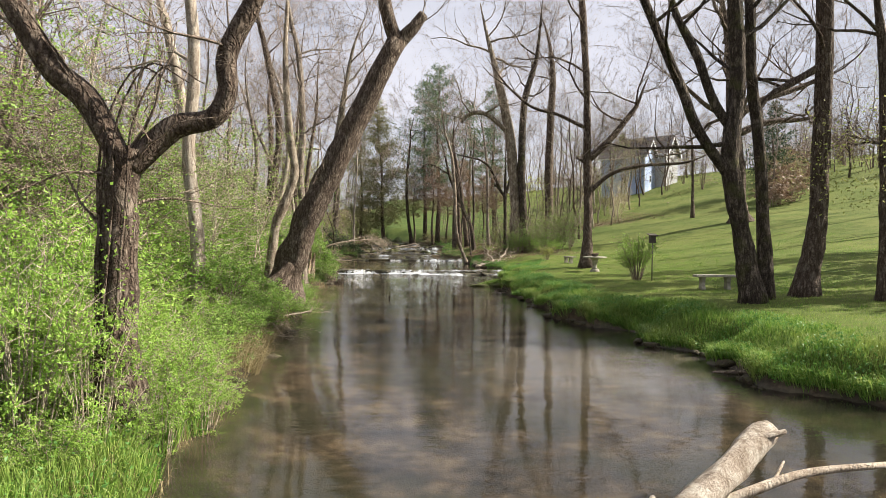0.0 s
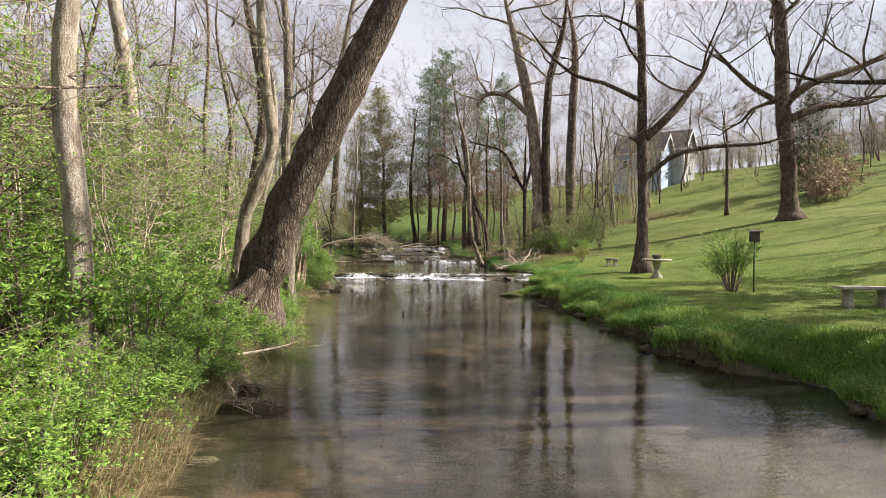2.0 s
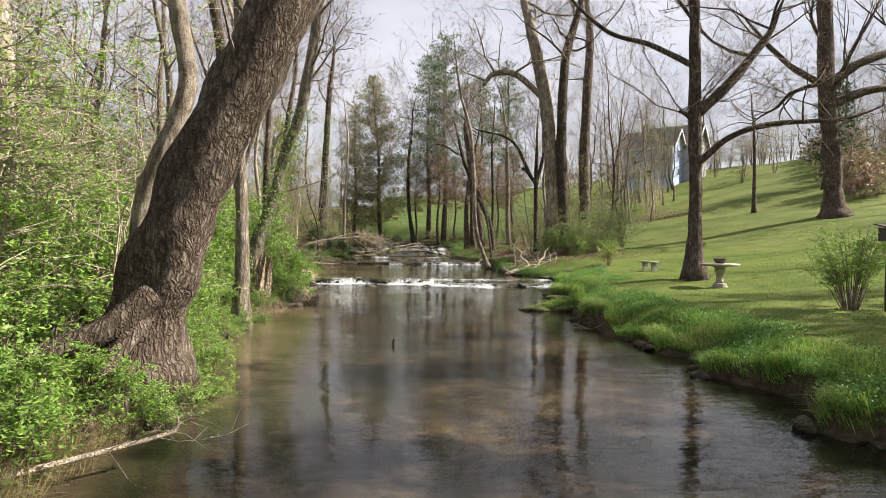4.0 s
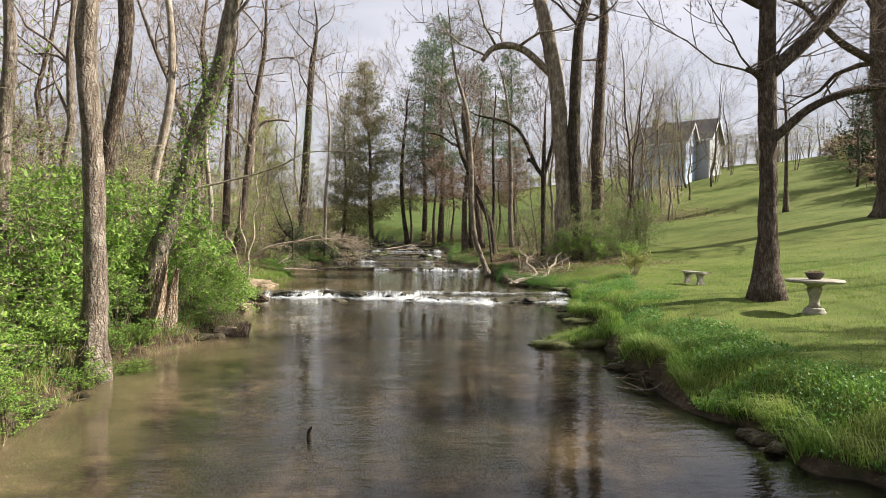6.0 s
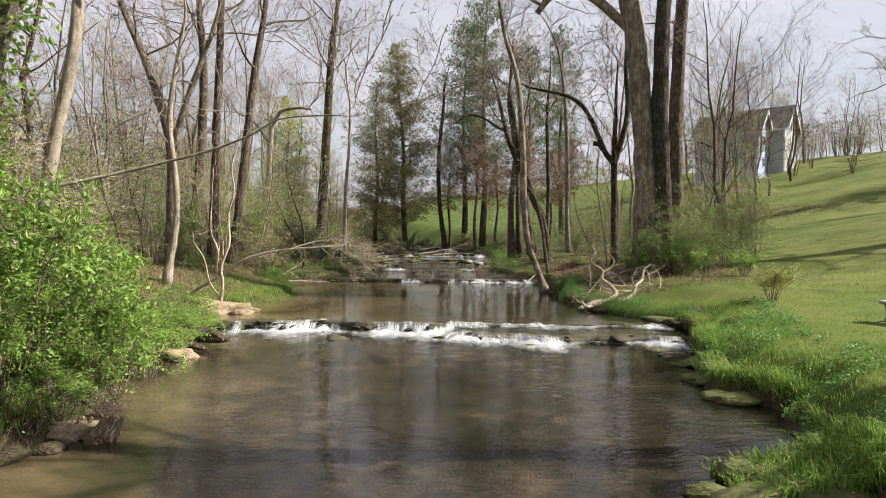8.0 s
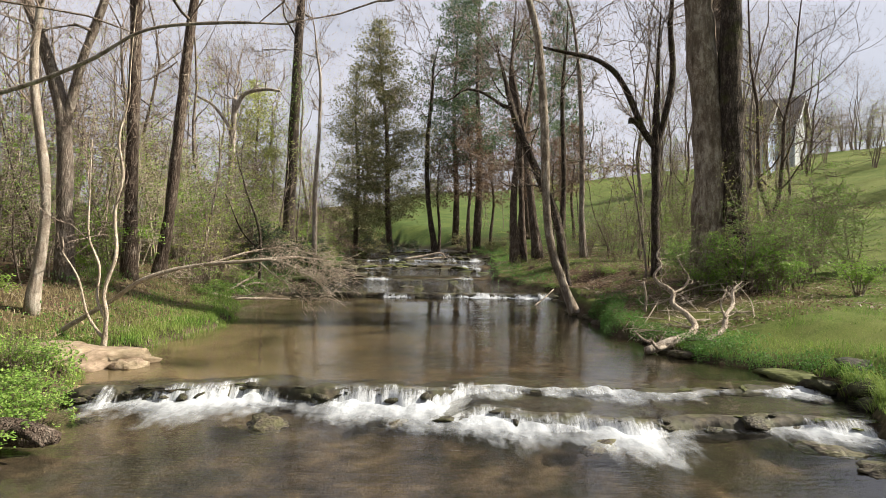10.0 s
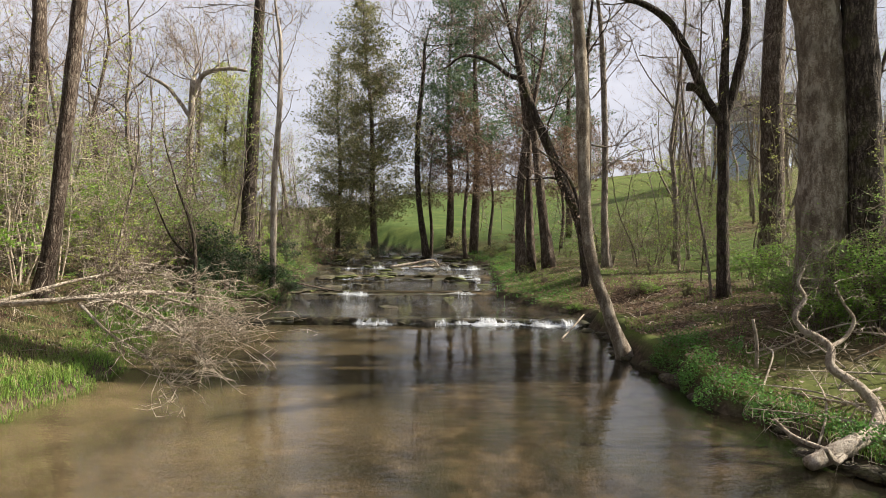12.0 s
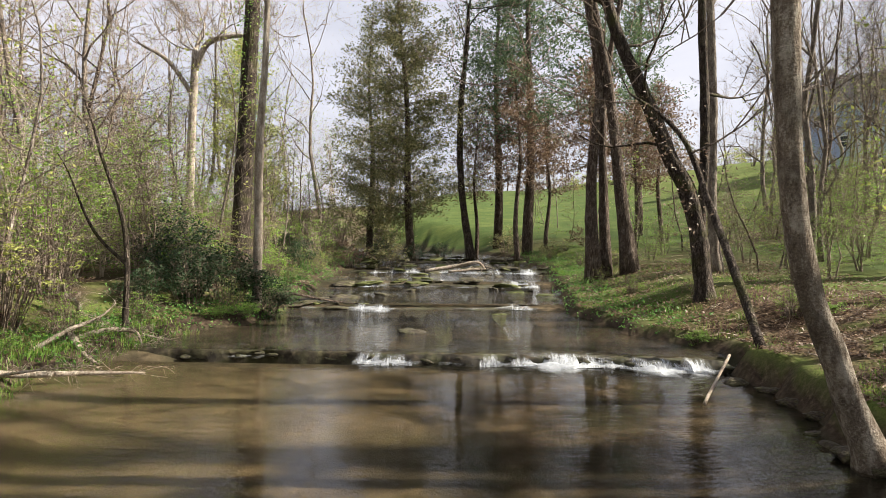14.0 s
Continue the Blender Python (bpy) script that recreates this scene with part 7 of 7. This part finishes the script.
def dead_stump(at, height, radius, label, seed, lean=(0.15, 0.0)):
    """A hollow split stump: a ring of long splinters of uneven height, deeply furrowed."""
    rng = random.Random(seed)
    n, rows = 44, 12
    g = Geo()
    tops, furrow = [], []
    for k in range(n):
        a = 2 * math.pi * k / n
        spire = 0.5 + 0.5 * noise.noise(Vector((math.cos(a) * 1.3, math.sin(a) * 1.3, seed * 1.7)))
        tops.append(height * (0.35 + 0.75 * spire ** 1.4 + rng.uniform(-0.06, 0.06)))
        furrow.append(0.2 * noise.noise(Vector((math.cos(a) * 4.2, math.sin(a) * 4.2, seed))) + rng.uniform(-0.08, 0.08))
    for j in range(rows):
        f = j / (rows - 1)
        for k in range(n):
            a = 2 * math.pi * k / n + 0.25 * f
            z = tops[k] * f
            r = radius * (1.35 - 0.55 * f + 0.35 * max(0.0, 0.12 - f)) * (1 + furrow[k] * (0.5 + f) + 0.05 * noise.noise(Vector((a * 3, z * 5, seed))))
            g.v.append(Vector((math.cos(a) * r + lean[0] * z, math.sin(a) * r + lean[1] * z, z - 0.15)))
    for j in range(rows - 1):
        for k in range(n):
            a, b = j * n + k, j * n + (k + 1) % n
            g.f.append((a, b, b + n, a + n))
    ob = new("tree_stump", g.mesh("tree_stump", SPLIT_WOOD, False))
    ob.location = at
    mod = ob.modifiers.new("thick", "SOLIDIFY")
    mod.thickness = 0.035
    tagged(ob, label, "tree stump")


dead_stump((-4.62, 25.5, gz(-4.62, 25.5)), 1.75, 0.25, "pale split dead stump against a leaning tree", 4)
dead_stump((-3.45, 26.4, -0.2), 0.5, 0.14, "low jagged rotten stump at the water's edge", 7, (0.5, 0.0))
dead_stump((-3.75, 26.55, -0.2), 0.42, 0.13, "low mossy rotten stump beside another", 9, (0.2, 0.0))


# ---- garden things on the lawn ----
def bench(at, turn, length, label, arc=0.1):
    """Cast concrete bench: a slightly curved slab on two shaped legs."""
    top = empty("garden_bench", at, label, "bench", "concrete benches")
    top.rotation_euler = (0, 0, radians(turn))
    bm = bmesh.new()
    n = 10
    rings = []
    for k in range(n + 1):
        s = k / n - 0.5
        bend = arc * (1 - 4 * s * s)
        rings.append([bm.verts.new((s * length, bend + dy, z)) for dy, z in ((-0.17, 0.35), (-0.18, 0.37), (-0.17, 0.41), (0.17, 0.41), (0.18, 0.37), (0.17, 0.35))])
    for a, b in zip(rings, rings[1:]):
        for j in range(6):
            bm.faces.new((a[j], b[j], b[(j + 1) % 6], a[(j + 1) % 6]))
    bm.faces.new(rings[0])
    bm.faces.new(rings[-1][::-1])
    bmesh.ops.recalc_face_normals(bm, faces=bm.faces)
    me = bpy.data.meshes.new("seat")
    bm.to_mesh(me)
    bm.free()
    me.materials.append(CONCRETE)
    part("seat", me, CONCRETE, top)
    for side in (-1, 1):
        g = Geo()
        prof = ((0.16, -0.04), (0.16, 0.03), (0.11, 0.1), (0.1, 0.2), (0.14, 0.29), (0.16, 0.35))
        for hy, z in prof:
            for dx in (-0.05, 0.05):
                g.v += [Vector((side * length * 0.3 + dx, arc * 0.6 - hy * 0.95, z)), Vector((side * length * 0.3 + dx, arc * 0.6 + hy * 0.95, z))]
        for k in range(len(prof) - 1):
            a, b = 4 * k, 4 * k + 4
            g.f += [(a, a + 1, b + 1, b), (a + 2, b + 2, b + 3, a + 3), (a, b, b + 2, a + 2), (a + 1, a + 3, b + 3, b + 1)]
        part("leg", g, CONCRETE, top, smooth=False)
    return top


bench(g3(8.33, 17.1), -6, 1.15, "grey concrete garden bench on the shaded lawn")
bench(g3(7.42, 30.3), 104, 1.05, "pale concrete garden bench with curved seat in the sun", 0.12).scale = (0.78, 0.78, 0.82)


def lathe(profile, sides=24):
    g = Geo()
    for r, z in profile:
        for k in range(sides):
            a = 2 * math.pi * k / sides
            g.v.append(Vector((r * math.cos(a), r * math.sin(a), z)))
    for i in range(len(profile) - 1):
        for k in range(sides):
            a, b = i * sides + k, i * sides + (k + 1) % sides
            g.f.append((a, b, b + sides, a + sides))
    g.f.append(tuple(range(sides - 1, -1, -1)))
    g.f.append(tuple((len(profile) - 1) * sides + k for k in range(sides)))
    return g


def stone_table(at):
    top = empty("garden_table", at, "round grey stone garden table on a turned pedestal", "table")
    top.scale = (1, 1, 0.84)
    part("base", lathe([(0.19, -0.05), (0.19, 0.05), (0.16, 0.08), (0.17, 0.11), (0.12, 0.14)]), CONCRETE, top)
    part("pedestal", lathe([(0.12, 0.14), (0.085, 0.2), (0.08, 0.3), (0.1, 0.42), (0.13, 0.52), (0.11, 0.58), (0.18, 0.64), (0.2, 0.66)]), CONCRETE, top)
    part("tabletop", lathe([(0.3, 0.655), (0.44, 0.665), (0.475, 0.69), (0.475, 0.72), (0.45, 0.735), (0.2, 0.735)], 32), CONCRETE, top)
    pot = empty("planter_bowl", (at[0], at[1], at[2] + 0.617), "small dark planter bowl on the stone table", "planter")
    part("bowl", lathe([(0.09, 0.0), (0.13, 0.05), (0.15, 0.1), (0.165, 0.12), (0.15, 0.125), (0.1, 0.1)]), WOOD_BOX, pot)
    g = Geo()
    rng = random.Random(4)
    for _ in range(60):
        al = Vector((rng.gauss(0, 0.6), rng.gauss(0, 0.6), 0.7)).normalized()
        g.leaf(Vector((rng.gauss(0, 0.05), rng.gauss(0, 0.05), 0.11)), al, al.orthogonal().normalized(), rng.uniform(0.04, 0.08), 0.02)
    part("plant", g, LEAF_DRY, pot, "low withered plant")


stone_table(g3(7.16, 25.0))


def bird_house(at):
    top = empty("bird_house", at, "dark wooden bird box on a thin metal pole", "bird house")
    g = Geo()
    g.tube([(0, 0, -0.2), (0, 0, 0.6), (0.01, 0, 1.25)], [0.018, 0.018, 0.016], 8)
    part("pole", g, METAL_DARK, top)
    g = Geo()
    g.box((0, 0, 1.36), (0.17, 0.19, 0.24))
    box_ob = part("box", g, WOOD_BOX, top, smooth=False)
    g = Geo()
    g.tube([(0, -0.1, 1.36), (0, -0.102, 1.36)], [0.022, 0.022], 12)
    part("entrance", g, METAL_DARK, box_ob)
    g = Geo()
    g.v += [Vector(p) for p in ((-0.14, -0.16, 1.47), (0.14, -0.16, 1.47), (0.14, 0.14, 1.53), (-0.14, 0.14, 1.53), (-0.14, -0.16, 1.495), (0.14, -0.16, 1.495), (0.14, 0.14, 1.555), (-0.14, 0.14, 1.555))]
    g.f += [(3, 2, 1, 0), (4, 5, 6, 7), (0, 1, 5, 4), (1, 2, 6, 5), (2, 3, 7, 6), (3, 0, 4, 7)]
    part("roof", g, WOOD_BOX, top, smooth=False)


bird_house(g3(7.62, 20.0))


def open_shrub(at, height, spread, count, label, leaf_mat, seed):
    rng = random.Random(seed)
    top = empty("shrub", at, label, "shrub")
    st, lf = Geo(), Geo()
    for _ in range(count):
        a = rng.uniform(0, 6.283)
        q = Vector((math.cos(a) * spread * rng.random() ** 0.7, math.sin(a) * spread * rng.random() ** 0.7, height * rng.uniform(0.5, 1.05)))
        p = Vector((q.x * 0.12, q.y * 0.12, -0.1))
        m = p.lerp(q, 0.5) + Vector((-q.x * 0.12, -q.y * 0.12, 0.05))
        st.tube([p, m, q], [0.01, 0.007, 0.003], 4, cap=False)
        for _ in range(9):
            s = m.lerp(q, rng.random())
            e = s + Vector((rng.gauss(0, 0.16), rng.gauss(0, 0.16), rng.uniform(0, 0.25)))
            st.spike(s, e, 0.005)
            for _ in range(9):
                al = Vector((rng.gauss(0, 1), rng.gauss(0, 1), rng.gauss(0.3, 0.5))).normalized()
                lf.leaf(s.lerp(e, rng.random()), al, al.orthogonal().normalized(), rng.uniform(0.04, 0.075), rng.uniform(0.02, 0.04))
    part("branchwork", st, TWIG, top)["kind"] = "stuff"
    part("foliage", lf, leaf_mat, top, smooth=False)


open_shrub(g3(7.25, 20.35), 1.45, 0.8, 40, "open upright lawn shrub leafing out", LEAF_SPRING, 3)
open_shrub(g3(7.0, 33.8), 0.7, 0.5, 14, "small thin young shrub on the lawn", LEAF_BUD, 4)
open_shrub(g3(8.6, 38.6), 0.7, 0.55, 16, "low bright shrub at the wood's edge", LEAF_SPRING, 5)


# ---- the house on the slope ----
def gable_block(top, x0, y0, L, W, H, R, material, name):
    """One gabled block: walls, two roof slopes, white eave and verge boards."""
    g = Geo()
    g.v += [Vector(p) for p in ((x0, y0, -2), (x0 + L, y0, -2), (x0 + L, y0 + W, -2), (x0, y0 + W, -2), (x0, y0, H), (x0 + L, y0, H), (x0 + L, y0 + W, H), (x0, y0 + W, H), (x0, y0 + W / 2, H + R), (x0 + L, y0 + W / 2, H + R))]
    g.f += [(0, 1, 5, 4), (1, 2, 6, 9, 5), (2, 3, 7, 6), (3, 0, 4, 8, 7)]
    wall = part("wall", g, material, top, name, smooth=False)
    g = Geo()
    k = 0
    while -0.2 + 0.24 * k < H:
        g.box((x0 + L / 2, y0 - 0.012, -0.2 + 0.24 * k), (L, 0.03, 0.02))
        g.box((x0 + L + 0.012, y0 + W / 2, -0.2 + 0.24 * k), (0.03, W, 0.02))
        k += 1
    part("siding", g, material, wall, smooth=False)
    e = 0.45
    for s in (0, 1):
        ya, yb = (y0 - e, y0 + W / 2) if s == 0 else (y0 + W + e, y0 + W / 2)
        za, zb = H - e * R / (W / 2), H + R
        b = [Vector((x0 - e, ya, za)), Vector((x0 + L + e, ya, za)), Vector((x0 + L + e, yb, zb)), Vector((x0 - e, yb, zb))]
        g = Geo()
        g.v += b + [p + Vector((0, 0, 0.14)) for p in b]
        g.f += [(3, 2, 1, 0), (4, 5, 6, 7), (0, 1, 5, 4), (1, 2, 6, 5), (2, 3, 7, 6), (3, 0, 4, 7)]
        part("roof", g, ROOFING, top, smooth=False)
        g = Geo()
        o = Vector((0.03, 0, -0.2))
        b = [Vector((x0 + L + e, ya, za)) + o, Vector((x0 + L + e, yb, zb)) + o]
        g.v += [b[0], b[1], b[1] + Vector((0, 0, 0.34)), b[0] + Vector((0, 0, 0.34))]
        g.v += [p + Vector((0.05, 0, 0)) for p in g.v[:4]]
        g.f += [(0, 1, 2, 3), (7, 6, 5, 4), (0, 4, 5, 1), (1, 5, 6, 2), (2, 6, 7, 3), (3, 7, 4, 0)]
        part("verge_board", g, TRIM_WHITE, top, "white verge board", smooth=False)
    g = Geo()
    g.box((x0 + L / 2, y0 - e - 0.03, H - e * R / (W / 2) + 0.05), (L + 2 * e, 0.05, 0.2))
    part("eave_board", g, TRIM_WHITE, top, "white eave board", smooth=False)
    for x in (x0 + 0.05, x0 + L - 0.02):
        g = Geo()
        g.box((x, y0 - 0.02, H / 2 - 1), (0.16, 0.08, H + 2))
        part("corner_board", g, TRIM_WHITE, top, "white corner board", smooth=False)


def house(at, turn):
    top = empty("house", at, "blue-sided house with grey shingle roof and white trim on the slope", "house")
    top.rotation_euler = (0, 0, radians(turn))
    gable_block(top, 0, 0, 6.6, 4.4, 5.6, 2.2, SIDING, "blue horizontal siding")
    gable_block(top, 0.9, 4.5, 7.3, 5.4, 6.4, 2.6, SIDING_PALE, "pale blue siding")
    g = Geo()
    g.box((1.6, 4.2, 7.6), (0.9, 0.7, 3.0))
    stack = part("chimney", g, BRICK_RED, top, smooth=False)
    g = Geo()
    g.box((1.6, 4.2, 9.15), (1.05, 0.85, 0.14))
    part("cap", g, CONCRETE, stack, smooth=False)
    for x, y, z, turned in ((3.6, -0.05, 2.0, False), (1.6, -0.05, 3.9, False), (5.4, -0.05, 3.9, False), (6.65, 2.2, 2.2, True), (6.65, 2.2, 4.6, True), (8.25, 7.2, 3.0, True), (8.25, 7.2, 6.6, True)):
        s = (0.08, 0.75, 1.05) if turned else (0.75, 0.08, 1.05)
        g = Geo()
        g.box((x, y, z), s)
        win = part("window", g, TRIM_WHITE, top, "white framed window", smooth=False)
        for dz in (-0.24, 0.24):
            g = Geo()
            g.box((x + (0.05 if turned else 0), y - (0 if turned else 0.05), z + dz), (0.02, 0.58, 0.4) if turned else (0.58, 0.02, 0.4))
            part("pane", g, PANE, win, smooth=False)
    return top


house((27.4, 92.7, 8.3), -40)


# ---- grass, low plants and litter ----
def blades(name, count, place, length, width, material, label, category, seed, lean=0.45, over=None):
    """Grass blades, each a bent two-part sliver, set by place(rng) -> (x, y) or None. over: the way that most of them lean."""
    rng = random.Random(seed)
    v, f = [], []
    tries = done = 0
    spots = []
    while done < count and tries < count * 6:
        tries += 1
        xy = place(rng)
        if xy:
            spots.append(xy)
            done += 1
    xs, ys = np.array([s[0] for s in spots]), np.array([s[1] for s in spots])
    zs = ground(xs, ys)
    for x, y, z in zip(xs, ys, zs):
        h = length * rng.uniform(0.5, 1.35)
        w = width * rng.uniform(0.6, 1.3)
        a, b = rng.uniform(0, 6.283), rng.uniform(0, 6.283) if over is None else rng.gauss(over, 0.8)
        dx, dy = math.cos(a) * w / 2, math.sin(a) * w / 2
        reach = h * lean * rng.uniform(0.2, 1.1)
        lx, ly = math.cos(b) * reach, math.sin(b) * reach
        n = len(v)
        if h < 0.075:
            v += [(x - dx, y - dy, z - 0.015), (x + dx, y + dy, z - 0.015), (x + lx, y + ly, z + h)]
            f.append((n, n + 1, n + 2))
        else:
            mx, my, mz = x + lx * 0.45, y + ly * 0.45, z + h * 0.62
            v += [(x - dx, y - dy, z - 0.015), (x + dx, y + dy, z - 0.015), (mx + dx * 0.75, my + dy * 0.75, mz), (mx - dx * 0.75, my - dy * 0.75, mz), (x + lx * 1.2, y + ly * 1.2, z + h * (1 - 0.35 * lean))]
            f += [(n, n + 1, n + 2, n + 3), (n + 3, n + 2, n + 4)]
    me = bpy.data.meshes.new(name)
    me.from_pydata(v, [], f)
    me.materials.append(material)
    return tagged(new(name, me), label, category, kind="stuff")


def right_band(y0, y1, near, far, power=1.6):
    def place(r):
        y = r.uniform(y0, y1)
        return right_edge(y) + near + (far - near) * r.random() ** power, y
    return place


def left_band(y0, y1, near, far, power=1.3):
    def place(r):
        y = r.uniform(y0, y1)
        return left_edge(y) - near - (far - near) * r.random() ** power, y
    return place


def patchy(place, scale, cut, seed):
    def inner(r):
        x, y = place(r)
        return (x, y) if noise.noise(Vector((x * scale, y * scale, seed))) > cut else None
    return inner


blades("grass", 30000, right_band(3.5, 14, 0.14, 1.6, 1.3), 0.17, 0.01, GRASS, "long bright green grass along the lawn's bank", "grass", 1, 0.7)
blades("grass", 16000, right_band(13, 23, 0.16, 1.5, 1.3), 0.12, 0.01, GRASS, "long green grass along the lawn's bank", "grass", 26, 0.7)
blades("grass", 12000, right_band(20, 37, 0.18, 1.4), 0.1, 0.009, GRASS, "long green grass along the lawn's bank", "grass", 2, 0.7)
blades("grass", 14000, patchy(right_band(3.5, 34, 0.06, 0.36, 1.0), 1.4, -0.12, 11), 0.24, 0.009, GRASS, "grass hanging over the lip of the bank", "grass", 27, 1.1, 3.14)
blades("grass", 70000, right_band(3.5, 36, 0.6, 8.5, 1.1), 0.04, 0.011, GRASS, "short mown lawn grass", "grass", 3, 0.6)
blades("grass", 30000, right_band(14, 40, 5, 17, 1.0), 0.05, 0.016, GRASS, "short mown lawn grass further up the slope", "grass", 23, 0.6)
blades("grass", 13000, left_band(2.8, 6.6, 0.1, 2.6), 0.26, 0.008, GRASS, "tall lush grass on the near bank", "grass", 4, 0.6)
blades("dry_grass", 12000, left_band(34, 45, 0.5, 4.2, 1.0), 0.13, 0.008, GRASS_DRY, "straw-coloured dead grass on the low bank", "grass", 25, 0.8)
blades("grass", 6000, left_band(34.5, 40.5, 0.15, 2.0), 0.11, 0.008, GRASS, "soft green grass at the pool's edge", "grass", 5, 0.6)
blades("grass", 2600, left_band(20.5, 27.5, 0.35, 1.3), 0.12, 0.009, GRASS, "green grass tufts at the water's edge", "grass", 6, 0.7)
blades("dry_grass", 5000, left_band(9.0, 15.5, 0.0, 0.5, 1.0), 0.3, 0.007, GRASS_DRY, "tangle of straw-coloured dead grass down the cut bank", "grass", 28, 1.1, 0.0)
blades("dry_grass", 5000, left_band(3.0, 32, 0.02, 0.7), 0.2, 0.006, GRASS_DRY, "straw-coloured dry grass hanging over the bank", "grass", 7, 1.0)
blades("grass", 9000, patchy(right_band(36, 66, 0.3, 4.5), 0.9, 0.08, 9), 0.1, 0.01, GRASS, "patchy grass under the trees", "grass", 8, 0.7)
blades("grass", 2400, lambda r: (r.uniform(2.5, 3.7), r.uniform(25.05, 25.9)), 0.16, 0.012, GRASS, "grass tuft on the mossy shelf", "grass", 9, 0.7).location.z = -0.08 - gz(3.1, 25.4)


def leaf_cover(name, count, place, size, material, label, category, seed, lift=0.08, flat=0.35):
    rng = random.Random(seed)
    g = Geo()
    spots = []
    tries = 0
    while len(spots) < count and tries < count * 8:
        tries += 1
        xy = place(rng)
        if xy:
            spots.append(xy)
    zs = ground(np.array([s[0] for s in spots]), np.array([s[1] for s in spots]))
    for (x, y), z in zip(spots, zs):
        al = Vector((rng.gauss(0, 1), rng.gauss(0, 1), rng.gauss(0, flat))).normalized()
        sd = al.cross(Vector((rng.gauss(0, flat), rng.gauss(0, flat), 1))).normalized()
        s = size * rng.uniform(0.6, 1.4)
        g.leaf(Vector((x, y, float(z) + 0.03 + lift * rng.random())), al, sd, s, s * 0.65)
    return tagged(new(name, g.mesh(name, material, False)), label, category, kind="stuff")


leaf_cover("ground_cover", 9000, patchy(right_band(3.5, 19, 0.08, 1.3, 1.2), 1.2, -0.1, 7), 0.042, LEAF_LOW, "lush low plants overhanging the near bank", "plants", 18, 0.16, 0.7)
leaf_cover("ground_cover", 15000, patchy(right_band(18, 34, 0.1, 1.7, 1.1), 1.1, -0.12, 2), 0.04, LEAF_LOW, "low leafy green ground cover on the bank", "plants", 11, 0.08, 0.6)
leaf_cover("ground_cover", 9000, patchy(right_band(34.2, 41.0, 0.0, 1.1), 1.3, 0.0, 3), 0.034, LEAF_LOW, "leafy green plants hanging over the bank's edge", "plants", 12, 0.2, 0.7)
leaf_cover("ground_cover", 4500, left_band(28, 34.5, -0.12, 1.2, 1.0), 0.05, LEAF_GREEN, "dense leafy plants down to the water", "plants", 19, 0.35, 0.7)
leaf_cover("ground_cover", 5000, left_band(44, 66, -0.1, 1.2, 1.0), 0.06, LEAF_LOW, "low green plants along the rapids", "plants", 20, 0.22, 0.7)
leaf_cover("ground_cover", 2600, right_band(47, 66, 0.0, 1.2, 1.0), 0.06, LEAF_LOW, "low green plants along the rapids", "plants", 21, 0.16, 0.7)
blades("grass", 8000, left_band(33.5, 47, -0.12, 0.9, 1.0), 0.15, 0.01, GRASS, "grass overhanging the pool's edge", "grass", 22, 0.8)
leaf_cover("ground_cover", 9000, left_band(3.0, 32, 0.05, 1.4), 0.036, LEAF_LOW, "low leafy plants under the shrubs", "plants", 13, 0.3, 0.7)
leaf_cover("ground_cover", 9000, patchy(left_band(32, 66, 0.4, 7), 0.8, -0.1, 4), 0.045, LEAF_LOW, "patchy low spring plants on the woodland floor", "plants", 14, 0.3, 0.7)
leaf_cover("leaf_litter", 15000, patchy(right_band(36.5, 56, 0.3, 6.5), 0.7, -0.25, 5), 0.06, LEAF_DRY, "dry brown fallen leaves under the trees", "leaf litter", 15, 0.03)
leaf_cover("leaf_litter", 6000, patchy(left_band(32, 60, 0.5, 8), 0.6, -0.1, 6), 0.085, LEAF_DRY, "dry brown fallen leaves on the woodland floor", "leaf litter", 16, 0.03)
leaf_cover("leaf_litter", 2500, lambda r: (r.uniform(10, 24), r.uniform(58, 70)), 0.12, LEAF_DRY, "band of dry leaves below the house", "leaf litter", 17, 0.05)


def stick_litter(count, place, label, seed):
    """Loose dead sticks scattered over the woodland floor."""
    rng = random.Random(seed)
    g = Geo()
    for _ in range(count):
        x, y = place(rng)
        a, s = rng.uniform(0, 6.283), rng.uniform(0.12, 0.5)
        p = Vector((x, y, gz(x, y) + 0.015))
        x2, y2 = x + math.cos(a) * s, y + math.sin(a) * s
        q = Vector((x2, y2, gz(x2, y2) + rng.uniform(0.02, 0.12)))
        g.twig(p, q, rng.uniform(0.005, 0.012), Vector((rng.gauss(0, 0.04), rng.gauss(0, 0.04), 0.02)))
    tagged(new("stick_litter", g.mesh("stick_litter", TWIG_PALE)), label, "sticks", kind="stuff")


stick_litter(420, right_band(36.5, 60, 0.3, 6.0, 1.2), "scattered dead sticks under the trees", 41)
stick_litter(420, left_band(33, 60, 0.2, 6.0, 1.2), "scattered dead sticks on the wooded bank", 42)
